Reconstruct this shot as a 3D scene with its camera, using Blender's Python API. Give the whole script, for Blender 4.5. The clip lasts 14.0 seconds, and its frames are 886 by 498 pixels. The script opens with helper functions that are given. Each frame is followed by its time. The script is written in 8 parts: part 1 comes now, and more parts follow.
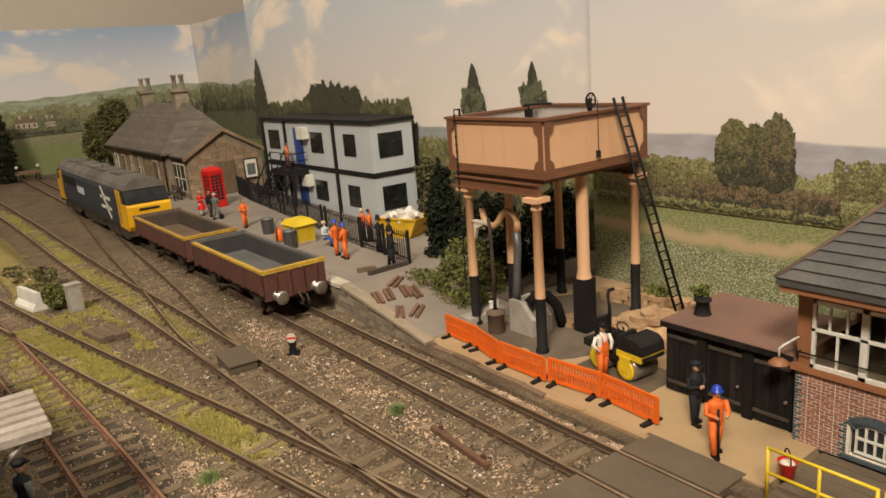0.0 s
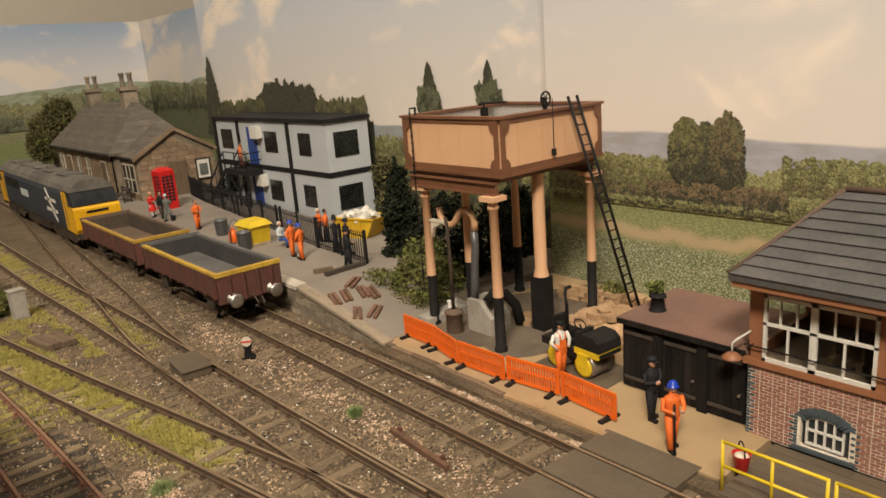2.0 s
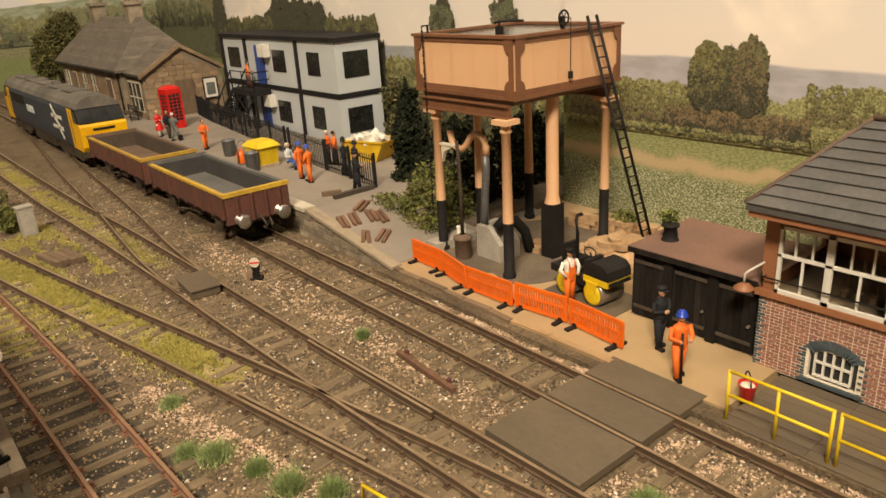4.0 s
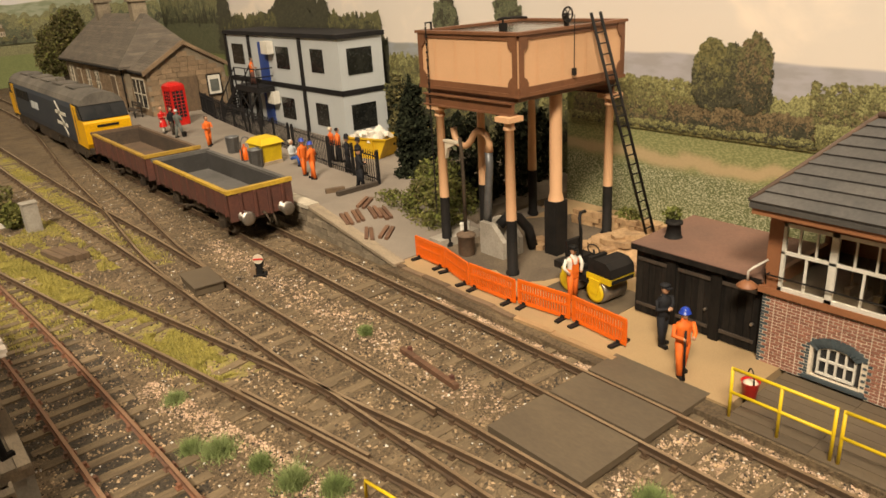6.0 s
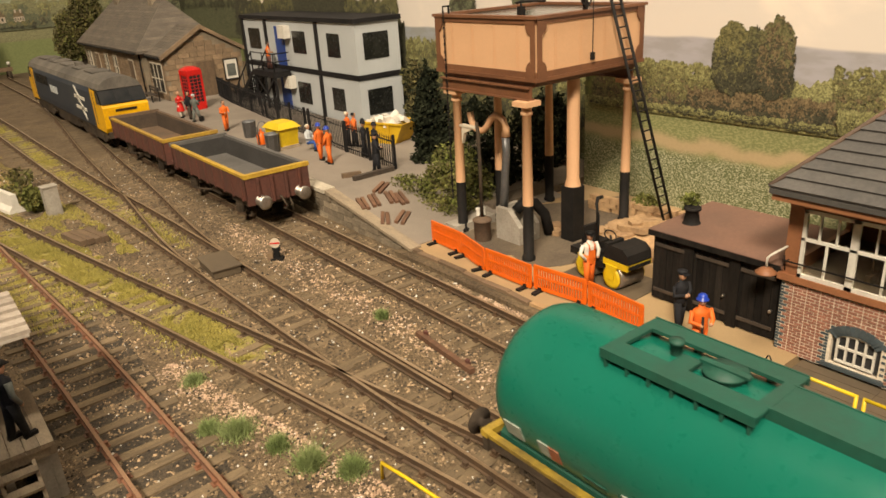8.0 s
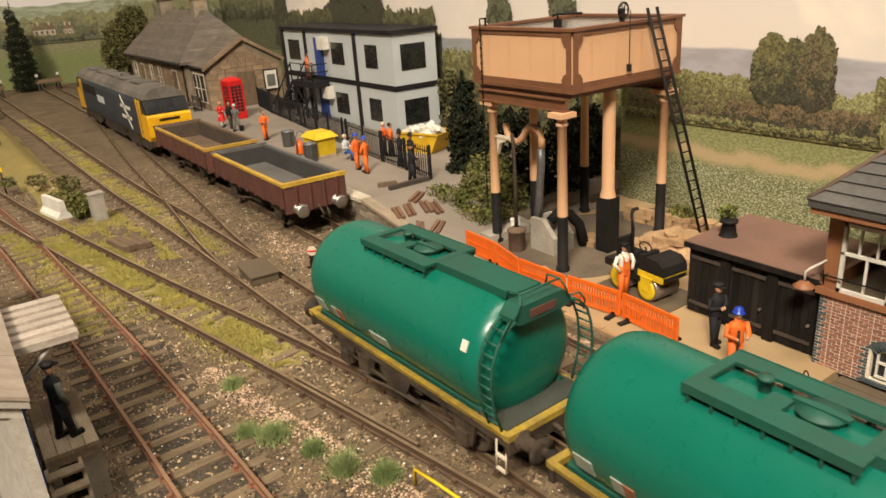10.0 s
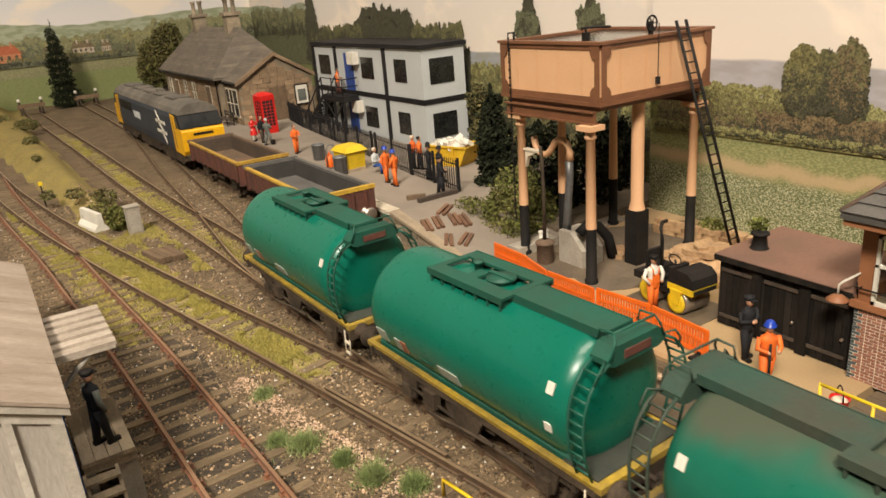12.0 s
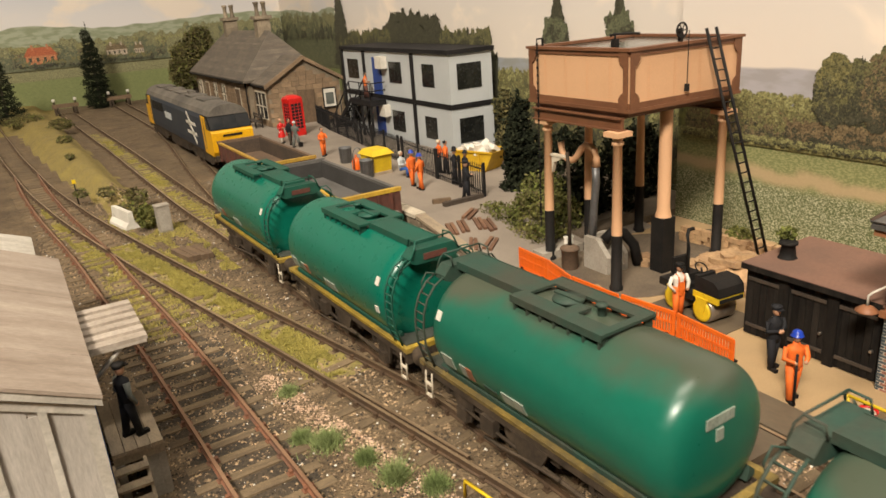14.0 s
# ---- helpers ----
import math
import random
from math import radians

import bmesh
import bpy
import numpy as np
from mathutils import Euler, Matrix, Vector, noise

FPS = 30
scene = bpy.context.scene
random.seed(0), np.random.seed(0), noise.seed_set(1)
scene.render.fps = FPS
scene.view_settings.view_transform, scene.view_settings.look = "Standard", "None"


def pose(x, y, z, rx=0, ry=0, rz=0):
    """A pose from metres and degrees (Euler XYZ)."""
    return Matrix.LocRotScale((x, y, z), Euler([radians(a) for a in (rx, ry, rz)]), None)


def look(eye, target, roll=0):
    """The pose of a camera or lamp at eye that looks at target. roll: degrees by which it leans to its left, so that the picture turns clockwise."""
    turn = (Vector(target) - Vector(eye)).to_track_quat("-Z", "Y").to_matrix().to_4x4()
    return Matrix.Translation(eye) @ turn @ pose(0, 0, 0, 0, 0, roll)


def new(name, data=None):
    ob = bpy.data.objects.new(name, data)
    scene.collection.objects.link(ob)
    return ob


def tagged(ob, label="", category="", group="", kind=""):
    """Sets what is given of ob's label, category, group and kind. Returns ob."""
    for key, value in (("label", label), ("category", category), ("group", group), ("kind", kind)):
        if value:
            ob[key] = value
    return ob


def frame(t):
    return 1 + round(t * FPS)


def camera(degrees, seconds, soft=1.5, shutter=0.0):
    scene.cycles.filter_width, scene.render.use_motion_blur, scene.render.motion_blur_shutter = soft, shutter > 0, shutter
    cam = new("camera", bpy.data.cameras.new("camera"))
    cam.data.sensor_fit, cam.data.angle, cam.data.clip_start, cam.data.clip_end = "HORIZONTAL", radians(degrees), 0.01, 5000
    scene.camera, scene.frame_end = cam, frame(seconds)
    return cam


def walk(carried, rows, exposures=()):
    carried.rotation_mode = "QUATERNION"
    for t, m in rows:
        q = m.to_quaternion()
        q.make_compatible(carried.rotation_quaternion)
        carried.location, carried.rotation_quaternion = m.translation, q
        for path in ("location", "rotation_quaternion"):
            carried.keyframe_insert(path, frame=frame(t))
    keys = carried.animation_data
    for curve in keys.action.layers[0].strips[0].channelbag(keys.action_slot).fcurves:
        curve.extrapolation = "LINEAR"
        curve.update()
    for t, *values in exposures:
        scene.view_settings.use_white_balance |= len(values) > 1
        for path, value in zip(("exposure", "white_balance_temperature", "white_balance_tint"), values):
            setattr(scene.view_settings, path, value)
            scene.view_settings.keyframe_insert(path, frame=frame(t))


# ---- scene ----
# The place is a model railway at 1:76. Plan sizes below are full-size metres; S turns them into the model's own.
S = 1 / 76.0
cam = camera(63.3, 14.0, soft=1.6, shutter=0.3)
PATH = [
    (0, (-9.99, -6.922, 8.568), (-8.841, -5.364, 8.067), -4.5),
    (0.5, (-9.93, -6.858, 8.535), (-8.753, -5.326, 8.018), -4.3),
    (1, (-9.901, -6.827, 8.538), (-8.692, -5.321, 8.019), -3.9),
    (1.5, (-9.89, -6.832, 8.547), (-8.658, -5.341, 8.041), -4.2),
    (2, (-9.865, -6.834, 8.566), (-8.628, -5.349, 8.052), -4.4),
    (2.5, (-9.822, -6.76, 8.519), (-8.608, -5.278, 7.944), -4.0),
    (3, (-9.78, -6.634, 8.398), (-8.603, -5.167, 7.717), -3.5),
    (5.5, (-9.737, -6.638, 8.407), (-8.569, -5.179, 7.696), -3.6),
    (6, (-9.755, -6.648, 8.399), (-8.594, -5.182, 7.689), -3.5),
    (6.5, (-9.741, -6.628, 8.398), (-8.587, -5.16, 7.681), -3.6),
    (7, (-9.768, -6.631, 8.371), (-8.623, -5.164, 7.637), -3.6),
    (9.5, (-9.862, -6.676, 8.411), (-8.794, -5.155, 7.673), -3.7),
    (10, (-9.914, -6.758, 8.451), (-8.863, -5.213, 7.737), -4.0),
    (10.5, (-9.949, -6.807, 8.477), (-8.918, -5.237, 7.787), -4.4),
    (11, (-9.958, -6.819, 8.488), (-8.945, -5.234, 7.808), -4.7),
    (11.5, (-9.994, -6.825, 8.481), (-8.99, -5.234, 7.804), -4.6),
    (12, (-9.996, -6.856, 8.49), (-9.0, -5.258, 7.814), -4.7),
    (12.5, (-10.001, -6.856, 8.501), (-9.012, -5.252, 7.829), -4.7),
    (13, (-10.048, -6.892, 8.486), (-9.078, -5.278, 7.814), -4.6),
    (13.5, (-10.062, -6.898, 8.509), (-9.113, -5.272, 7.834), -4.7),
    (14, (-10.121, -6.926, 8.475), (-9.175, -5.291, 7.818), -4.2),
]
walk(cam, [(t, look(Vector(eye) * S, Vector(target) * S, roll)) for t, eye, target, roll in PATH], exposures=[(0, 0.02, 6800, 10), (2.55, 0.0, 6800, 10), (3.0, 0.2, 7650, 10), (7.2, 0.28, 7600, 10), (9.3, 0.37, 7250, 10), (10.5, 0.37, 6900, 10), (14, 0.33, 6900, 10)])

# ---- light: one warm ceiling panel pair in a closed room, cream on the north wall only ----
scene.view_settings.exposure = 0.0
world = bpy.data.worlds.new("room_air")
world.use_nodes = True
world.node_tree.nodes["Background"].inputs[0].default_value = (1.0, 0.93, 0.84, 1)
world.node_tree.nodes["Background"].inputs[1].default_value = 0.004
scene.world = world


def area_lamp(name, at, target, sx, sy, watts, colour):
    data = bpy.data.lights.new(name, "AREA")
    data.shape, data.size, data.size_y, data.energy, data.color = "RECTANGLE", sx, sy, watts, colour
    ob = new(name, data)
    ob.matrix_basis = look(at, target)
    return ob


WARM = (1.0, 0.92, 0.81)
area_lamp("ceiling_panel_light", (-0.85, -0.62, 1.12), (0.06, 0.25, 0), 0.36, 0.2, 29.5, WARM)
area_lamp("ceiling_panel_light", (-0.16, -0.08, 1.45), (-0.04, 0.42, 0), 0.6, 0.4, 20.5, WARM)


# ---- materials ----
def material(name, colour, other=None, rough=0.6, metal=0.0, big=1.2, fine=14.0, mixing=0.5, bump=0.3, relief=0.02, grime=0.25, random=0.0, stretch=(1, 1, 1), spec=0.5, patch=None):
    """A surface with two scales of variation; sizes are in full-size metres."""
    m = bpy.data.materials.new(name)
    m.use_nodes = True
    nt = m.node_tree
    n, l = nt.nodes, nt.links
    b = n["Principled BSDF"]
    b.inputs["Roughness"].default_value, b.inputs["Metallic"].default_value = rough, metal
    b.inputs["Specular IOR Level"].default_value = spec
    tc = n.new("ShaderNodeTexCoord")
    mp = n.new("ShaderNodeMapping")
    mp.inputs["Scale"].default_value = [v / S for v in stretch]
    l.new(tc.outputs["Object"], mp.inputs["Vector"])
    info = n.new("ShaderNodeObjectInfo")
    off = n.new("ShaderNodeVectorMath")
    off.operation = "MULTIPLY_ADD"
    l.new(info.outputs["Random"], off.inputs[0])
    off.inputs[1].default_value = (13, 7, 5)
    l.new(mp.outputs["Vector"], off.inputs[2])
    n1 = n.new("ShaderNodeTexNoise")
    n1.inputs["Scale"].default_value, n1.inputs["Detail"].default_value, n1.inputs["Roughness"].default_value = big, 4, 0.6
    n2 = n.new("ShaderNodeTexNoise")
    n2.inputs["Scale"].default_value, n2.inputs["Detail"].default_value, n2.inputs["Roughness"].default_value = fine, 5, 0.7
    for t in (n1, n2):
        l.new(off.outputs[0], t.inputs["Vector"])
    r1 = n.new("ShaderNodeMapRange")
    r1.inputs["From Min"].default_value, r1.inputs["From Max"].default_value = 0.5 - 0.25 * mixing - 0.02, 0.5 + 0.25 * mixing
    l.new(n1.outputs["Fac"], r1.inputs["Value"])
    mix = n.new("ShaderNodeMix")
    mix.data_type = "RGBA"
    other = other or [c * 0.72 for c in colour]
    mix.inputs["A"].default_value, mix.inputs["B"].default_value = (*colour, 1), (*other, 1)
    l.new(r1.outputs[0], mix.inputs["Factor"])
    r2 = n.new("ShaderNodeMapRange")
    r2.inputs["From Min"].default_value, r2.inputs["From Max"].default_value = 0.3, 0.7
    r2.inputs["To Min"].default_value, r2.inputs["To Max"].default_value = 1 - grime, 1 + grime * 0.6
    l.new(n2.outputs["Fac"], r2.inputs["Value"])
    mul = n.new("ShaderNodeMix")
    mul.data_type, mul.blend_type = "RGBA", "MULTIPLY"
    mul.inputs["Factor"].default_value = 1.0
    l.new(mix.outputs["Result"], mul.inputs["A"])
    l.new(r2.outputs[0], mul.inputs["B"])
    last = mul.outputs["Result"]
    if random:
        hsv = n.new("ShaderNodeHueSaturation")
        rr = n.new("ShaderNodeMapRange")
        rr.inputs["To Min"].default_value, rr.inputs["To Max"].default_value = 1 - random, 1 + random
        l.new(info.outputs["Random"], rr.inputs["Value"])
        l.new(rr.outputs[0], hsv.inputs["Value"])
        l.new(last, hsv.inputs["Color"])
        last = hsv.outputs["Color"]
    l.new(last, b.inputs["Base Color"])
    rg = n.new("ShaderNodeMapRange")
    rg.inputs["To Min"].default_value, rg.inputs["To Max"].default_value = max(0.05, rough - 0.12), min(1, rough + 0.12)
    l.new(n2.outputs["Fac"], rg.inputs["Value"])
    l.new(rg.outputs[0], b.inputs["Roughness"])
    if bump:
        bp = n.new("ShaderNodeBump")
        bp.inputs["Strength"].default_value, bp.inputs["Distance"].default_value = bump, relief * S
        l.new(n2.outputs["Fac"], bp.inputs["Height"])
        l.new(bp.outputs["Normal"], b.inputs["Normal"])
    return m


def island(m, amount):
    """Lets the pieces joined in one mesh differ a little in brightness."""
    nt = m.node_tree
    b = nt.nodes["Principled BSDF"]
    src = b.inputs["Base Color"].links[0].from_socket
    geo = nt.nodes.new("ShaderNodeNewGeometry")
    rr = nt.nodes.new("ShaderNodeMapRange")
    rr.inputs["To Min"].default_value, rr.inputs["To Max"].default_value = 1 - amount, 1 + amount
    nt.links.new(geo.outputs["Random Per Island"], rr.inputs["Value"])
    hsv = nt.nodes.new("ShaderNodeHueSaturation")
    nt.links.new(rr.outputs[0], hsv.inputs["Value"])
    nt.links.new(src, hsv.inputs["Color"])
    nt.links.new(hsv.outputs["Color"], b.inputs["Base Color"])
    return m


M = {}
M["ballast"] = material("ballast", (0.1, 0.068, 0.038), (0.26, 0.18, 0.1), 0.95, big=0.6, fine=11, mixing=1.0, bump=1.0, relief=0.12, grime=0.6)
M["ballast_dark"] = material("ballast_dark", (0.045, 0.036, 0.026), (0.12, 0.088, 0.055), 0.95, big=0.8, fine=11, mixing=1.0, bump=1.0, relief=0.12, grime=0.6)
M["ballast_stone"] = island(material("ballast_stone", (0.37, 0.255, 0.148), (0.2, 0.138, 0.078), 0.9, big=0.5, fine=20, bump=0.2), 0.65)
M["dark_stone"] = island(material("dark_stone", (0.06, 0.045, 0.03), (0.035, 0.027, 0.019), 0.9, big=0.5, fine=20, bump=0.2), 0.5)
M["pale_stone"] = island(material("pale_stone", (0.56, 0.4, 0.28), (0.42, 0.28, 0.185), 0.9, big=2, fine=20, bump=0.2), 0.35)
M["sleeper"] = material("sleeper", (0.205, 0.145, 0.082), (0.135, 0.095, 0.055), 0.9, big=1.5, fine=18, bump=0.5, relief=0.02, grime=0.35, random=0.22, stretch=(0.6, 3, 1))
M["rail_side"] = material("rail_side", (0.12, 0.07, 0.037), (0.08, 0.05, 0.03), 0.75, metal=0.15, big=1.5, fine=20, bump=0.3, grime=0.3)
M["rail_rust"] = material("rail_rust", (0.25, 0.105, 0.055), (0.16, 0.085, 0.055), 0.8, metal=0.1, big=1.2, fine=20, bump=0.3, grime=0.35)
M["rail_worn"] = material("rail_worn", (0.33, 0.2, 0.12), (0.24, 0.12, 0.07), 0.6, metal=0.3, big=0.5, fine=20, mixing=0.8, bump=0.1)
M["rail_top"] = material("rail_top", (0.48, 0.35, 0.22), (0.33, 0.23, 0.14), 0.4, metal=0.6, big=0.8, fine=20, bump=0.1)
M["grass"] = island(material("grass", (0.43, 0.36, 0.09), (0.33, 0.285, 0.07), 0.9, big=0.8, fine=10, bump=0.0), 0.35)
M["grass_green"] = island(material("grass_green", (0.16, 0.23, 0.065), (0.25, 0.3, 0.115), 0.9, big=0.8, fine=10, bump=0.0), 0.35)
M["bank"] = material("bank", (0.34, 0.26, 0.07), (0.25, 0.19, 0.065), 0.95, big=0.7, fine=7, mixing=0.8, bump=0.9, relief=0.12, grime=0.35)
M["turf"] = material("turf", (0.37, 0.31, 0.085), (0.24, 0.19, 0.065), 0.95, big=0.9, fine=7, mixing=0.8, bump=0.9, relief=0.09, grime=0.4)
M["platform"] = material("platform", (0.27, 0.225, 0.18), (0.22, 0.182, 0.145), 0.9, big=0.4, fine=24, bump=0.25, relief=0.01, grime=0.15)
M["coping"] = material("coping", (0.62, 0.55, 0.43), (0.48, 0.41, 0.31), 0.8, big=1, fine=12, grime=0.25)
M["stone"] = material("stone", (0.30, 0.24, 0.165), (0.19, 0.15, 0.105), 0.9, big=1.0, fine=10, bump=0.6, relief=0.05, grime=0.35, random=0.25)
M["ashlar"] = material("ashlar", (0.31, 0.21, 0.125), (0.2, 0.135, 0.082), 0.9, big=0.8, fine=10, bump=0.4, relief=0.03, grime=0.25, random=0.22)
M["mortar"] = material("mortar", (0.27, 0.215, 0.15), (0.2, 0.16, 0.11), 0.95, big=1, fine=14, bump=0.3)
M["yard"] = material("yard", (0.42, 0.28, 0.14), (0.33, 0.225, 0.12), 0.95, big=0.35, fine=26, mixing=0.7, bump=0.3, relief=0.012, grime=0.14)
M["yard_dirt"] = material("yard_dirt", (0.09, 0.068, 0.048), (0.18, 0.134, 0.088), 0.95, big=0.6, fine=14, mixing=0.8, bump=0.5, relief=0.03, grime=0.3)
M["board"] = material("board", (0.135, 0.1, 0.063), (0.1, 0.075, 0.05), 0.6, big=0.5, fine=14, bump=0.25, relief=0.01, grime=0.2, stretch=(1, 0.4, 1))
M["plank"] = material("plank", (0.48, 0.30, 0.15), (0.36, 0.22, 0.11), 0.8, big=1.5, fine=12, bump=0.3, grime=0.25, random=0.3, stretch=(5, 0.7, 2))
M["tank_salmon"] = material("tank_salmon", (0.70, 0.41, 0.23), (0.64, 0.37, 0.205), 0.55, big=0.35, fine=22, bump=0.08, relief=0.006, grime=0.06)
M["tank_brown"] = material("tank_brown", (0.20, 0.082, 0.038), (0.15, 0.062, 0.03), 0.55, big=1, fine=14, bump=0.15, grime=0.2)
M["black_iron"] = material("black_iron", (0.01, 0.0095, 0.009), (0.02, 0.017, 0.015), 0.7, spec=0.18, big=1.5, fine=14, bump=0.2, grime=0.3)
M["water"] = material("water", (0.09, 0.09, 0.08), (0.12, 0.115, 0.1), 0.12, big=0.5, fine=3, bump=0.05, grime=0.1)
M["zinc"] = material("zinc", (0.20, 0.20, 0.20), (0.14, 0.14, 0.14), 0.45, metal=0.5, big=1, fine=14, grime=0.25)
M["concrete"] = material("concrete", (0.40, 0.36, 0.30), (0.30, 0.265, 0.215), 0.9, big=0.9, fine=14, bump=0.3, grime=0.22)
M["cabin_grey"] = material("cabin_grey", (0.50, 0.52, 0.52), (0.46, 0.48, 0.48), 0.5, big=0.4, fine=18, bump=0.06, relief=0.004, grime=0.06)
M["cabin_black"] = material("cabin_black", (0.011, 0.0105, 0.011), (0.02, 0.018, 0.018), 0.7, spec=0.2, big=1, fine=12, bump=0.15, grime=0.25)
M["cabin_glass"] = material("cabin_glass", (0.008, 0.009, 0.009), (0.02, 0.021, 0.019), 0.25, big=1.5, fine=6, bump=0.02, grime=0.2)
M["blue_door"] = material("blue_door", (0.02, 0.06, 0.26), (0.017, 0.05, 0.21), 0.5, big=1, fine=12, grime=0.15)
M["white"] = material("white", (0.72, 0.68, 0.6), (0.62, 0.58, 0.5), 0.6, big=1.5, fine=14, bump=0.1, grime=0.12)
M["yellow"] = material("yellow", (0.68, 0.42, 0.025), (0.56, 0.33, 0.02), 0.5, big=1.5, fine=12, bump=0.1, grime=0.2)
M["rail_yellow"] = material("rail_yellow", (0.74, 0.52, 0.02), (0.64, 0.43, 0.02), 0.5, big=1.5, fine=12, bump=0.1, grime=0.15)
M["loco_yellow"] = material("loco_yellow", (0.80, 0.42, 0.01), (0.68, 0.34, 0.01), 0.45, big=0.8, fine=10, bump=0.06, grime=0.18)
M["loco_blue"] = material("loco_blue", (0.022, 0.03, 0.05), (0.036, 0.042, 0.056), 0.55, spec=0.3, big=0.6, fine=8, bump=0.06, grime=0.25)
M["loco_roof"] = material("loco_roof", (0.19, 0.165, 0.135), (0.065, 0.058, 0.05), 0.8, big=0.5, fine=9, mixing=0.9, bump=0.15, grime=0.3)
M["dark_glass"] = material("dark_glass", (0.02, 0.022, 0.024), (0.035, 0.035, 0.035), 0.12, big=1, fine=6, bump=0.0, grime=0.1)
M["underframe"] = material("underframe", (0.04, 0.03, 0.022), (0.085, 0.062, 0.042), 0.9, spec=0.2, big=1.2, fine=12, bump=0.3, grime=0.35)
M["bauxite"] = material("bauxite", (0.135, 0.045, 0.03), (0.09, 0.037, 0.028), 0.7, big=0.9, fine=10, bump=0.15, grime=0.3)
M["wagon_edge"] = material("wagon_edge", (0.5, 0.3, 0.035), (0.34, 0.2, 0.05), 0.65, big=1.0, fine=9, mixing=0.8, bump=0.15, grime=0.3)
M["wagon_gold"] = material("wagon_gold", (0.6, 0.38, 0.04), (0.42, 0.25, 0.045), 0.6, big=1.0, fine=9, mixing=0.8, bump=0.15, grime=0.3)
# Inner wall tones: the floor colours darkened for shade inside the wagons.
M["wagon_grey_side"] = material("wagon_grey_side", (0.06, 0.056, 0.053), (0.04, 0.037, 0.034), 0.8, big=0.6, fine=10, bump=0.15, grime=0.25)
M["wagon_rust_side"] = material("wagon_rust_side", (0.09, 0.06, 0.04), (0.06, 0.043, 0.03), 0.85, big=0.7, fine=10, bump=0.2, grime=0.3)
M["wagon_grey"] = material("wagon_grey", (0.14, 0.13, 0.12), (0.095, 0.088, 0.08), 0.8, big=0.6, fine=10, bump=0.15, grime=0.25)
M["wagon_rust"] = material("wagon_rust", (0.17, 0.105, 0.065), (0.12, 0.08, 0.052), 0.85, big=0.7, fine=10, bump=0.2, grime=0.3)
M["steel"] = material("steel", (0.45, 0.41, 0.36), (0.3, 0.26, 0.22), 0.35, metal=0.8, big=1.5, fine=14, grime=0.2)
M["tank_green"] = material("tank_green", (0.0004, 0.126, 0.083), (0.001, 0.115, 0.075), 0.3, big=0.4, fine=5, bump=0.0, grime=0.03, spec=0.4)
M["tank_green_dirty"] = material("tank_green_dirty", (0.001, 0.13, 0.084), (0.008, 0.105, 0.068), 0.32, big=0.3, fine=5, mixing=0.9, bump=0.0, grime=0.06, spec=0.4)


def dusted(m, colour, level, spread):
    """Brown dust that has settled in patches along the crown of a barrel."""
    nt = m.node_tree
    n, l = nt.nodes, nt.links
    b = n["Principled BSDF"]
    src = b.inputs["Base Color"].links[0].from_socket
    tc = n.new("ShaderNodeTexCoord")
    sep = n.new("ShaderNodeSeparateXYZ")
    l.new(tc.outputs["Object"], sep.inputs[0])
    mp = n.new("ShaderNodeMapping")
    mp.inputs["Scale"].default_value = (1 / S, 1 / S, 0.4 / S)
    l.new(tc.outputs["Object"], mp.inputs["Vector"])
    t = n.new("ShaderNodeTexNoise")
    t.inputs["Scale"].default_value, t.inputs["Detail"].default_value = 0.75, 4
    l.new(mp.outputs["Vector"], t.inputs["Vector"])
    add = n.new("ShaderNodeMath")
    add.operation = "MULTIPLY_ADD"
    l.new(t.outputs["Fac"], add.inputs[0])
    add.inputs[1].default_value = spread * S
    l.new(sep.outputs["Z"], add.inputs[2])
    r = n.new("ShaderNodeMapRange")
    r.interpolation_type = "SMOOTHSTEP"
    r.inputs["From Min"].default_value, r.inputs["From Max"].default_value = level * S, (level + 0.55) * S
    r.inputs["To Max"].default_value = 0.85
    l.new(add.outputs[0], r.inputs["Value"])
    mix = n.new("ShaderNodeMix")
    mix.data_type = "RGBA"
    l.new(r.outputs[0], mix.inputs["Factor"])
    l.new(src, mix.inputs["A"])
    mix.inputs["B"].default_value = (*colour, 1)
    l.new(mix.outputs["Result"], b.inputs["Base Color"])
    return m


dusted(M["tank_green_dirty"], (0.075, 0.072, 0.05), 3.3, 1.1)
M["data_grime"] = material("data_grime", (0.34, 0.36, 0.3), (0.2, 0.25, 0.2), 0.6, big=3, fine=14, mixing=0.9, bump=0.1, grime=0.3)
M["hazard_grime"] = material("hazard_grime", (0.36, 0.1, 0.04), (0.2, 0.1, 0.06), 0.6, big=3, fine=14, mixing=0.9, bump=0.1, grime=0.3)
M["walkway_green"] = material("walkway_green", (0.003, 0.085, 0.055), (0.012, 0.07, 0.046), 0.6, big=0.9, fine=9, grime=0.2)
M["sole_yellow"] = material("sole_yellow", (0.5, 0.33, 0.03), (0.2, 0.14, 0.045), 0.6, big=1.4, fine=9, mixing=0.8, bump=0.15, grime=0.35)
M["sole_grime"] = material("sole_grime", (0.3, 0.2, 0.04), (0.1, 0.08, 0.045), 0.7, big=1.2, fine=9, mixing=0.8, bump=0.15, grime=0.4)
M["walkway_grime"] = material("walkway_grime", (0.02, 0.06, 0.042), (0.045, 0.052, 0.036), 0.7, big=0.9, fine=9, grime=0.25)
M["platform_grime"] = material("platform_grime", (0.05, 0.055, 0.042), (0.03, 0.035, 0.027), 0.8, big=1.0, fine=10, grime=0.3)
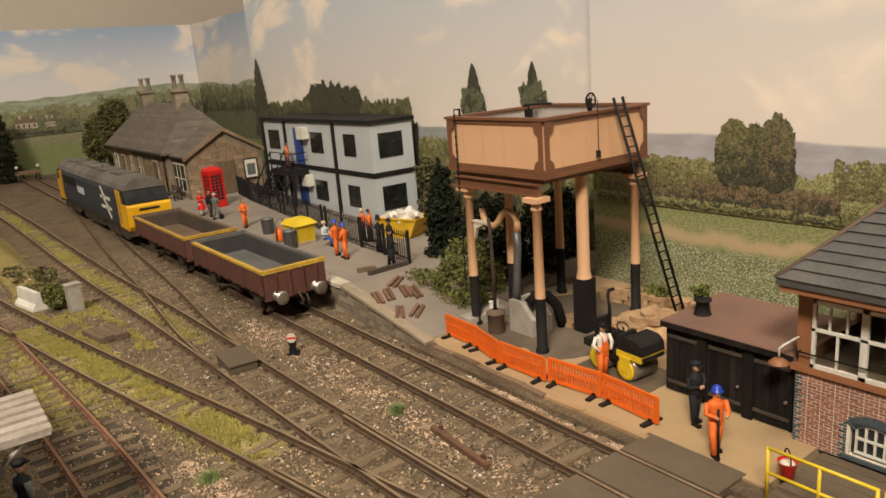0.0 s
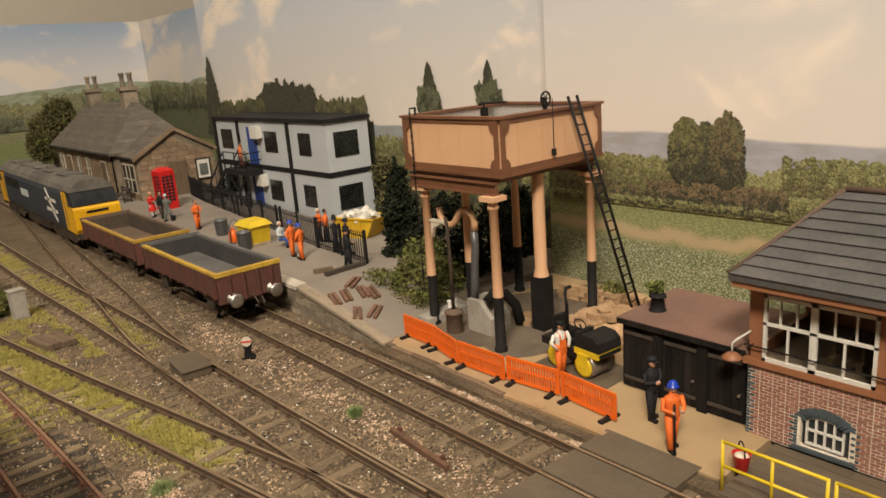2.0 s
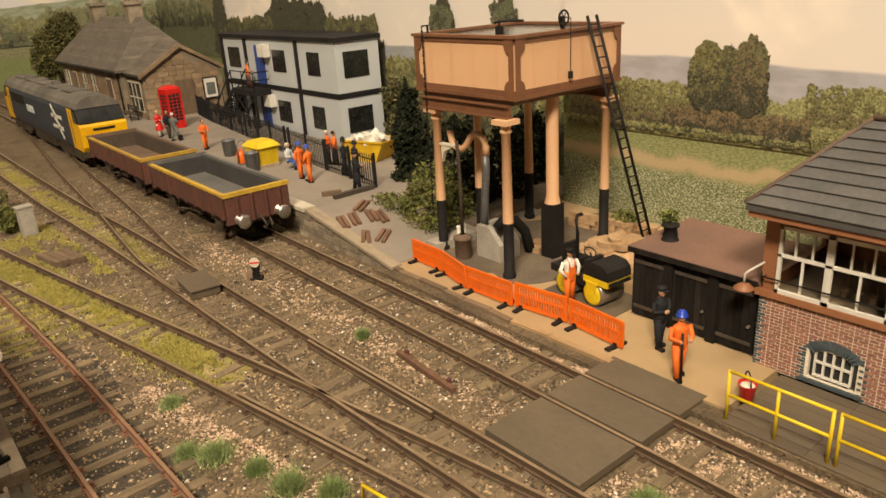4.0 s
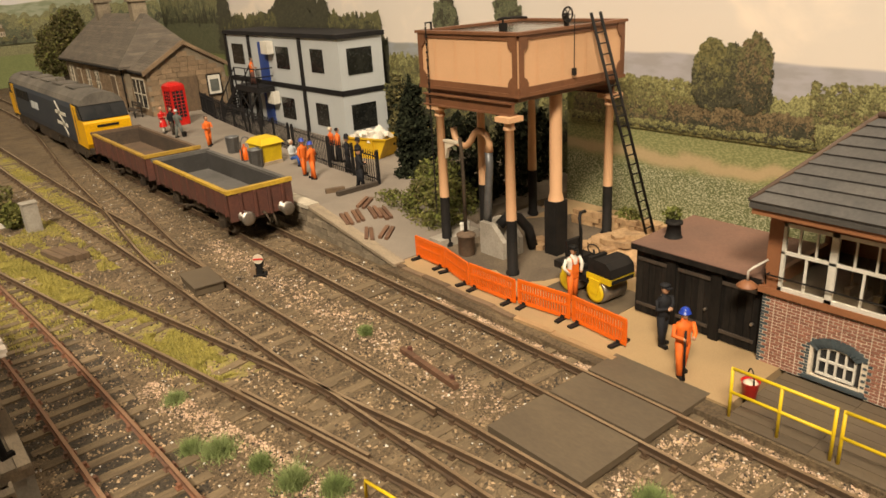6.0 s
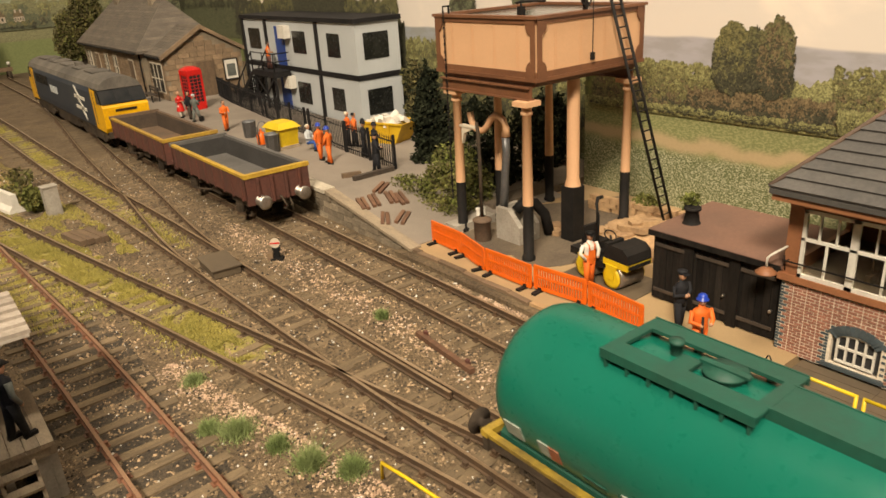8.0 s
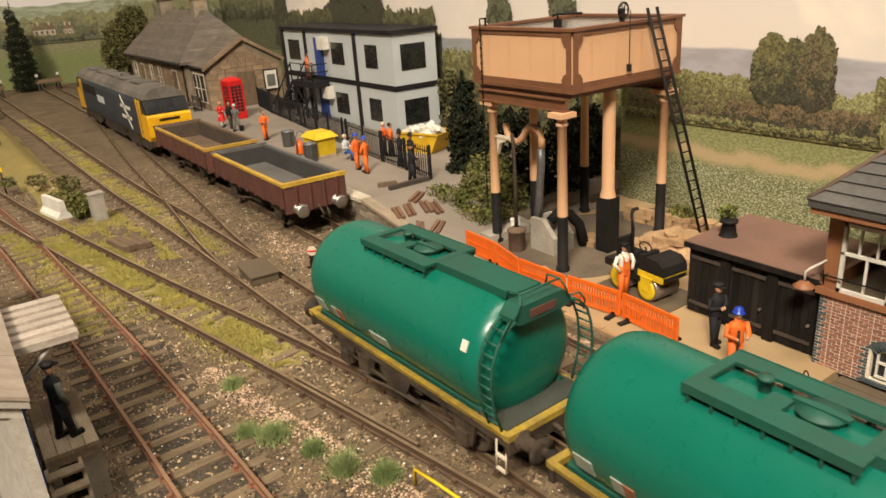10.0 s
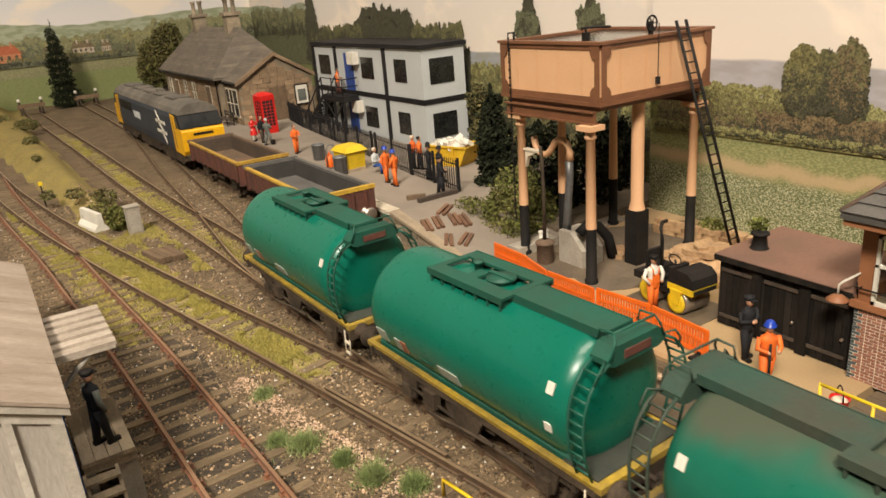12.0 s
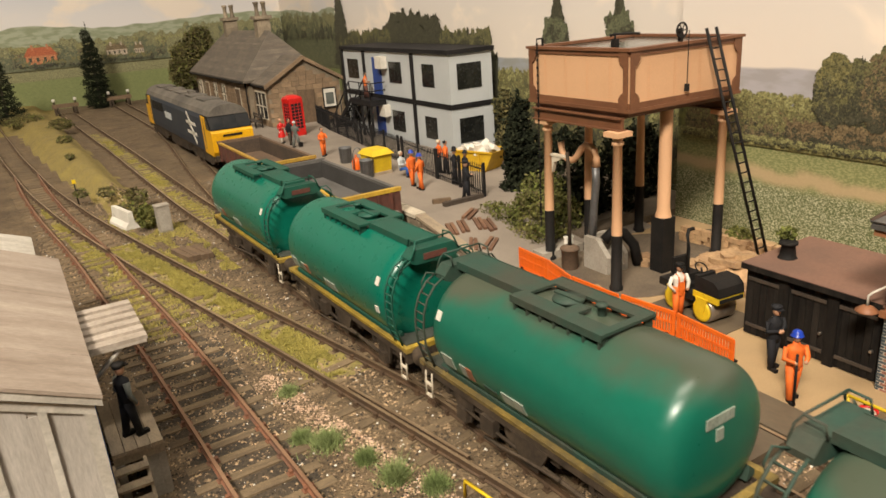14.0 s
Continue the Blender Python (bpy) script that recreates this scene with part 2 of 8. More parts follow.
M["orange_plastic"] = material("orange_plastic", (0.83, 0.145, 0.012), (0.74, 0.125, 0.012), 0.45, big=1.5, fine=12, bump=0.05, grime=0.1)
M["orange_suit"] = material("orange_suit", (0.80, 0.16, 0.018), (0.66, 0.12, 0.015), 0.7, big=4, fine=16, bump=0.2, grime=0.2)
M["dark_suit"] = material("dark_suit", (0.01, 0.01, 0.013), (0.018, 0.018, 0.02), 0.8, spec=0.25, big=4, fine=16, bump=0.2, grime=0.25)
M["grey_suit"] = material("grey_suit", (0.09, 0.1, 0.085), (0.13, 0.135, 0.12), 0.75, big=4, fine=16, bump=0.2, grime=0.25)
M["blue_suit"] = material("blue_suit", (0.02, 0.09, 0.33), (0.02, 0.06, 0.24), 0.7, big=4, fine=16, bump=0.2, grime=0.2)
M["helmet_blue"] = material("helmet_blue", (0.012, 0.05, 0.4), None, 0.35, big=4, fine=16, bump=0.05, grime=0.08)
M["skin"] = material("skin", (0.50, 0.27, 0.16), (0.42, 0.22, 0.13), 0.6, big=6, fine=20, bump=0.1, grime=0.1)
M["red"] = material("red", (0.62, 0.018, 0.014), (0.5, 0.014, 0.012), 0.35, big=2, fine=14, bump=0.05, grime=0.12)
M["slate"] = material("slate", (0.062, 0.058, 0.054), (0.09, 0.082, 0.074), 0.75, big=0.9, fine=12, bump=0.25, relief=0.015, grime=0.25, random=0.16)
M["sta_slate"] = material("sta_slate", (0.155, 0.125, 0.095), (0.11, 0.092, 0.073), 0.85, big=0.8, fine=12, bump=0.3, relief=0.02, grime=0.22, random=0.14)
M["brick"] = material("brick", (0.36, 0.165, 0.11), (0.27, 0.125, 0.088), 0.85, big=3, fine=16, bump=0.3, relief=0.012, grime=0.25, random=0.14)
M["brick_far"] = island(material("brick_far", (0.36, 0.165, 0.11), (0.29, 0.135, 0.095), 0.85, big=3, fine=16, bump=0.3, relief=0.012, grime=0.25), 0.16)
M["blue_brick"] = material("blue_brick", (0.055, 0.075, 0.085), (0.08, 0.1, 0.105), 0.75, big=3, fine=16, bump=0.3, relief=0.012, grime=0.2, random=0.2)
M["brick_mortar"] = material("brick_mortar", (0.8, 0.7, 0.56), (0.66, 0.56, 0.43), 0.95, big=0.8, fine=14, bump=0.3, grime=0.2)
M["ridge_tile"] = material("ridge_tile", (0.15, 0.085, 0.055), (0.1, 0.065, 0.046), 0.8, big=1.5, fine=14, bump=0.2, grime=0.25)
M["box_brown"] = material("box_brown", (0.33, 0.135, 0.062), (0.27, 0.11, 0.05), 0.55, big=0.8, fine=14, bump=0.08, grime=0.12)
M["shed_black"] = material("shed_black", (0.008, 0.0075, 0.007), (0.026, 0.021, 0.017), 0.95, spec=0.12, big=1.0, fine=9, mixing=0.9, bump=0.35, relief=0.02, grime=0.4, random=0.3, stretch=(3, 3, 0.6))
M["shed_roof"] = material("shed_roof", (0.19, 0.10, 0.068), (0.15, 0.085, 0.06), 0.85, big=0.6, fine=14, bump=0.2, grime=0.18)
M["rubble"] = island(material("rubble", (0.47, 0.30, 0.155), (0.33, 0.2, 0.105), 0.95, big=1.2, fine=9, bump=0.6, relief=0.05, grime=0.3), 0.2)
M["leaf_dark"] = island(material("leaf_dark", (0.014, 0.018, 0.0095), (0.024, 0.028, 0.015), 0.95, spec=0.15, big=2, fine=9, bump=0.0), 0.5)
M["leaf"] = island(material("leaf", (0.1, 0.115, 0.028), (0.17, 0.165, 0.05), 0.95, spec=0.2, big=1.2, fine=9, bump=0.0), 0.5)
M["leaf_olive"] = island(material("leaf_olive", (0.085, 0.078, 0.026), (0.13, 0.105, 0.038), 0.9, big=1.2, fine=9, bump=0.0), 0.5)
M["bark"] = material("bark", (0.07, 0.05, 0.035), (0.045, 0.033, 0.024), 0.95, big=3, fine=14, bump=0.5)
M["hut_board"] = material("hut_board", (0.47, 0.43, 0.385), (0.38, 0.345, 0.305), 0.8, big=0.8, fine=9, mixing=0.8, bump=0.25, relief=0.015, grime=0.2, random=0.08, stretch=(3, 3, 0.5))
M["hut_roof"] = material("hut_roof", (0.46, 0.38, 0.31), (0.25, 0.19, 0.145), 0.9, big=0.9, fine=12, mixing=1.0, bump=0.3, relief=0.02, grime=0.2, stretch=(0.4, 2.0, 1))
M["hut_trim"] = material("hut_trim", (0.58, 0.54, 0.47), (0.44, 0.4, 0.34), 0.75, big=1.2, fine=10, bump=0.2, grime=0.2)
M["canopy_board"] = material("canopy_board", (0.44, 0.375, 0.31), (0.33, 0.275, 0.22), 0.8, big=1.2, fine=10, bump=0.2, grime=0.25)
M["ramp_timber"] = material("ramp_timber", (0.2, 0.1, 0.055), (0.13, 0.065, 0.038), 0.75, big=1.5, fine=12, bump=0.4, grime=0.3, random=0.2, stretch=(0.8, 4, 2))
M["old_timber"] = material("old_timber", (0.20, 0.13, 0.075), (0.145, 0.095, 0.058), 0.9, big=1.5, fine=12, bump=0.4, grime=0.3, random=0.25, stretch=(4, 0.8, 2))
M["deck_timber"] = material("deck_timber", (0.34, 0.265, 0.18), (0.25, 0.195, 0.135), 0.9, big=1.2, fine=10, bump=0.3, grime=0.25, random=0.15, stretch=(3, 0.8, 2))
M["cream"] = material("cream", (0.66, 0.58, 0.45), (0.58, 0.5, 0.38), 0.8, big=1.5, fine=12, bump=0.1, grime=0.12)
M["room_wall"] = material("room_wall", (0.55, 0.49, 0.40), (0.5, 0.44, 0.36), 0.9, big=0.02, fine=0.5, bump=0.05, grime=0.04)
# For the unseen walls and ceiling: toned dark to hold back bounced light.
M["room_dim"] = material("room_dim", (0.15, 0.125, 0.1), (0.12, 0.1, 0.08), 0.9, big=0.02, fine=0.5, bump=0.05, grime=0.04)
M["baseboard_ply"] = material("baseboard_ply", (0.30, 0.2, 0.11), (0.24, 0.16, 0.09), 0.7, big=0.1, fine=1, bump=0.1)
M["room_floor"] = material("room_floor", (0.2, 0.17, 0.14), (0.16, 0.135, 0.11), 0.85, big=0.05, fine=2, bump=0.1)


# ---- builders (full-size metres in, model metres out) ----
def box(bm, x0, x1, y0, y1, z0, z1, m=None, mi=0):
    vs = [bm.verts.new((x, y, z)) for x in (x0, x1) for y in (y0, y1) for z in (z0, z1)]
    if m is not None:
        bmesh.ops.transform(bm, matrix=m, verts=vs)
    for q in ((0, 1, 3, 2), (4, 6, 7, 5), (0, 4, 5, 1), (2, 3, 7, 6), (0, 2, 6, 4), (1, 5, 7, 3)):
        bm.faces.new([vs[i] for i in q]).material_index = mi
    return vs


def rod(bm, a, b, r0, r1=None, n=8, mi=0, smooth=True):
    """A round bar from a to b."""
    a, b = Vector(a), Vector(b)
    r1 = r0 if r1 is None else r1
    d = b - a
    q = d.to_track_quat("Z", "Y")
    rings = []
    for c, r in ((a, r0), (b, r1)):
        rings.append([bm.verts.new(c + q @ Vector((r * math.cos(2 * math.pi * i / n), r * math.sin(2 * math.pi * i / n), 0))) for i in range(n)])
    for i in range(n):
        f = bm.faces.new((rings[0][i], rings[0][(i + 1) % n], rings[1][(i + 1) % n], rings[1][i]))
        f.smooth, f.material_index = smooth and n > 5, mi
    bm.faces.new(rings[0][::-1]).material_index = mi
    bm.faces.new(rings[1]).material_index = mi


def tube(bm, pts, r, n=8, mi=0):
    """A round pipe along points."""
    pts = [Vector(p) for p in pts]
    rings = []
    for i, p in enumerate(pts):
        d = (pts[min(i + 1, len(pts) - 1)] - pts[max(i - 1, 0)]).normalized()
        side = d.cross(Vector((0.3, 0.2, 1))).normalized()
        up = side.cross(d)
        rr = r[i] if isinstance(r, (list, tuple)) else r
        rings.append([bm.verts.new(p + rr * (side * math.cos(2 * math.pi * k / n) + up * math.sin(2 * math.pi * k / n))) for k in range(n)])
    for a, b in zip(rings, rings[1:]):
        for k in range(n):
            f = bm.faces.new((a[k], a[(k + 1) % n], b[(k + 1) % n], b[k]))
            f.smooth, f.material_index = True, mi
    bm.faces.new(rings[0][::-1]).material_index = mi
    bm.faces.new(rings[-1]).material_index = mi


def lathe(bm, profile, m=None, n=24, mi=0):
    """Turns (r, z) pairs round z."""
    rings = []
    for r, z in profile:
        if r < 1e-5:
            rings.append([bm.verts.new((0, 0, z))])
        else:
            rings.append([bm.verts.new((r * math.cos(2 * math.pi * i / n), r * math.sin(2 * math.pi * i / n), z)) for i in range(n)])
    for a, b in zip(rings, rings[1:]):
        for i in range(n):
            k = (i + 1) % n
            if len(a) == 1 and len(b) == 1:
                continue
            if len(a) == 1:
                f = bm.faces.new((a[0], b[k], b[i]))
            elif len(b) == 1:
                f = bm.faces.new((a[i], a[k], b[0]))
            else:
                f = bm.faces.new((a[i], a[k], b[k], b[i]))
            f.smooth, f.material_index = True, mi
    if m is not None:
        bmesh.ops.transform(bm, matrix=m, verts=[v for r in rings for v in r])


def prism(bm, poly, axis, lo, hi, mi=0):
    """A flat outline of (u, v) pairs drawn out along an axis; u, v are the other two axes in order."""
    def at(u, v, w):
        return {"x": (w, u, v), "y": (u, w, v), "z": (u, v, w)}[axis]
    a = [bm.verts.new(at(u, v, lo)) for u, v in poly]
    b = [bm.verts.new(at(u, v, hi)) for u, v in poly]
    n = len(poly)
    for i in range(n):
        bm.faces.new((a[i], a[(i + 1) % n], b[(i + 1) % n], b[i])).material_index = mi
    bm.faces.new(a[::-1]).material_index = mi
    bm.faces.new(b).material_index = mi


def finish(bm, bevel=0.0, seg=1):
    if bevel:
        edges = [e for e in bm.edges if len(e.link_faces) == 2 and e.calc_face_angle(0) > 0.6]
        bmesh.ops.bevel(bm, geom=edges, offset=bevel, segments=seg, affect="EDGES", profile=0.6)
    bmesh.ops.recalc_face_normals(bm, faces=bm.faces)
    return bm


def to_mesh(name, bm, mats):
    me = bpy.data.meshes.new(name)
    bmesh.ops.scale(bm, vec=(S, S, S), verts=bm.verts)
    bm.to_mesh(me)
    bm.free()
    for m in mats if isinstance(mats, (list, tuple)) else [mats]:
        me.materials.append(M[m])
    return me


def part(name, bm, mats, parent=None, label="", loc=(0, 0, 0), rot=(0, 0, 0), bevel=0.0, seg=1):
    """Links a bmesh as one mesh object, under a thing or at top level."""
    finish(bm, bevel, seg)
    ob = new(name, to_mesh(name, bm, mats))
    ob.location = Vector(loc) * S
    ob.rotation_euler = [radians(a) for a in rot]
    if parent is not None:
        ob.parent = parent
    if label:
        tagged(ob, label)
    return ob


def share(name, mesh, parent, loc, rot=(0, 0, 0), scale=(1, 1, 1)):
    """One more piece on a mesh that is already there."""
    ob = new(name, mesh)
    ob.location, ob.rotation_euler, ob.scale = Vector(loc) * S, [radians(a) for a in rot], scale
    ob.parent = parent
    return ob


def thing(name, loc, rz=0.0, label="", category="", group="", kind=""):
    ob = new(name)
    ob.empty_display_size = 0.005
    ob.location = Vector(loc) * S
    ob.rotation_euler = (0, 0, radians(rz))
    return tagged(ob, label, category, group, kind)


def raw(name, verts, faces, mats, parent=None, index=None, smooth=False):
    me = bpy.data.meshes.new(name)
    me.from_pydata([tuple(S * c for c in v) for v in verts], [], faces)
    for m in mats if isinstance(mats, (list, tuple)) else [mats]:
        me.materials.append(M[m])
    if index is not None:
        me.polygons.foreach_set("material_index", index)
    if smooth:
        me.polygons.foreach_set("use_smooth", [True] * len(faces))
    me.update()
    ob = new(name, me)
    if parent is not None:
        ob.parent = parent
    return ob


def B():
    return bmesh.new()


rng = np.random.default_rng(7)

# ---- tracks: centre lines in plan, (y, x) ----
T1 = ([-60, 90], [0.627, 0.627])
T2 = ([-60, -4, 0, 5, 10, 17, 22, 28, 38, 48, 60, 78], [-2.4, -2.4, -2.42, -2.66, -2.83, -2.98, -3.15, -3.5, -3.75, -3.95, -4.35, -4.85])
T3 = ([-7, -3, 0, 5, 10, 15, 20, 25, 30, 38, 51, 70, 84], [-2.40, -2.5, -2.87, -3.76, -4.72, -5.77, -6.75, -7.65, -8.5, -9.5, -10.55, -11.6, -12.2])
T4 = ([-20, 4, 10, 13, 17.6, 23.4, 30, 36, 44], [-6.9, -7.45, -7.7, -7.85, -8.2, -8.57, -9.25, -9.7, -10.05])
TX = ([12, 17, 21, 24.7, 31.8, 37, 47, 56], [-2.9, -2.88, -2.5, -2.1, -1.6, -1.15, -0.1, 0.55])


def smooth_x(track, y):
    """Plan x of a centre line at y, eased between its points."""
    ys, xs = track
    return float(np.mean([np.interp(y + d, ys, xs) for d in (-2, -1, 0, 1, 2)]))


def heading(track, y):
    return math.atan2(smooth_x(track, y + 0.5) - smooth_x(track, y - 0.5), 1.0)


def rail_mesh(name, track, side, y0, y1, mats, parent, offset=0.627, step=0.8):
    prof = [(-0.055, -0.17), (0.055, -0.17), (0.055, -0.15), (0.018, -0.13), (0.018, -0.05), (0.036, -0.04), (0.036, 0.0), (-0.036, 0.0), (-0.036, -0.04), (-0.018, -0.05), (-0.018, -0.13), (-0.055, -0.15)]
    ys = np.arange(y0, y1 + step, step)
    verts, faces, idx = [], [], []
    k = len(prof)
    for y in ys:
        h = heading(track, y)
        x = smooth_x(track, y)
        for u, z in prof:
            o = side * offset + u
            verts.append((x + o * math.cos(h), y - o * math.sin(h), z))
    for i in range(len(ys) - 1):
        for j in range(k):
            a, b = i * k + j, i * k + (j + 1) % k
            faces.append((a, b, b + k, a + k))
            idx.append(1 if j == 6 else 0)
    faces += [tuple(range(k))[::-1], tuple(range((len(ys) - 1) * k, len(ys) * k))]
    idx += [0, 0]
    return raw(name, verts, faces, mats, parent, idx)


def sleeper_mesh(length, iron):
    bm = B()
    box(bm, -length / 2, length / 2, -0.125, 0.125, -0.29, -0.165)
    for s in (-1, 1):
        box(bm, s * 0.627 - 0.13, s * 0.627 + 0.13, -0.075, 0.075, -0.166, -0.135, None, 1)
        for o in (-0.065, 0.065):
            box(bm, s * 0.627 + o - 0.035, s * 0.627 + o + 0.035, -0.05, 0.05, -0.14, -0.06, None, 1)
    finish(bm)
    return to_mesh("sleeper", bm, ("sleeper", iron))


def lay_track(name, label, track, y0, y1, rails, s0, s1, spacing=0.66, length=2.35, check=(), sunk=0.0):
    t = tagged(thing(name, (0, 0, 0)), label, "railway track", kind="structure")
    for side in (-1, 1):
        rail_mesh("rail", track, side, y0, y1, rails, t)
    for side, a, b in check:
        rail_mesh("check_rail", track, side, a, b, rails, t, offset=0.627 - 0.13)
    me = sleeper_mesh(length, rails[0])
    for i, y in enumerate(np.arange(s0, s1, spacing)):
        r = random.Random(i * 7 + int(y0))
        share("sleeper", me, t, (smooth_x(track, y) + r.uniform(-0.04, 0.04), y + r.uniform(-0.04, 0.04), r.uniform(-0.025, 0.004) - sunk), (r.uniform(-1, 1), r.uniform(-1, 1), -math.degrees(heading(track, y)) + r.uniform(-1.2, 1.2)))
    return t


lay_track("track", "platform track of brown rails on weathered timber sleepers", T1, -60, 80, ("rail_side", "rail_top"), -12, 62, sunk=0.03)
lay_track("track", "running line of brown rails on dirt-filled timber sleepers", T2, -60, 77, ("rail_side", "rail_top"), -12, 66, check=((1, 3.6, 7.6),), sunk=0.04)
lay_track("track", "diverging siding of worn brown rails half buried in weeds", T3, -6.5, 82, ("rail_side", "rail_top"), 0.9, 62, check=((-1, 3.4, 7.2),), sunk=0.04)
lay_track("track", "rusty siding on bare timber sleepers in dark ballast", T4, -18, 43, ("rail_rust", "rail_worn"), -12, 42, sunk=0.02)
lay_track("track", "crossover between the running line and the platform track", TX, 14, 55, ("rail_side", "rail_top"), 20, 48, sunk=0.04)

# ---- ground ----
def ground_height(x, y):
    z = -0.225 + 0.04 * noise.noise(Vector((x * 0.9, y * 0.9, 0))) + 0.03 * noise.noise(Vector((x * 3.1, y * 3.1, 3)))
    # the bank between the running line and the diverging siding
    if y > 25:
        xr = smooth_x(T2, y) - 1.75
        xl = smooth_x(T3, y) + 1.75
        w = max(0.0, min(1.0, (xr - x) / 0.9)) * max(0.0, min(1.0, (x - xl) / 0.9)) * max(0.0, min(1.0, (y - 25) / 6))
        z += 0.75 * w
    return z


def ground_sheet():
    xs = np.r_[np.arange(-60, -14, 4.0), np.arange(-14, 2.6, 0.3), np.arange(2.6, 30, 3.0)]
    ys = np.r_[np.arange(-60, -10, 4.0), np.arange(-10, 40, 0.33), np.arange(40, 90, 0.45)]
    verts = [(x, y, ground_height(x, y) if -14 < x < 2.6 else -0.3) for y in ys for x in xs]
    nx = len(xs)
    faces, idx = [], []
    for j in range(len(ys) - 1):
        for i in range(nx - 1):
            a = j * nx + i
            faces.append((a, a + 1, a + nx + 1, a + nx))
            x, y = (xs[i] + xs[i + 1]) / 2, (ys[j] + ys[j + 1]) / 2
            wob = 0.45 * noise.noise(Vector((x * 0.7, y * 0.35, 8))) + 0.2 * noise.noise(Vector((x * 2.3, y * 1.6, 2)))
            bank = y > 26.5 + wob and smooth_x(T3, y) + 1.6 < x + 0.7 * wob < smooth_x(T2, y) - 1.75
            d3 = x - smooth_x(T3, y)
            weedy = (8.0 < y < 24 and abs(d3 + 0.6 * wob) < 0.56) or (13.5 < y < 36 and smooth_x(T4, y) - 0.35 < x + wob < smooth_x(T3, y) - 0.7 and noise.noise(Vector((x * 0.5, y * 0.3, 6))) > -0.25)
            far = (y > 36 and x < -13.5) or (y > 66 and x < -5.5)
            mid = 22 < y < 60 and abs(x - smooth_x(T2, y) + wob) < 0.35
            dark = y < 15 and -8.9 < x + wob < smooth_x(T4, y) + 1.15 + 0.5 * wob
            idx.append(1 if bank or far else 2 if weedy or mid else 3 if dark else 0)
    return tagged(raw("ground", verts, faces, ("ballast", "bank", "turf", "ballast_dark"), None, idx, True), "brown scenic ballast with grassy strips round the tracks", "ground", kind="structure")


ground_sheet()


def stones(name, label, n, region, size, mat, seed):
    g = np.random.default_rng(seed)
    verts, faces = [], []
    base = [(1, 0, 0), (-1, 0, 0), (0, 1, 0), (0, -1, 0), (0, 0, 1)]
    while len(verts) < n * 5:
        x, y = region(g)
        if x is None:
            continue
        r = size * g.uniform(0.5, 1.5)
        z = ground_height(x, y)
        a = g.uniform(0, 6.28)
        for u, v, w in base:
            u, v = u * g.uniform(0.6, 1.3), v * g.uniform(0.6, 1.3)
            verts.append((x + r * (u * math.cos(a) - v * math.sin(a)), y + r * (u * math.sin(a) + v * math.cos(a)), z + w * r * g.uniform(0.5, 1.1) - 0.01))
    for i in range(n):
        o = i * 5
        faces += [(o, o + 2, o + 4), (o + 2, o + 1, o + 4), (o + 1, o + 3, o + 4), (o + 3, o, o + 4)]
    return tagged(raw(name, verts, faces, mat), label, "ballast", kind="stuff")


def on_rail(x, y):
    for t, a, b in ((T1, -60, 80), (T2, -60, 77), (T3, -6, 82), (T4, -18, 43)):
        if a < y < b and abs(abs(x - smooth_x(t, y)) - 0.627) < 0.09:
            return True
    return False


def everywhere(g):
    y = -6 + 40 * g.random() ** 1.6
    x = g.uniform(-10.3 + 0.0 * y, 2.0)
    if y > 10.5 and x > 1.9 or on_rail(x, y) or (-0.05 < y < 2.6 and x > -1.8):
        return None, None
    return x, y


def heaps(g):
    """Pale spilt stone: beside the siding, between the lines and along the platform track."""
    k = g.integers(0, 4)
    y = g.uniform(-5, 13)
    if k == 0:
        y = g.uniform(-2, 9.5)
        x = smooth_x(T3, y) - 1.3 - abs(g.normal(0, 0.35))
    elif k == 1:
        y = g.uniform(-5, 18)
        x = -0.95 + g.normal(0, 0.3)
    elif k == 2:
        y = g.uniform(-6, 0)
        x = 0.65 + g.normal(0, 0.35) if g.random() < 0.5 else -1.0 + g.normal(0, 0.45)
    else:
        y = g.uniform(-6, 8)
        x = 1.62 + g.normal(0, 0.1)
    if on_rail(x, y) or (-0.05 < y < 2.6 and x > -1.8):
        return None, None
    return x, y


stones("ballast_stones", "small brown ballast stones strewn between the tracks", 52000, everywhere, 0.038, "ballast_stone", 1)
stones("dark_ballast", "small dark ballast stones strewn between the tracks", 26000, everywhere, 0.036, "dark_stone", 4)
stones("pale_ballast", "pale pinkish ballast stones spilt beside the rails", 10000, heaps, 0.036, "pale_stone", 2)
stones("white_chips", "scattered white stone chips on the track bed", 3000, everywhere, 0.034, "white", 3)


def blades(name, label, n, region, height, mat, seed, lean=0.5, width=0.016):
    g = np.random.default_rng(seed)
    verts, faces = [], []
    while len(faces) < n:
        x, y, k = region(g)
        if x is None:
            continue
        h = height * k * g.uniform(0.5, 1.3)
        z = ground_height(x, y) - 0.02
        a = g.uniform(0, 6.28)
        lx, ly = g.normal(0, lean) * h, g.normal(0, lean) * h
        o = len(verts)
        verts += [(x - width * math.cos(a), y - width * math.sin(a), z), (x + width * math.cos(a), y + width * math.sin(a), z), (x + lx, y + ly, z + h)]
        faces.append((o, o + 1, o + 2))
    return tagged(raw(name, verts, faces, mat), label, "grass", kind="stuff")


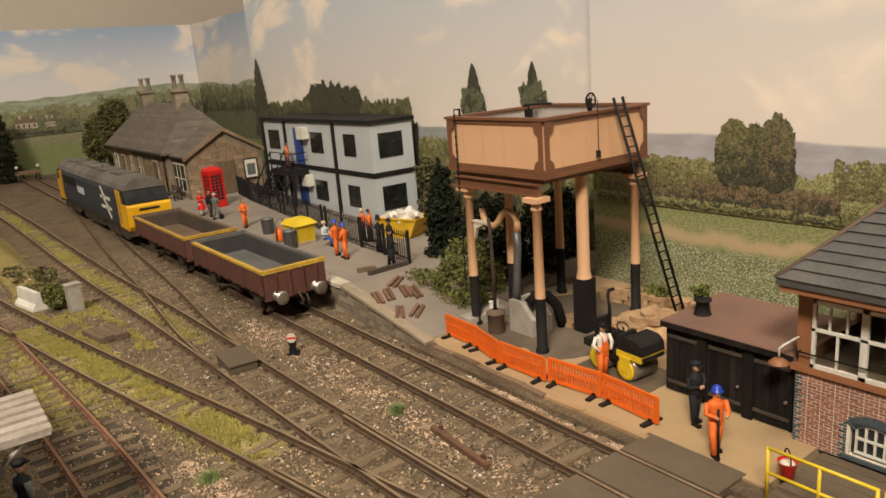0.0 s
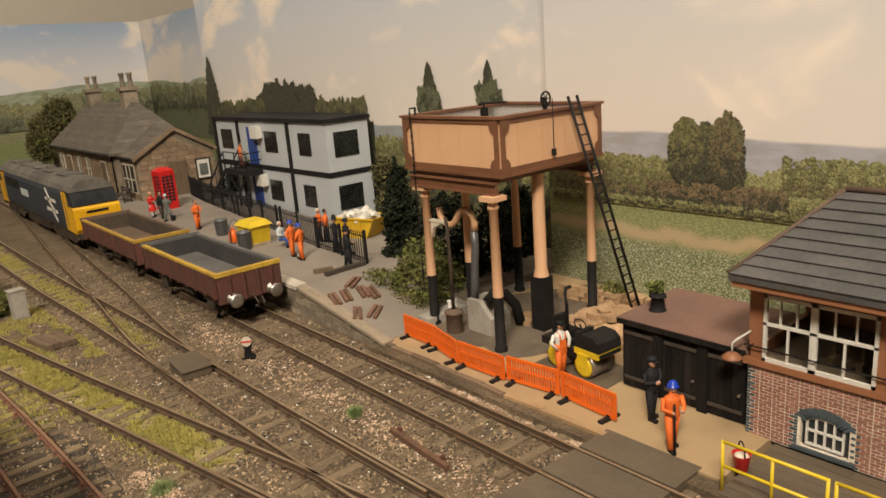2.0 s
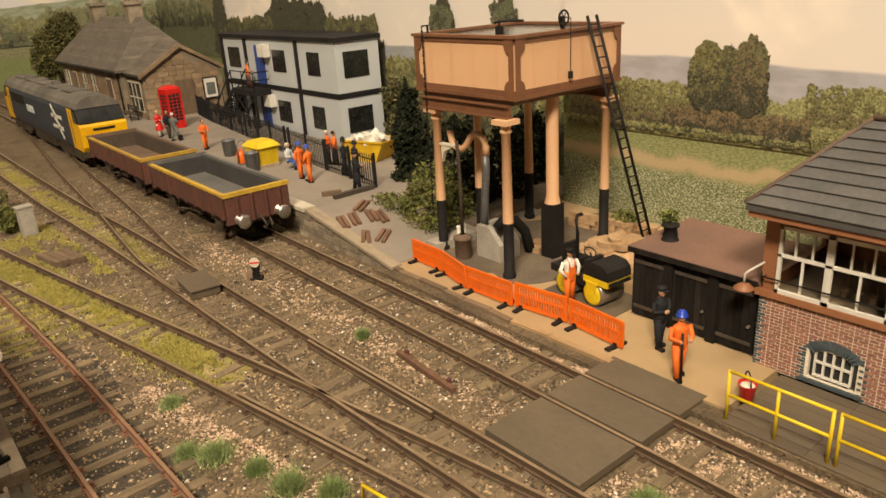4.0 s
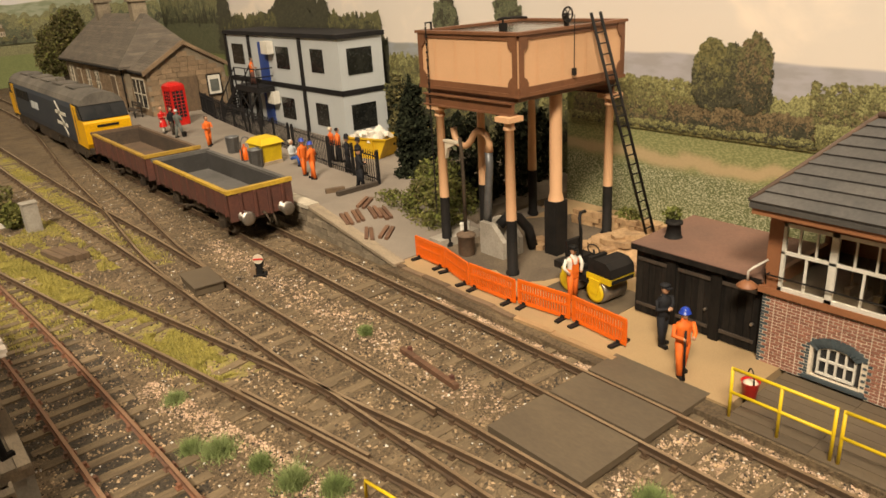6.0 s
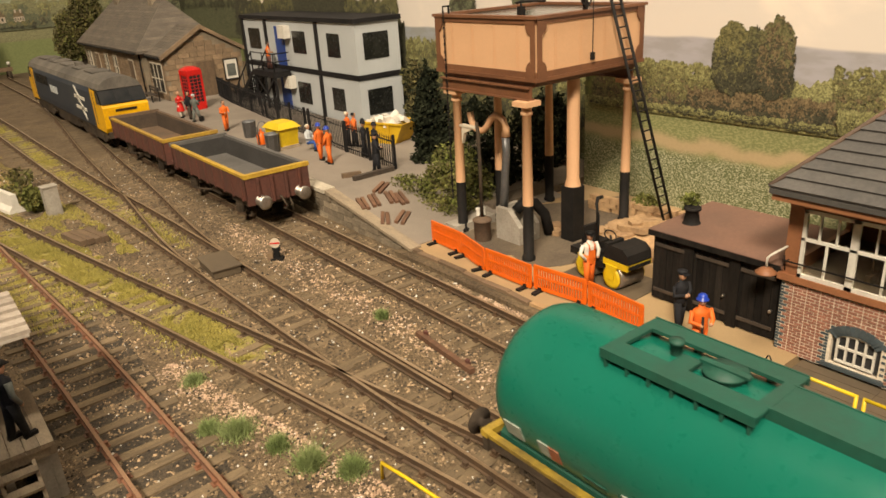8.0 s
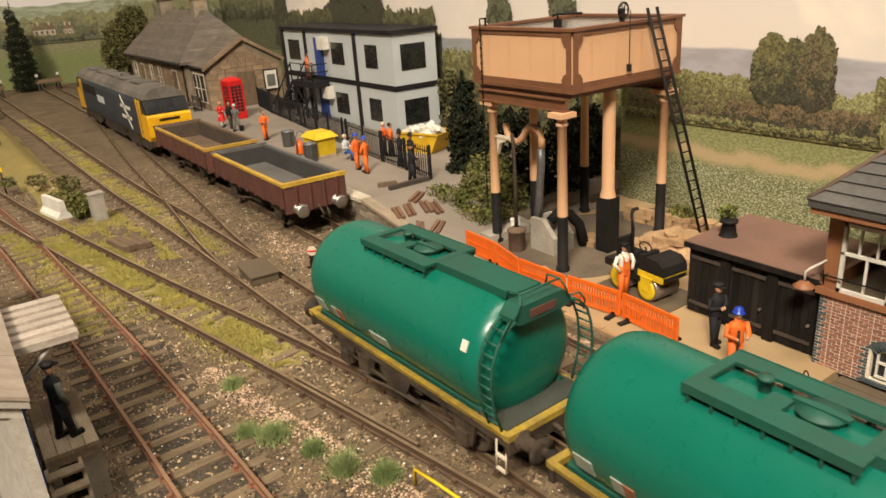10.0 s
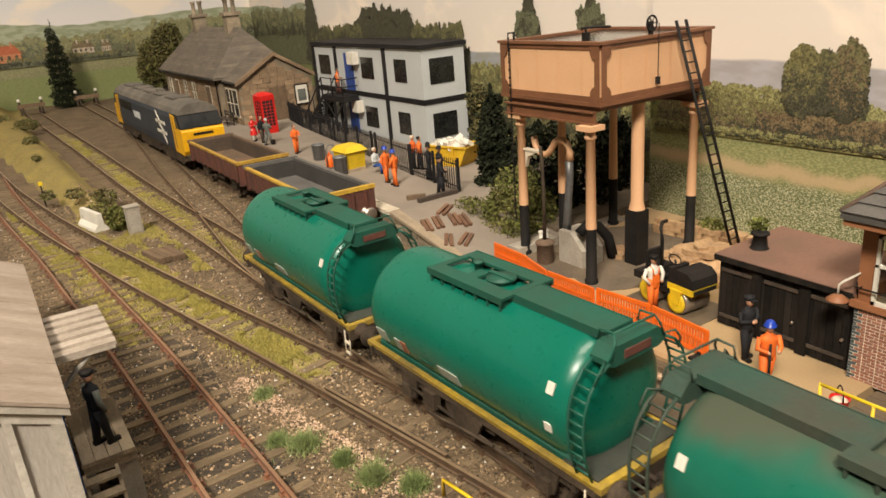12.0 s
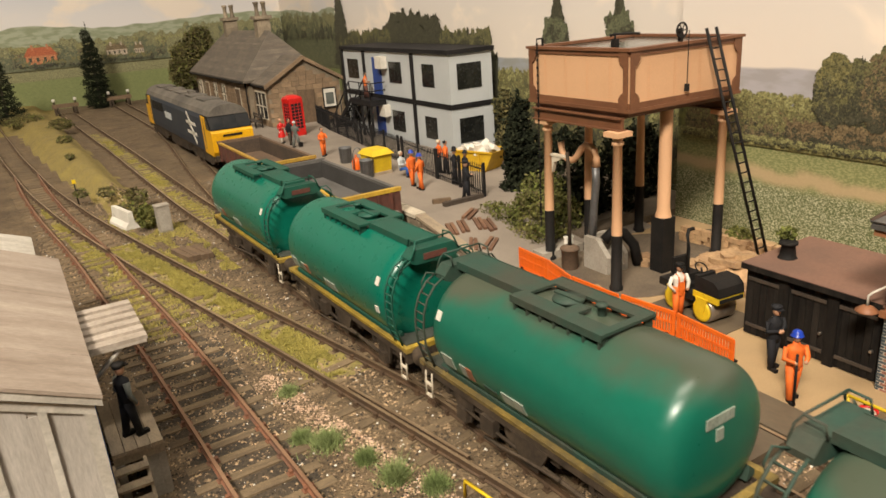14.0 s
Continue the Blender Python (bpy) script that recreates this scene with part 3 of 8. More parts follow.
def strips(g):
    k = g.integers(0, 6)
    if k < 3:
        y = g.uniform(8.4, 24)
        x = smooth_x(T3, y) + g.normal(0, 0.4)
    elif k == 3:
        y = g.uniform(13.5, 34)
        x = g.uniform(smooth_x(T4, y) - 0.3, max(smooth_x(T4, y), smooth_x(T3, y) - 0.75))
    elif k == 4:
        y = g.uniform(17, 55)
        x = smooth_x(T2, y) + g.normal(0, 0.25)
    else:
        y = g.uniform(18, 30)
        x = g.uniform(smooth_x(T3, y) + 0.9, smooth_x(T2, y) - 1.2)
    if on_rail(x, y) or noise.noise(Vector((x * 0.9, y * 0.5, 5))) + 0.5 * noise.noise(Vector((x * 3.1, y * 2.2, 9))) < -0.12:
        return None, None, 0
    return x, y, 1.0


blades("grass", "yellowish static grass growing between the rails", 70000, strips, 0.1, "grass", 11)
CLUMPS = [(-5.9, 8.3, 0.28, 0.35), (-5.95, 5.7, 0.42, 0.5), (-5.55, 4.7, 0.25, 0.4), (-5.35, 3.8, 0.3, 0.6), (-4.85, 3.1, 0.3, 0.5), (-0.98, 7.9, 0.2, 0.35), (-1.0, -0.9, 0.35, 0.4), (-6.35, 6.2, 0.25, 0.4)]


def tufts(g):
    cx, cy, r, h = CLUMPS[g.integers(0, len(CLUMPS))]
    d = abs(g.normal(0, 0.5))
    a = g.uniform(0, 6.28)
    return cx + r * d * math.cos(a), cy + r * d * math.sin(a), h * max(0.35, 1.1 - 0.5 * d)


blades("grass_tufts", "bright green tufts of long static grass", 11000, tufts, 0.62, "grass_green", 12, lean=0.42, width=0.009)

# ---- room and backscene ----
def backscene_material(name, low, seed_shift):
    """The print on the boards: sky with soft cloud, hills, hedgerow woods and crops, by height above the track."""
    m = bpy.data.materials.new(name)
    m.use_nodes = True
    nt = m.node_tree
    n, l = nt.nodes, nt.links
    b = n["Principled BSDF"]
    b.inputs["Roughness"].default_value = 0.42
    geo = n.new("ShaderNodeTexCoord")
    mp = n.new("ShaderNodeMapping")
    mp.inputs["Scale"].default_value = (1 / S,) * 3
    mp.inputs["Location"].default_value = (seed_shift, seed_shift * 0.37, 0)
    l.new(geo.outputs["Object"], mp.inputs["Vector"])
    sep = n.new("ShaderNodeSeparateXYZ")
    l.new(mp.outputs["Vector"], sep.inputs[0])

    def noise_node(scale, detail=5, stretch=(1, 1, 1), dist=0.0):
        mm = n.new("ShaderNodeMapping")
        mm.inputs["Scale"].default_value = stretch
        l.new(mp.outputs["Vector"], mm.inputs["Vector"])
        t = n.new("ShaderNodeTexNoise")
        t.inputs["Scale"].default_value, t.inputs["Detail"].default_value, t.inputs["Distortion"].default_value = scale, detail, dist
        l.new(mm.outputs["Vector"], t.inputs["Vector"])
        return t.outputs["Fac"]

    def math_node(op, a, bb):
        t = n.new("ShaderNodeMath")
        t.operation = op
        for k, v in enumerate((a, bb)):
            if isinstance(v, (int, float)):
                t.inputs[k].default_value = v
            else:
                l.new(v, t.inputs[k])
        return t.outputs[0]

    def ramp(v, lo, hi):
        t = n.new("ShaderNodeMapRange")
        t.interpolation_type = "SMOOTHSTEP"
        t.inputs["From Min"].default_value, t.inputs["From Max"].default_value = lo, hi
        l.new(v, t.inputs["Value"])
        return t.outputs[0]

    def mix(f, a, bb):
        t = n.new("ShaderNodeMix")
        t.data_type = "RGBA"
        l.new(f, t.inputs["Factor"])
        for key, v in (("A", a), ("B", bb)):
            if isinstance(v, tuple):
                t.inputs[key].default_value = (*v, 1)
            else:
                l.new(v, t.inputs[key])
        return t.outputs["Result"]

    z = sep.outputs["Z"]
    sky = mix(ramp(z, low["horizon"], low["horizon"] + 9), low["sky0"], low["sky1"])
    cloud = ramp(noise_node(0.17, 6, (1, 1, 1.9), 0.4), 0.47, 0.62)
    col = mix(cloud, sky, low["cloud"])
    hz = math_node("ADD", z, math_node("MULTIPLY", math_node("SUBTRACT", noise_node(0.12, 3), 0.5), low["hill_rise"]))
    hills = mix(ramp(noise_node(0.9, 4, (1, 1, 3)), 0.4, 0.6), low["hill0"], low["hill1"])
    col = mix(ramp(hz, low["horizon"] + 0.06, low["horizon"] - 0.06), col, hills)
    wz = math_node("ADD", z, math_node("MULTIPLY", math_node("SUBTRACT", noise_node(1.1, 5), 0.5), 1.6))
    woods = mix(ramp(noise_node(2.2, 6), 0.42, 0.6), low["wood0"], low["wood1"])
    woods = mix(ramp(noise_node(0.55, 3), 0.5, 0.62), woods, low["wood2"])
    col = mix(ramp(wz, low["wood"] + 0.08, low["wood"] - 0.08), col, woods)
    fz = math_node("ADD", z, math_node("MULTIPLY", math_node("SUBTRACT", noise_node(0.8, 4), 0.5), 0.25))
    field = mix(ramp(noise_node(9.0, 6, (1, 1, 2)), 0.42, 0.6), low["field0"], low["field1"])
    straw = ramp(math_node("ABSOLUTE", math_node("SUBTRACT", math_node("ADD", z, math_node("MULTIPLY", math_node("SUBTRACT", noise_node(0.5, 4), 0.5), 1.2)), low["straw"]), 0), 0.36, 0.08)
    field = mix(math_node("MULTIPLY", straw, low["straw_amount"]), field, (0.5, 0.36, 0.21))
    near = mix(ramp(noise_node(17.0, 9, (1, 1, 1.6)), 0.42, 0.68), low["crop0"], low["crop1"])
    field = mix(ramp(fz, low["straw"] - 0.1, low["straw"] - 0.5), field, near)
    col = mix(ramp(fz, low["field"] + 0.05, low["field"] - 0.05), col, field)
    l.new(col, b.inputs["Base Color"])
    return m


RIGHT = dict(horizon=5.35, hill_rise=0.9, wood=4.2, field=3.0, straw=1.9, straw_amount=0.85, sky0=(0.74, 0.66, 0.58), sky1=(0.50, 0.54, 0.60), cloud=(0.88, 0.76, 0.64), hill0=(0.33, 0.34, 0.36), hill1=(0.30, 0.30, 0.28), wood0=(0.035, 0.04, 0.02), wood1=(0.12, 0.13, 0.04), wood2=(0.27, 0.25, 0.07), field0=(0.17, 0.20, 0.07), field1=(0.24, 0.26, 0.10), crop0=(0.075, 0.10, 0.035), crop1=(0.42, 0.42, 0.27))
NEAR = dict(RIGHT, horizon=5.63, wood=4.3, field=3.42, straw=2.2, field0=(0.2, 0.215, 0.09), field1=(0.33, 0.325, 0.15), crop0=(0.11, 0.13, 0.05), crop1=(0.56, 0.53, 0.36), hill0=(0.42, 0.4, 0.42), hill1=(0.36, 0.34, 0.34))
LEFT = dict(horizon=8.3, hill_rise=2.2, wood=5.2, field=3.4, straw=-5.0, straw_amount=0.0, sky0=(0.66, 0.63, 0.62), sky1=(0.28, 0.38, 0.52), cloud=(0.76, 0.67, 0.58), hill0=(0.34, 0.36, 0.26), hill1=(0.24, 0.27, 0.17), wood0=(0.03, 0.04, 0.018), wood1=(0.09, 0.11, 0.035), wood2=(0.15, 0.15, 0.05), field0=(0.16, 0.19, 0.075), field1=(0.22, 0.24, 0.1), crop0=(0.15, 0.18, 0.07), crop1=(0.22, 0.23, 0.09))
M["print_right"] = backscene_material("print_right", RIGHT, 3.0)
M["print_near"] = backscene_material("print_near", NEAR, 5.0)
M["print_left"] = backscene_material("print_left", LEFT, 11.0)


def sheet(name, a, b, top, mat, label):
    """One printed board standing from plan point a to b."""
    a, b = Vector((*a, 0)), Vector((*b, 0))
    d = (b - a).normalized()
    nrm = Vector((-d.y, d.x, 0))
    bm = B()
    pts = [a, b, b + nrm * 0.25, a + nrm * 0.25]
    prism(bm, [(p.x, p.y) for p in pts], "z", -0.6, top)
    return tagged(part(name, bm, mat), label, "backscene", kind="structure")


WX, WN = 13.0, 10.9
sheet("backdrop", (WN, 11.4), (WN, -40), 22, "print_near", "printed backscene board of fields, hedges and hazy hills")
sheet("backdrop", (WX + 0.02, 47.0), (WX + 0.02, 9.0), 22, "print_right", "printed backscene board of woods under a pale cloudy sky")
sheet("backdrop", (22.0, 85), (22.0, 44), 15.4, "print_left", "printed backscene board of a wooded hill under blue sky")
sheet("backdrop", (-60, 85), (21.95, 85), 15.4, "print_left", "printed backscene board of green fields, farms and blue sky")



def room():
    bm = B()
    box(bm, -190, 70, 99, 103, -76, 110)
    tagged(part("wall_north", bm, "room_wall"), "plain cream room wall above the backscene", "wall", kind="structure")
    bm = B()
    box(bm, 66, 70, -150, 98.9, -76, 110)
    tagged(part("wall_east", bm, "room_dim"), "unseen room wall, toned dark to hold back bounced light", "wall", kind="structure")
    bm = B()
    box(bm, -194, -190.1, -150, 103, -76, 110)
    tagged(part("wall_west", bm, "room_dim"), "unseen room wall, toned dark to hold back bounced light", "wall", kind="structure")
    bm = B()
    box(bm, -190, 65.9, -154, -150.1, -76, 110)
    tagged(part("wall_south", bm, "room_dim"), "unseen room wall, toned dark to hold back bounced light", "wall", kind="structure")
    bm = B()
    box(bm, -194, 70, -154, 103, 110.1, 113)
    tagged(part("ceiling", bm, "room_dim"), "unseen ceiling, toned dark to hold back bounced light", "ceiling", kind="structure")
    bm = B()
    box(bm, -194, 70, -154, 103, -79, -76.1)
    tagged(part("floor", bm, "room_floor"), "dark carpeted room floor", "floor", kind="structure")
    bm = B()
    box(bm, -61, 31, -61, 91, -2.2, -0.62)
    tagged(part("baseboard", bm, "baseboard_ply"), "plywood baseboard that carries the layout", "baseboard", kind="structure")
    for x in (-55, 25):
        for y in (-55, 85):
            bm = B()
            box(bm, x - 2, x + 2, y - 2, y + 2, -76, -2.25)
            tagged(part("trim", bm, "baseboard_ply"), "square timber leg under the baseboard", "leg", kind="structure")


room()

# ---- platform ----
def platform_parts():
    t = tagged(thing("platform", (0, 0, 0)), "grey tarmac station platform with a stone face and sloping end", "platform", kind="structure")
    bm = B()
    # deck with its ramp, drawn as one long side profile
    prism(bm, [(10.9, -0.3), (10.9, 0.02), (15.9, 0.84), (70, 0.84), (70, -0.3)], "x", 2.42, 9.2)
    part("deck", bm, "platform", t)
    bm = B()
    prism(bm, [(10.7, -0.05), (10.7, 0.05), (15.9, 0.90), (15.9, 0.78)], "x", 2.0, 2.42)
    part("ramp_edge", bm, "deck_timber", t, bevel=0.02)
    me = None
    for i, y in enumerate(np.arange(16.0, 60, 1.5)):
        if me is None:
            bm = B()
            box(bm, 1.98, 2.5, 0, 1.47, 0.76, 0.9)
            finish(bm, 0.02)
            me = to_mesh("coping_slab", bm, "coping")
        share("coping_slab", me, t, (0, y, 0.002 * (i % 3)))
    bm = B()
    prism(bm, [(11.0, -0.3), (11.0, -0.02), (16, 0.76), (60, 0.76), (60, -0.3)], "x", 2.12, 2.415)
    part("wall_core", bm, "mortar", t)
    # face stones of the platform wall
    protos = []
    for w in (0.35, 0.45, 0.55):
        bm = B()
        box(bm, -0.05, 0.05, -w / 2, w / 2, -0.105, 0.105)
        finish(bm, 0.025)
        protos.append((w, to_mesh("stone", bm, "stone")))
    r = random.Random(3)
    for k in range(4):
        z = -0.13 + 0.235 * k
        y = 11.2 + r.uniform(0, 0.3)
        while y < 30:
            w, me = protos[r.randrange(3)]
            top = 0.02 + min(1.0, (y - 10.9) / 5.0) * 0.72
            if z + 0.1 < top:
                share("stone", me, t, (2.1 + r.uniform(-0.02, 0.02), y + w / 2, z), (r.uniform(-3, 3), 0, r.uniform(-3, 3)))
            y += w + 0.03
    return t


platform_parts()

# ---- yard ----
def yard_parts():
    t = tagged(thing("pavement", (0, 0, 0)), "ochre dirt yard round the water tower", "yard", kind="structure")
    bm = B()
    prism(bm, [(2.2, -0.45), (10.85, -0.45), (10.85, 11.4), (2.3, 11.4), (2.15, 6)], "z", -0.3, -0.012)
    part("yard_surface", bm, "yard", t)
    bm = B()
    poly = []
    for i in range(28):
        a = i / 28 * 2 * math.pi
        k = 1 + 0.12 * math.sin(3 * a + 1) + 0.08 * math.sin(7 * a)
        poly.append((6.6 + 3.4 * k * math.cos(a), 8.6 + 2.5 * k * math.sin(a)))
    prism(bm, poly, "z", -0.1, 0.003)
    part("oily_patch", bm, "yard_dirt", t, "dark mottled ground under the water tower")
    bm = B()
    box(bm, 1.75, 2.2, -12, 11.2, -0.3, -0.07)
    part("ballast_edge", bm, "ballast", t)
    return t


yard_parts()
for label, (x0, x1) in (("dark timber crossing board outside the rails", (-1.72, -0.09)), ("dark timber crossing board between the rails", (0.09, 1.165)), ("dark timber crossing board beside the yard", (1.345, 2.35))):
    bm = B()
    box(bm, x0, x1, 0.03, 2.42, -0.16, 0.005)
    tagged(part("crossing_board", bm, "board", bevel=0.015), label + ", dirty and flat", "board crossing", "crossing boards")


# ---- rolling stock ----
def wheelset(parent, y, r=0.44):
    """An axle with two spoked-looking disc wheels; turns about x."""
    bm = B()
    rod(bm, (-0.9, 0, 0), (0.9, 0, 0), 0.07, n=8)
    ax = part("axle", bm, "underframe", parent, loc=(0, y, r))
    for s in (-1, 1):
        bm = B()
        m = pose(s * 0.56, 0, 0, 0, 90 * s, 0)
        lathe(bm, [(0, 0.1), (0.1, 0.1), (0.13, 0.05), (r - 0.1, 0.04), (r - 0.07, 0.13), (r, 0.13), (r + 0.0, 0.02), (r + 0.04, 0.0), (r + 0.04, -0.03), (0, -0.03)], m, 20)
        for k in range(4):
            a = k * math.pi / 2 + 0.3
            rod(bm, (s * 0.66, 0.24 * math.cos(a), 0.24 * math.sin(a)), (s * 0.675, 0.24 * math.cos(a), 0.24 * math.sin(a)), 0.06, n=6)
        part("wheel", bm, "underframe", ax)
    return ax


def running_gear(t, ys, xo=1.0):
    for y in ys:
        for s in (-1, 1):
            bm = B()
            prism(bm, [(y - 0.38, 0.95), (y - 0.2, 0.3), (y + 0.2, 0.3), (y + 0.38, 0.95)], "x", s * xo - 0.03, s * xo + 0.03)
            box(bm, s * xo - 0.12, s * xo + 0.14, y - 0.16, y + 0.16, 0.3, 0.58)
            for k in range(4):
                h = 0.62 - 0.1 * k
                box(bm, s * xo + 0.03, s * xo + 0.13, y - h, y + h, 0.6 + 0.055 * k, 0.645 + 0.055 * k)
            box(bm, s * xo, s * xo + 0.1, y - 0.68, y - 0.58, 0.6, 0.95)
            box(bm, s * xo, s * xo + 0.1, y + 0.58, y + 0.68, 0.6, 0.95)
            part("axlebox", bm, "underframe", t, bevel=0.015)


def buffers(t, y, d, mat="steel", z=0.98, gap=0.76):
    for s in (-1, 1):
        bm = B()
        m = pose(s * gap, y, z, -90 * d, 0, 0)
        lathe(bm, [(0, 0.0), (0.2, 0.0), (0.2, 0.05), (0.13, 0.07), (0.13, 0.24), (0.08, 0.25), (0.08, 0.4), (0.25, 0.41), (0.25, 0.44), (0.15, 0.465), (0, 0.475)], m, 18)
        part("buffer", bm, mat, t)
    bm = B()
    rod(bm, (0, y, 0.95), (0, y + d * 0.22, 0.92), 0.05, n=6)
    tube(bm, [(0, y + d * 0.2, 0.9), (0.05, y + d * 0.34, 0.7), (0, y + d * 0.36, 0.52), (-0.05, y + d * 0.3, 0.62)], 0.035, 6)
    tube(bm, [(0.35, y, 0.8), (0.36, y + d * 0.15, 0.6), (0.34, y + d * 0.16, 0.4)], 0.035, 6)
    part("coupling", bm, "underframe", t)


def tank_wagon(label, paint, flip=False, labels=2):
    """Four-wheel oil tank; local +y is the way of travel, the ladder end is at -y unless flipped."""
    t = thing("tank_wagon", (0, 0, 0), 0, label, "tank wagon", "tank wagons of the moving train")
    e = 1 if flip else -1
    hl = 3.42
    sole, iron = ("sole_grime", "walkway_grime") if flip else ("sole_yellow", "walkway_green")
    # barrel, its plain end dished and close to the headstock
    c, r = 2.07, 1.21
    top = c + r
    y0, y1 = -3.0, 3.28
    prof = [(0, 0.0), (0.4, 0.01), (0.72, 0.045), (0.94, 0.1), (1.06, 0.17), (1.14, 0.27), (1.19, 0.4), (r, 0.54)]
    L = y1 - y0
    full = prof + [(r, L * k / 6) for k in range(1, 6)] + [(a, L - b) for a, b in prof[::-1]]
    bm = B()
    lathe(bm, full, Matrix.Diagonal((1, -e, 1, 1)) @ pose(0, y0, c, -90, 0, 0), 64)
    part("barrel", bm, paint, t, "glossy green tank barrel with rounded ends")
    for s in (-1, 1):
        bm = B()
        lo, hi = sorted((-e * (y0 + 0.12), -e * (y1 - 0.1)))
        prism(bm, [(s * 0.72, 1.08), (s * 0.92, 1.12), (s * 0.92, 1.22), (s * 0.8, 1.33)], "y", lo, hi)
        part("cradle", bm, iron, t)
    # frame
    for s in (-1, 1):
        bm = B()
        box(bm, s * 0.99 - 0.03, s * 0.99 + 0.03, -hl, hl, 1.03, 1.17)
        box(bm, s * 1.03 - 0.06, s * 1.03 + 0.06, -hl, hl, 1.15, 1.185)
        for k in range(19):
            y = -hl + 0.2 + k * (2 * hl - 0.4) / 18
            prism(bm, [(s * 1.01, 1.04), (s * 1.09, 1.15), (s * 1.01, 1.15)], "y", y - 0.018, y + 0.018)
        part("solebar", bm, sole, t, "grimy yellow solebar")
        bm = B()
        box(bm, s * 0.97 - 0.03, s * 0.97 + 0.03, -hl, hl, 0.86, 1.03)
        part("lower_flange", bm, "underframe", t)
    for d in (-1, 1):
        bm = B()
        box(bm, -1.06, 1.06, d * hl - 0.06, d * hl + 0.06, 0.8, 1.06)
        part("headstock", bm, "underframe", t, bevel=0.015)
        bm = B()
        box(bm, -1.08, 1.08, d * hl - 0.075, d * hl + 0.075, 1.07, 1.19)
        part("headstock_edge", bm, sole, t, "chipped yellow headstock edge")
        buffers(t, d * (hl + 0.06), d, "underframe")
    bm = B()
    box(bm, -0.93, 0.93, -hl + 0.1, hl - 0.1, 0.88, 0.96)
    box(bm, -0.25, 0.25, -hl + 0.1, hl - 0.1, 0.75, 0.9)
    box(bm, -0.8, 0.8, -0.6, 0.0, 0.55, 0.9)
    part("underframe", bm, "underframe", t)
    bm = B()
    rod(bm, (-0.8, 0.75, 0.58), (0.8, 0.75, 0.58), 0.2, n=14)
    part("brake_cylinder", bm, "underframe", t)
    for s in (-1, 1):
        bm = B()
        rod(bm, (s * 0.98, -2.0, 0.48), (s * 0.98, 2.0, 0.6), 0.04, n=6)
        prism(bm, [(-0.55, 0.9), (-0.25, 0.36), (0.2, 0.36), (0.5, 0.9)], "x", s * 0.99 - 0.03, s * 0.99 + 0.03)
        box(bm, s * 1.0 - 0.08, s * 1.0 + 0.08, 0.95, 1.35, 0.5, 0.85)
        part("brake_rigging", bm, "underframe", t)
        bm = B()
        tube(bm, [(s * 1.08, -0.9, 0.62), (s * 1.14, 0.0, 0.6), (s * 1.17, 0.7, 0.52), (s * 1.17, 1.1, 0.5)], 0.035, 6)
        part("brake_lever", bm, "underframe", t)
    running_gear(t, (-2.1, 2.1), 0.9)
    # end platform between barrel and headstock
    lo, hi = sorted((e * 2.6, e * (hl - 0.08)))
    bm = B()
    box(bm, -0.98, 0.98, lo, hi, 1.17, 1.215)
    part("end_platform", bm, "platform_grime", t, "dark end platform")
    # ladders on both flanks of the end, bending in to the head box
    path = [(1.04, 1.2), (1.2, 1.7), (1.225, 2.1), (1.19, 2.45), (1.08, 2.75), (0.88, 2.98), (0.66, 3.1)]
    zs_, xs_ = [b for a, b in path], [a for a, b in path]
    for s in (-1, 1):
        bm = B()
        for k in (0, 1):
            tube(bm, [(s * a, e * (3.28 - 0.32 * k), b) for a, b in path], 0.026, 6)
        for k in range(10):
            z = 1.32 + k * 0.185
            x = s * float(np.interp(z, zs_, xs_))
            rod(bm, (x, e * 3.28, z), (x, e * 2.96, z), 0.02, n=6)
        part("ladder", bm, iron, t)
    # top walkway: a narrow plank to the ladder head and a wide open frame round the hatch
    w0 = top + 0.05
    bm = B()
    lo, hi = sorted((e * 0.78, e * 2.9))
    box(bm, -0.33, 0.3, lo, hi, w0, w0 + 0.05)
    for x in (-0.35, 0.3):
        box(bm, x, x + 0.025, lo, hi, w0 - 0.1, w0 + 0.06)
    a, b = sorted((-e * 1.42, e * 0.82))
    m0, m1 = a + 0.16, b - 0.16
    mid = (a + b) / 2 - e * 0.12
    for xa, xb, ya, yb in ((-0.63, -0.3, a, b), (0.3, 0.6, a, b), (-0.3, 0.3, a, m0), (-0.3, 0.3, m1, b), (-0.3, 0.02, mid - 0.14, mid + 0.14)):
        box(bm, xa, xb, ya, yb, w0, w0 + 0.055)
    for xa in (-0.65, 0.6):
        box(bm, xa, xa + 0.025, a, b, w0 - 0.07, w0 + 0.065)
    for s in (-1, 1):
        for k in range(7):
            y = a + 0.08 + k * (b - a - 0.16) / 6
            prism(bm, [(s * 0.42, top - 0.16), (s * 0.62, top - 0.24), (s * 0.62, w0), (s * 0.42, w0)], "y", y - 0.02, y + 0.02)
        for k in range(8):
            y = lo + 0.1 + k * (hi - lo - 0.2) / 7
            prism(bm, [(s * 0.16, top - 0.08), (s * 0.31, top - 0.1), (s * 0.31, w0), (s * 0.16, w0)], "y", y - 0.018, y + 0.018)
    part("walkway", bm, iron, t, "dark green catwalk along the top")
    bm = B()
    hy = mid + e * 0.45
    lathe(bm, [(0.25, top - 0.05), (0.25, top + 0.06), (0.29, top + 0.06), (0.29, top + 0.1), (0, top + 0.12)], pose(0.05, hy, 0), 18)
    box(bm, 0.0, 0.1, hy - 0.34, hy + 0.34, top + 0.1, top + 0.14)
    part("hatch", bm, iron, t)
    bm = B()
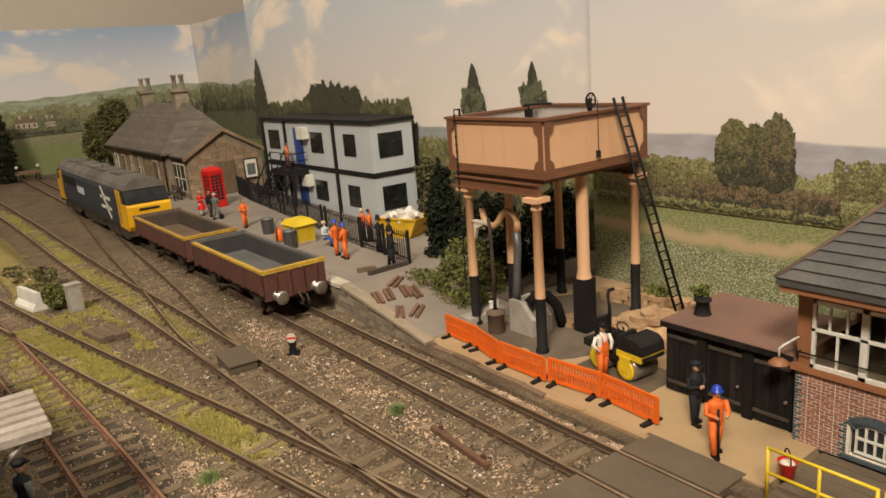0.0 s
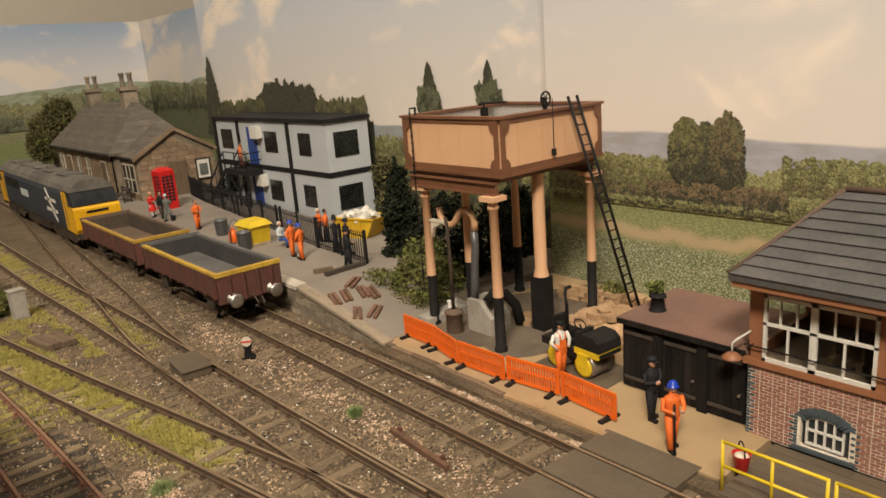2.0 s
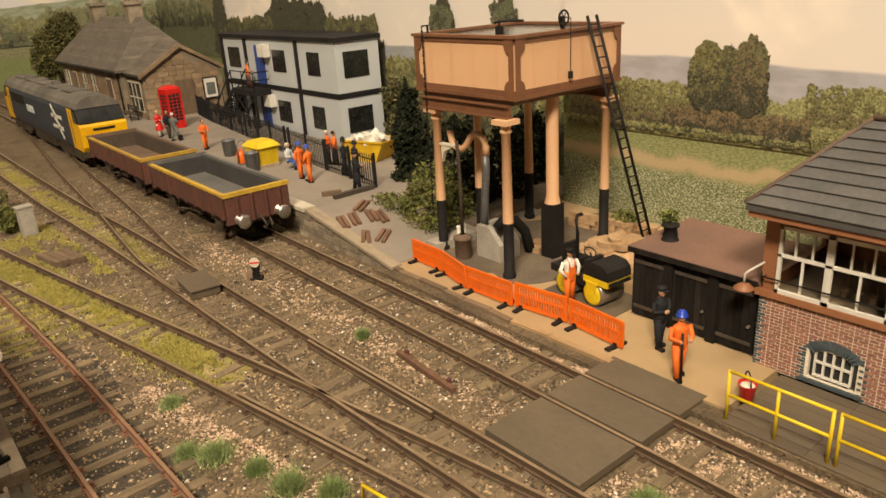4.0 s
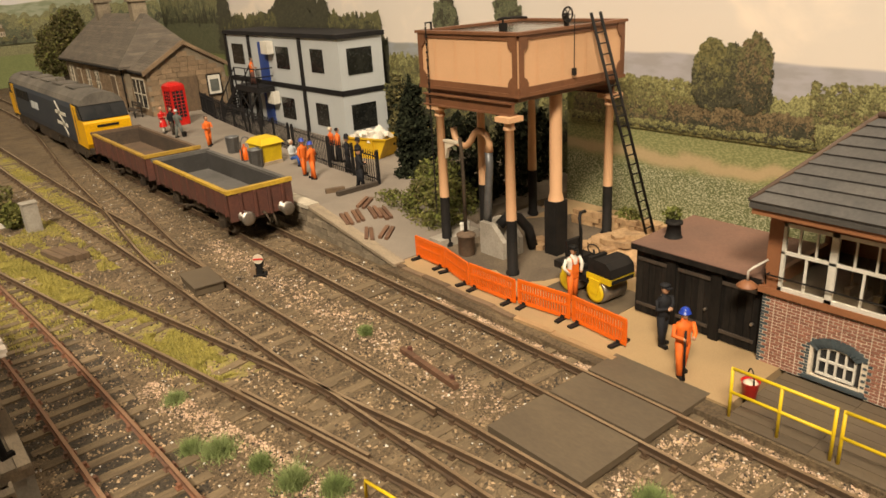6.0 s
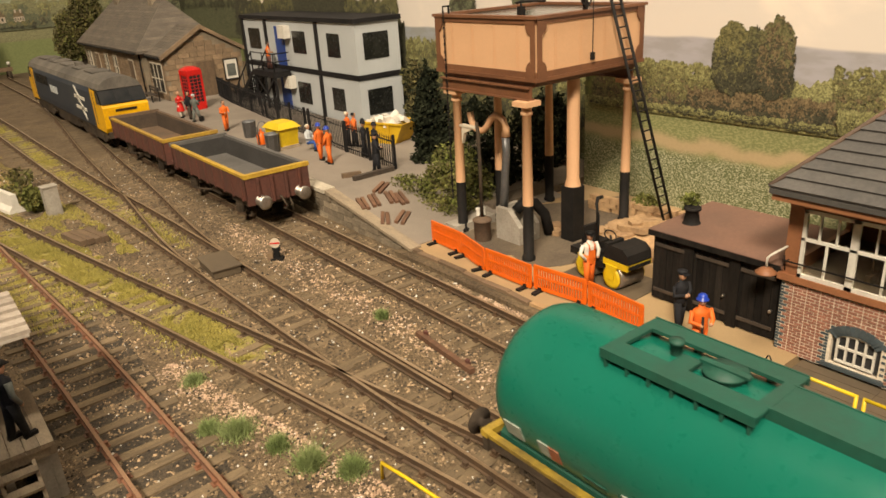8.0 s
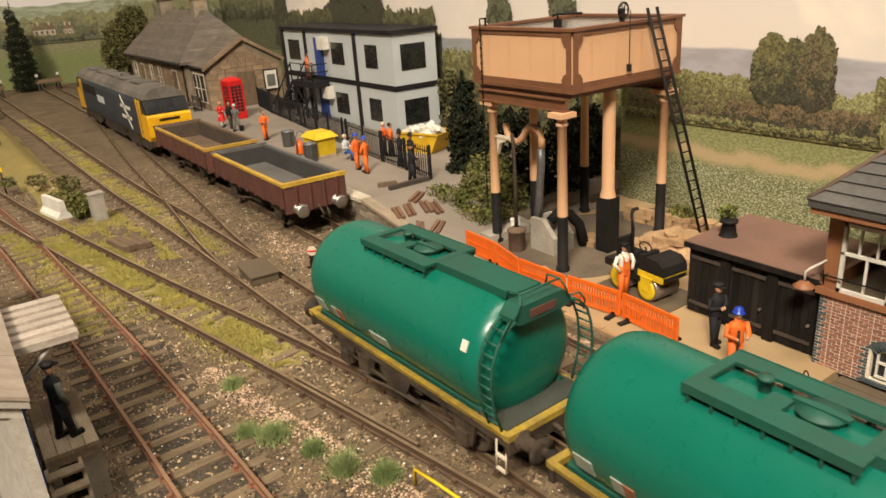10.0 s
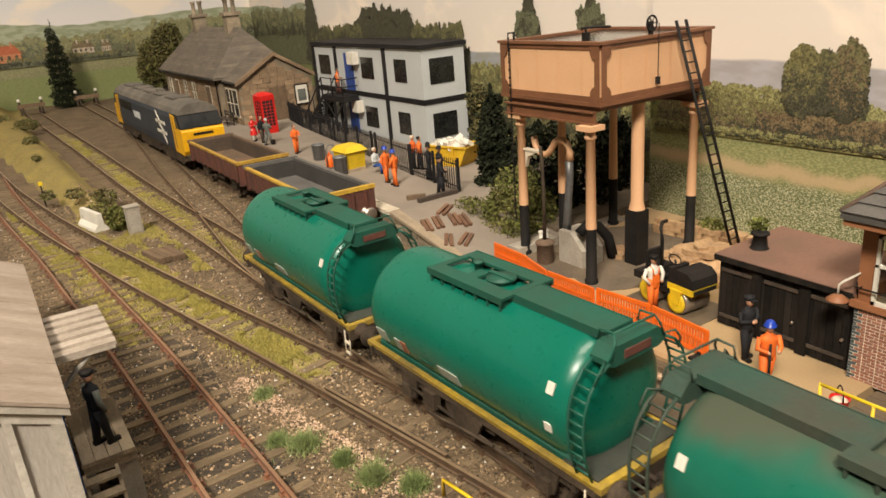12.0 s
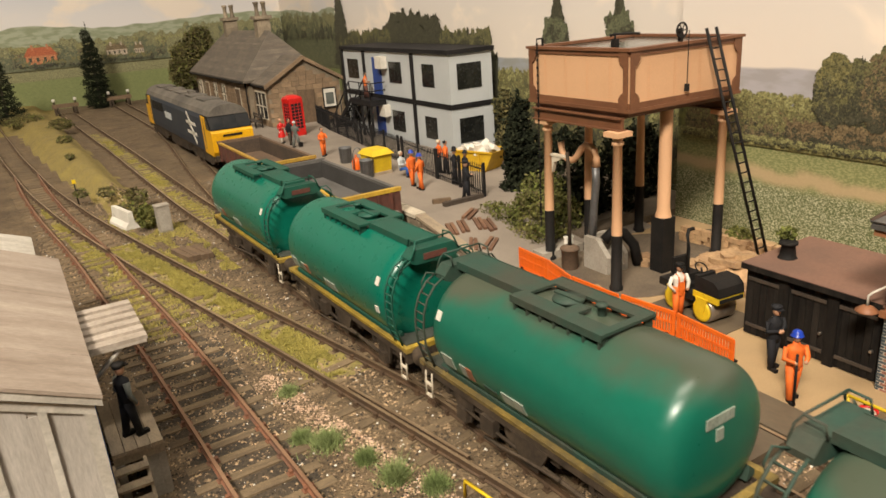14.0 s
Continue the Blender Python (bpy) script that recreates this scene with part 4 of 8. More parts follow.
    lathe(bm, [(0.08, top - 0.04), (0.08, top + 0.16), (0.11, top + 0.16), (0.11, top + 0.21), (0, top + 0.22)], pose(0.1, mid - e * 0.3, 0), 12)
    part("vent_valve", bm, iron, t)
    # box across the ladder head with hoop rails
    bm = B()
    lo, hi = sorted((e * 2.9, e * 3.26))
    prism(bm, [(-0.66, top - 0.24), (-0.66, top - 0.14), (-0.5, top + 0.04), (0.5, top + 0.04), (0.66, top - 0.14), (0.66, top - 0.24), (0.5, top - 0.3), (-0.5, top - 0.3)], "y", lo, hi)
    part("head_box", bm, iron, t, "", bevel=0.02)
    bm = B()
    for s in (-1, 1):
        tube(bm, [(s * 0.46, e * 2.88, top + 0.04), (s * 0.46, e * 2.92, top + 0.22), (s * 0.46, e * 3.2, top + 0.23), (s * 0.52, e * 3.27, top + 0.1), (s * 0.62, e * 3.28, top - 0.15)], 0.02, 6)
    tube(bm, [(-0.46, e * 3.2, top + 0.23), (0.46, e * 3.2, top + 0.23)], 0.02, 6)
    part("handrail", bm, iron, t)
    for s in (-1, 1):
        bm = B()
        tube(bm, [(s * 0.66, e * 3.2, top - 0.16), (s * 0.84, e * 3.32, top - 0.12), (s * 0.98, e * 3.32, top - 0.3), (s * 1.0, e * 3.27, top - 0.5)], 0.018, 6)
        part("grab_rail", bm, iron, t)
    # panels on the flanks and end, a touch proud of the barrel
    def panel(name, y, z, w, h, mat, lab):
        for s in (-1, 1):
            x = math.sqrt(max(0.01, r * r - (z - c) ** 2))
            tilt = math.degrees(math.atan2(z - c, x))
            bm = B()
            box(bm, -0.012, 0.012, -w / 2, w / 2, -h / 2, h / 2)
            part(name, bm, mat, t, lab, (s * (x + 0.004), y, z), (0, -s * tilt, 0))
    f = -e if not flip else e * 0.85
    panel("data_panel", f * 2.62, 1.66, 0.36, 0.3, "data_grime", "small grimy data panel")
    panel("hazard_panel", f * 1.98, 1.66, 0.2, 0.28, "data_grime", "grimy pale and orange hazard panel")
    panel("hazard_panel", f * 1.77, 1.66, 0.2, 0.28, "hazard_grime", "grimy pale and orange hazard panel")
    panel("number_bar", f * 1.05, 1.58, 0.4, 0.1, iron, "dark number bar")
    panel("data_panel", f * 0.25, 1.62, 0.62, 0.26, "data_grime", "long grimy data panel")
    panel("warning_label", e * 2.5, 2.55, 0.15, 0.2, "white", "white warning label")
    if labels > 1:
        panel("warning_label", e * 2.5, 1.88, 0.15, 0.16, "white", "white warning label")
    bm = B()
    box(bm, -0.3, 0.3, -0.012, 0.012, -0.07, 0.07)
    part("number_bar", bm, "bauxite", t, "dull red number bar", (0.0, e * 3.268, top - 0.15))
    if flip:
        for k in range(6):
            bm = B()
            box(bm, -0.045, 0.045, -0.012, 0.012, -0.085, 0.085)
            part("number_bar", bm, "data_grime", t, "pale worn number bar on the tank end", (-0.43 + 0.105 * k, -3.265, 2.62))
        bm = B()
        box(bm, -0.08, 0.08, -0.012, 0.012, -0.1, 0.1)
        part("warning_label", bm, "data_grime", t, "", (-0.18, -3.275, 2.38))
    # white shunter's steps below the ladder end
    for s in (-1, 1):
        bm = B()
        for k in (0, 1):
            rod(bm, (s * 1.03, e * (3.36 - 0.24 * k), 0.95), (s * 1.05, e * (3.36 - 0.24 * k), 0.36), 0.018, n=6)
        for z in (0.38, 0.66):
            box(bm, s * 1.04 - 0.03, s * 1.04 + 0.03, min(e * 3.36, e * 3.12), max(e * 3.36, e * 3.12), z - 0.02, z + 0.02)
        part("step", bm, "cream", t, "white-edged shunter's step")
    wheels = [wheelset(t, y) for y in (-2.1, 2.1)]
    return t, wheels


TRAIN = []
for lab, paint, flip, marks in (("clean bright green oil tank wagon with yellow solebars, leading", "tank_green", False, 1), ("bright green oil tank wagon with yellow solebars, second in the train", "tank_green", False, 2), ("grimy green oil tank wagon with its ladder end foremost", "tank_green_dirty", True, 1), ("grimy green oil tank wagon, last seen of the train", "tank_green_dirty", True, 1)):
    TRAIN.append(tank_wagon(lab, paint, flip, marks))


def open_wagon(y0, y1, inner, edge, label):
    """Low-sided ballast wagon with a yellow top edge."""
    yc, hl = (y0 + y1) / 2, (y1 - y0) / 2
    t = thing("open_wagon", (0.5, yc, 0), 0, label, "open wagon", "open wagons behind the locomotive")
    w = 1.15
    for s in (-1, 1):
        bm = B()
        box(bm, s * w - 0.06, s * w + 0.06, -hl, hl, 1.02, 1.84)
        part("side", bm, ("bauxite",), t)
        for k in range(9):
            y = -hl + 0.35 + k * (2 * hl - 0.7) / 8
            bm = B()
            box(bm, s * w + s * 0.06 - 0.03, s * w + s * 0.06 + 0.03, y - 0.05, y + 0.05, 0.98, 1.8)
            part("side_rib", bm, "bauxite", t)
        bm = B()
        box(bm, s * w - 0.08, s * w + 0.09, -hl, hl, 1.83, 1.92)
        part("top_rail", bm, edge if s < 0 else inner, t, "worn top rail", bevel=0.02)
        # Inner face takes the floor's darkened copy, shade put into its colour.
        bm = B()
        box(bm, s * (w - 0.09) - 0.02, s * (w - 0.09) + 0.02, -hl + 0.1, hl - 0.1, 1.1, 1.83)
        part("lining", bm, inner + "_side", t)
    for d in (-1, 1):
        bm = B()
        box(bm, -w - 0.06, w + 0.06, d * hl - 0.06, d * hl + 0.06, 0.85, 1.84)
        part("end", bm, "bauxite", t)
        for x in (-0.8, -0.27, 0.27, 0.8):
            bm = B()
            box(bm, x - 0.05, x + 0.05, d * (hl + 0.09) - 0.05, d * (hl + 0.09) + 0.05, 0.85, 1.8)
            part("end_rib", bm, "bauxite", t)
        bm = B()
        box(bm, -w - 0.1, w + 0.1, d * hl - 0.09, d * hl + 0.09, 1.83, 1.97)
        part("top_rail", bm, edge if d < 0 else inner, t, "worn end rail", bevel=0.02)
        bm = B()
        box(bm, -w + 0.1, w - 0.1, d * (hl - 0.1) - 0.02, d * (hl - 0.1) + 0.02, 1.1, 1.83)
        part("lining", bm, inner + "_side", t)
        buffers(t, d * (hl + 0.05), d)
    bm = B()
    box(bm, -w + 0.05, w - 0.05, -hl + 0.1, hl - 0.1, 1.02, 1.12)
    part("wagon_floor", bm, inner, t)
    bm = B()
    for s in (-1, 1):
        box(bm, s * 1.0 - 0.06, s * 1.0 + 0.06, -hl, hl, 0.82, 1.04)
        tube(bm, [(s * 1.15, -0.2, 0.75), (s * 1.2, 1.0, 0.55), (s * 1.22, 1.7, 0.5)], 0.035, 6)
    box(bm, -0.4, 0.4, -hl, hl, 0.75, 1.0)
    box(bm, -0.9, 0.9, -0.5, 0.5, 0.5, 0.85)
    part("underframe", bm, "underframe", t)
    running_gear(t, (-2.3, 2.3), 0.95)
    for y in (-2.3, 2.3):
        wheelset(t, y)
    return t


open_wagon(16.45, 23.85, "wagon_grey", "wagon_gold", "dark red open wagon, yellow top edge, bare grey floor")
open_wagon(24.85, 32.95, "wagon_rust", "wagon_edge", "dark red open wagon, yellow top edge, rusty brown floor")


def locomotive():
    """Blue diesel with a yellow cab end, standing at the platform."""
    y0, y1 = 33.95, 53.6
    t = thing("locomotive", (0.42, (y0 + y1) / 2, 0), 0, "dark blue diesel locomotive, yellow cab end, dusty grey roof", "locomotive")
    hl = (y1 - y0) / 2
    sec = [(-1.33, 1.05), (-1.36, 1.4), (-1.33, 2.9), (-1.25, 3.15)]
    body = sec + [(-x, z) for x, z in sec[::-1]]
    bm = B()
    prism(bm, body, "y", -hl + 2.0, hl - 2.0)
    part("body", bm, "loco_blue", t, bevel=0.03)
    roof = [(-1.25, 3.15), (-1.1, 3.42), (-0.75, 3.64), (-0.3, 3.74), (0.3, 3.74), (0.75, 3.64), (1.1, 3.42), (1.25, 3.15)]
    bm = B()
    prism(bm, roof, "y", -hl + 0.42, hl - 0.42)
    part("roof", bm, "loco_roof", t, "dusty grey weathered roof", bevel=0.03)
    bm = B()
    for k in range(5):
        y = -hl + 3.4 + k * 3.1
        box(bm, -0.6, 0.6, y, y + 1.8, 3.72, 3.79)
    lathe(bm, [(0.5, 3.7), (0.5, 3.86), (0, 3.87)], pose(0, 5.5, 0), 16)
    box(bm, -0.2, 0.2, -1.5, -0.9, 3.74, 3.95)
    part("roof_panel", bm, "loco_roof", t, bevel=0.015)
    for d in (-1, 1):
        # cab: nose below, raked windscreen above
        cab = B()
        pts = [(d * (hl - 2.0), 1.0), (d * (hl - 0.15), 0.95), (d * hl, 1.2), (d * hl, 2.25), (d * (hl - 0.1), 2.4), (d * (hl - 2.0), 2.4)]
        prism(cab, pts, "x", -1.34, 1.34)
        part("cab_nose", cab, "loco_yellow", t, "yellow cab nose", bevel=0.06, seg=2)
        cab = B()
        prism(cab, [(d * (hl - 0.13), 2.38), (d * (hl - 0.55), 3.12), (d * (hl - 2.0), 3.15), (d * (hl - 2.0), 2.38)], "x", -1.31, 1.31)
        part("cab_top", cab, "black_iron", t, "dark cab window band", bevel=0.04)
        for s in (-1, 1):
            cab = B()
            prism(cab, [(d * (hl - 1.08), 2.38), (d * (hl - 1.08), 3.08), (d * (hl - 2.0), 3.12), (d * (hl - 2.0), 2.38)], "x", s * 1.31 - 0.03, s * 1.31 + 0.03)
            part("cab_side", cab, "loco_yellow", t, "yellow cab side")
        for k, (xa, xb) in enumerate(((-1.3, -0.44), (-0.42, 0.42), (0.44, 1.3))):
            bm = B()
            q = [(d * (hl - 0.12), 2.44), (d * (hl - 0.09), 2.44), (d * (hl - 0.51), 3.12), (d * (hl - 0.54), 3.12)]
            prism(bm, q, "x", xa, xb)
            part("windscreen", bm, "dark_glass", t, loc=(0, d * 0.055, 0.0))
        for s in (-1, 1):
            bm = B()
            prism(bm, [(d * (hl - 0.3), 2.42), (d * (hl - 0.62), 3.02), (d * (hl - 1.0), 3.02), (d * (hl - 1.0), 2.42)], "x", s * 1.33 - 0.02, s * 1.35 + 0.02)
            part("cab_side_window", bm, "dark_glass", t)
            bm = B()
            box(bm, s * 1.345 - 0.015, s * 1.345 + 0.02, d * (hl - 1.55) - 0.02, d * (hl - 1.55) + 0.02, 1.25, 3.0)
            part("door_rail", bm, "loco_blue", t)
        bm = B()
        box(bm, -0.62, 0.62, d * (hl - 0.05), d * (hl + 0.03), 2.02, 2.14)
        part("headcode_panel", bm, "black_iron", t)
        for s in (-1, 1):
            bm = B()
            rod(bm, (s * 0.9, d * (hl - 0.05), 1.6), (s * 0.9, d * (hl + 0.04), 1.6), 0.11, n=12)
            part("lamp_lens", bm, "white", t)
        bm = B()
        box(bm, -1.3, 1.3, d * hl - 0.3, d * hl + 0.04, 0.72, 1.0)
        part("buffer_beam", bm, "underframe", t)
        buffers(t, d * (hl + 0.02), d, "underframe")
    # emblem of two arrows on the flank, plain bars
    for s in (-1, 1):
        bm = B()
        def bar(ya, za, yb, zb, w=0.095):
            dy, dz = yb - ya, zb - za
            ln = math.hypot(dy, dz)
            ny, nz = -dz / ln * w, dy / ln * w
            prism(bm, [(ya + ny, za + nz), (yb + ny, zb + nz), (yb - ny, zb - nz), (ya - ny, za - nz)], "x", s * 1.375 - 0.012, s * 1.375 + 0.012)
        c = -hl + 4.6
        bar(c - 1.15, 2.42, c + 1.15, 2.42)
        bar(c - 1.15, 1.82, c + 1.15, 1.82)
        bar(c + 0.85, 3.0, c + 0.1, 2.42)
        bar(c + 0.6, 2.42, c - 0.6, 1.82)
        bar(c - 0.1, 1.82, c - 0.85, 1.25)
        part("emblem", bm, "white", t, "plain white arrow emblem")
        bm = B()
        for k in range(5):
            box(bm, s * 1.375 - 0.012, s * 1.375 + 0.012, 0.6 + 0.42 * k, 0.9 + 0.42 * k, 2.0, 2.45)
        part("number_bar", bm, "cabin_grey", t, "pale number bars")
        for k in range(4):
            bm = B()
            y = 3.2 + 1.0 * k
            box(bm, s * 1.365 - 0.02, s * 1.365 + 0.02, y, y + 0.8, 2.3, 2.9)
            part("grille", bm, "black_iron", t)
    bm = B()
    box(bm, -1.25, 1.25, -hl + 0.5, hl - 0.5, 0.85, 1.1)
    box(bm, -1.2, 1.2, -2.6, 2.6, 0.35, 1.0)
    part("underframe", bm, "underframe", t, bevel=0.03)
    for d in (-1, 1):
        for s in (-1, 1):
            bm = B()
            prism(bm, [(d * 6.4 - 2.7, 0.55), (d * 6.4 - 2.5, 0.85), (d * 6.4 + 2.5, 0.85), (d * 6.4 + 2.7, 0.55), (d * 6.4 + 2.3, 0.35), (d * 6.4 - 2.3, 0.35)], "x", s * 1.1 - 0.1, s * 1.1 + 0.1)
            for k in (-1.9, 0, 1.9):
                box(bm, s * 1.1 - 0.14, s * 1.1 + 0.16, d * 6.4 + k - 0.2, d * 6.4 + k + 0.2, 0.3, 0.7)
            part("bogie_frame", bm, "underframe", t, bevel=0.02)
        for k in (-1.9, 0, 1.9):
            wheelset(t, d * 6.4 + k, 0.5)
    t.scale = (0.88, 1, 1)
    return t


locomotive()


# ---- water tower ----
def water_tower():
    t = thing("water_tower", (0, 0, 0), 0, "salmon and brown riveted water tank on tall iron columns", "water tower")
    x0, x1, y0, y1 = 4.12, 8.58, 7.2, 11.42
    zb, zt = 5.3, 6.82
    wall = 0.1
    for a, b, c, d in ((x0, x0 + wall, y0, y1), (x1 - wall, x1, y0, y1), (x0 + wall, x1 - wall, y0, y0 + wall), (x0 + wall, x1 - wall, y1 - wall, y1)):
        bm = B()
        box(bm, a, b, c, d, zb, zt)
        part("tank_side", bm, "tank_salmon", t, "salmon painted riveted tank side")
    bm = B()
    box(bm, x0 + wall, x1 - wall, y0 + wall, y1 - wall, zb, zb + 0.1)
    part("tank_bottom", bm, "tank_brown", t)
    bm = B()
    box(bm, x0 + wall + 0.01, x1 - wall - 0.01, y0 + wall + 0.01, y1 - wall - 0.01, zb + 0.11, zt - 0.02)
    part("water_surface", bm, "water", t, "dull dark water in the tank")
    # rim
    for a, b, c, d in ((x0 - 0.09, x0 + 0.16, y0 - 0.09, y1 + 0.09), (x1 - 0.16, x1 + 0.09, y0 - 0.09, y1 + 0.09), (x0 + 0.16, x1 - 0.16, y0 - 0.09, y0 + 0.16), (x0 + 0.16, x1 - 0.16, y1 - 0.16, y1 + 0.09)):
        bm = B()
        box(bm, a, b, c, d, zt, zt + 0.08)
        part("rim", bm, "tank_brown", t, bevel=0.015)
    # brown framing with curved brackets on each face
    def framing(p, q, out):
        """p to q along the foot of one face; out is its outward normal."""
        p, q, out = Vector(p), Vector(q), Vector(out)
        d = (q - p).normalized()
        ln = (q - p).length
        m = Matrix(((d.x, out.x, 0, p.x), (d.y, out.y, 0, p.y), (0, 0, 1, 0), (0, 0, 0, 1)))
        bm = B()
        box(bm, 0, ln, 0.0, 0.035, zb, zb + 0.16, m)
        box(bm, 0, ln, 0.0, 0.035, zt - 0.13, zt, m)
        for a in (0, 1):
            e = [(0, zb), (0, zt), (0.34, zt), (0.34, zt - 0.22), (0.27, zt - 0.34), (0.17, zt - 0.4), (0.17, zb + 0.44), (0.27, zb + 0.38), (0.34, zb + 0.27), (0.34, zb)]
            pts = [((u if a == 0 else ln - u), z) for u, z in e]
            vs = []
            for w in (0.036, 0.06):
                vs.append([bm.verts.new(m @ Vector((u, w, z))) for u, z in pts])
            k = len(pts)
            bm.faces.new(vs[0])
            bm.faces.new(vs[1])
            for i in range(k):
                bm.faces.new((vs[0][i], vs[0][(i + 1) % k], vs[1][(i + 1) % k], vs[1][i]))
        part("face_frame", bm, "tank_brown", t, "brown corner brackets and bands")
        bm = B()
        for u in np.linspace(0.72, ln - 0.72, 4):
            for k in range(17):
                z = zb + 0.24 + k * (zt - zb - 0.42) / 16
                for off in (-0.02, 0.05):
                    c = m @ Vector((u + off, 0.0, z))
                    box(bm, c.x - 0.013, c.x + 0.013, c.y - 0.013, c.y + 0.013, z - 0.013, z + 0.013)
        part("rivets", bm, "tank_salmon", t)
    framing((x0, y1, 0), (x0, y0, 0), (-1, 0, 0))
    framing((x0, y0, 0), (x1, y0, 0), (0, -1, 0))
    framing((x1, y0, 0), (x1, y1, 0), (1, 0, 0))
    framing((x1, y1, 0), (x0, y1, 0), (0, 1, 0))
    # moulded base and girders
    bm = B()
    box(bm, x0 - 0.06, x1 + 0.06, y0 - 0.06, y1 + 0.06, zb - 0.1, zb)
    box(bm, x0 + 0.1, x1 - 0.1, y0 + 0.1, y1 - 0.1, zb - 0.24, zb - 0.1)
    part("base_moulding", bm, "tank_brown", t, bevel=0.03)
    for k in range(2):
        bm = B()
        x = (4.12, 8.45)[k]
        box(bm, x - 0.14, x + 0.14, y0 + 0.2, y1 - 0.2, zb - 0.6, zb - 0.56)
        box(bm, x - 0.14, x + 0.14, y0 + 0.2, y1 - 0.2, zb - 0.28, zb - 0.24)
        box(bm, x - 0.04, x + 0.04, y0 + 0.2, y1 - 0.2, zb - 0.56, zb - 0.28)
        part("girder", bm, "tank_brown", t)
    # columns: slender round ones, black below
    for x, y in ((4.05, 7.52), (4.3, 10.85), (8.55, 7.62), (8.5, 10.95), (6.1, 10.95)):
        bm = B()
        lathe(bm, [(0.2, 0), (0.2, 0.1), (0.16, 0.14), (0.155, 1.7)], pose(x, y, 0), 16)
        part("column_foot", bm, "black_iron", t, "black painted column foot")
        bm = B()
        lathe(bm, [(0.155, 1.7), (0.125, 4.3), (0.17, 4.32), (0.17, 4.4), (0.13, 4.42), (0.15, 4.5), (0.24, 4.56)], pose(x, y, 0), 16)
        box(bm, x - 0.28, x + 0.28, y - 0.28, y + 0.28, 4.56, 4.7)
        part("column", bm, "tank_salmon", t)
    for x, y, w in ((6.2, 7.75, 0.25),):
        bm = B()
        box(bm, x - w, x + w, y - w, y + w, 0, 1.75)
        part("riser_foot", bm, "black_iron", t, bevel=0.03)
        bm = B()
        lathe(bm, [(w * 1.0, 1.75), (w * 0.78, 2.0), (w * 0.75, 5.1)], pose(x, y, 0), 20)
        part("riser_pipe", bm, "tank_salmon", t, "thick salmon riser pipe")
    # swan-neck delivery pipe and leather bag
    bm = B()
    tube(bm, [(4.9, 10.95, 3.85), (4.9, 10.88, 3.55), (4.9, 10.7, 3.36), (4.9, 10.48, 3.3), (4.9, 10.3, 3.36), (4.9, 10.12, 3.52), (4.9, 9.95, 3.76), (4.9, 9.78, 3.88), (4.9, 9.55, 3.87), (4.9, 9.36, 3.76), (4.9, 9.28, 3.56), (4.9, 9.32, 3.3)], [0.105] * 11 + [0.15], 12)
    part("swan_neck", bm, "tank_salmon", t, "curved salmon delivery pipe")
    bm = B()
    tube(bm, [(4.9, 9.32, 3.3), (4.9, 9.3, 2.8), (4.9, 9.38, 2.1), (4.92, 9.45, 1.5), (4.92, 9.5, 1.0)], [0.13, 0.12, 0.12, 0.13, 0.14], 10)
    part("hose_bag", bm, "zinc", t, "grey hanging hose")
    # level wheel with its cord and weight
    bm = B()
    cx, cy, cz = 6.1, 7.22, 7.2
    ring = [(cx + 0.2 * math.cos(a), cy, cz + 0.2 * math.sin(a)) for a in np.linspace(0, 2 * math.pi, 21)]
    tube(bm, ring, 0.028, 6)
    for k in range(3):
        a = k * math.pi / 3
        rod(bm, (cx - 0.2 * math.cos(a), cy, cz - 0.2 * math.sin(a)), (cx + 0.2 * math.cos(a), cy, cz + 0.2 * math.sin(a)), 0.016, n=5)
    box(bm, cx - 0.04, cx + 0.04, cy - 0.02, cy + 0.1, 6.88, 7.25)
    part("pulley", bm, "black_iron", t)
    bm = B()
    rod(bm, (6.25, 7.1, 7.2), (6.25, 7.1, 5.75), 0.013, n=5)
    box(bm, 6.2, 6.3, 7.05, 7.15, 5.55, 5.75)
    part("level_weight", bm, "black_iron", t)
    bm = B()
    box(bm, 4.28, 4.44, 7.9, 8.06, 6.85, 7.12)
    rod(bm, (4.36, 7.98, 7.1), (4.36, 7.98, 7.25), 0.03, n=6)
    tube(bm, [(4.28, 8.1, 7.2), (4.36, 7.98, 7.24), (4.6, 7.75, 7.24), (4.9, 7.6, 7.22)], 0.035, 6)
    part("valve_gear", bm, "black_iron", t)
    # control chain with its bracket
    bm = B()
    box(bm, 4.0, 4.25, 10.9, 10.95, 7.1, 7.14)
    box(bm, 4.2, 4.25, 10.9, 10.95, 6.86, 7.14)
    for k in range(52):
        z = 7.08 - k * 0.115
        box(bm, 3.985, 4.015, 10.91 - 0.02 * (k % 2), 10.93 + 0.02 * (k % 2), z - 0.05, z + 0.05)
    part("chain", bm, "black_iron", t)
    return t


water_tower()


def ladder_thing():
    t = thing("ladder", (0, 0, 0), 0, "tall black iron ladder leaning on the water tank", "ladder")
    a0, a1 = Vector((8.75, 6.1, 0)), Vector((6.8, 6.98, 7.2))
    b0, b1 = Vector((9.15, 6.1, 0)), Vector((7.2, 6.98, 7.2))
    for a, b in ((a0, a1), (b0, b1)):
        bm = B()
        rod(bm, a, b, 0.045, n=6)
        part("stile", bm, "black_iron", t)
    for k in range(23):
        f = (k + 0.7) / 23.5
        bm = B()
        rod(bm, a0.lerp(a1, f), b0.lerp(b1, f), 0.022, n=6)
        part("rung", bm, "black_iron", t)
    return t


ladder_thing()


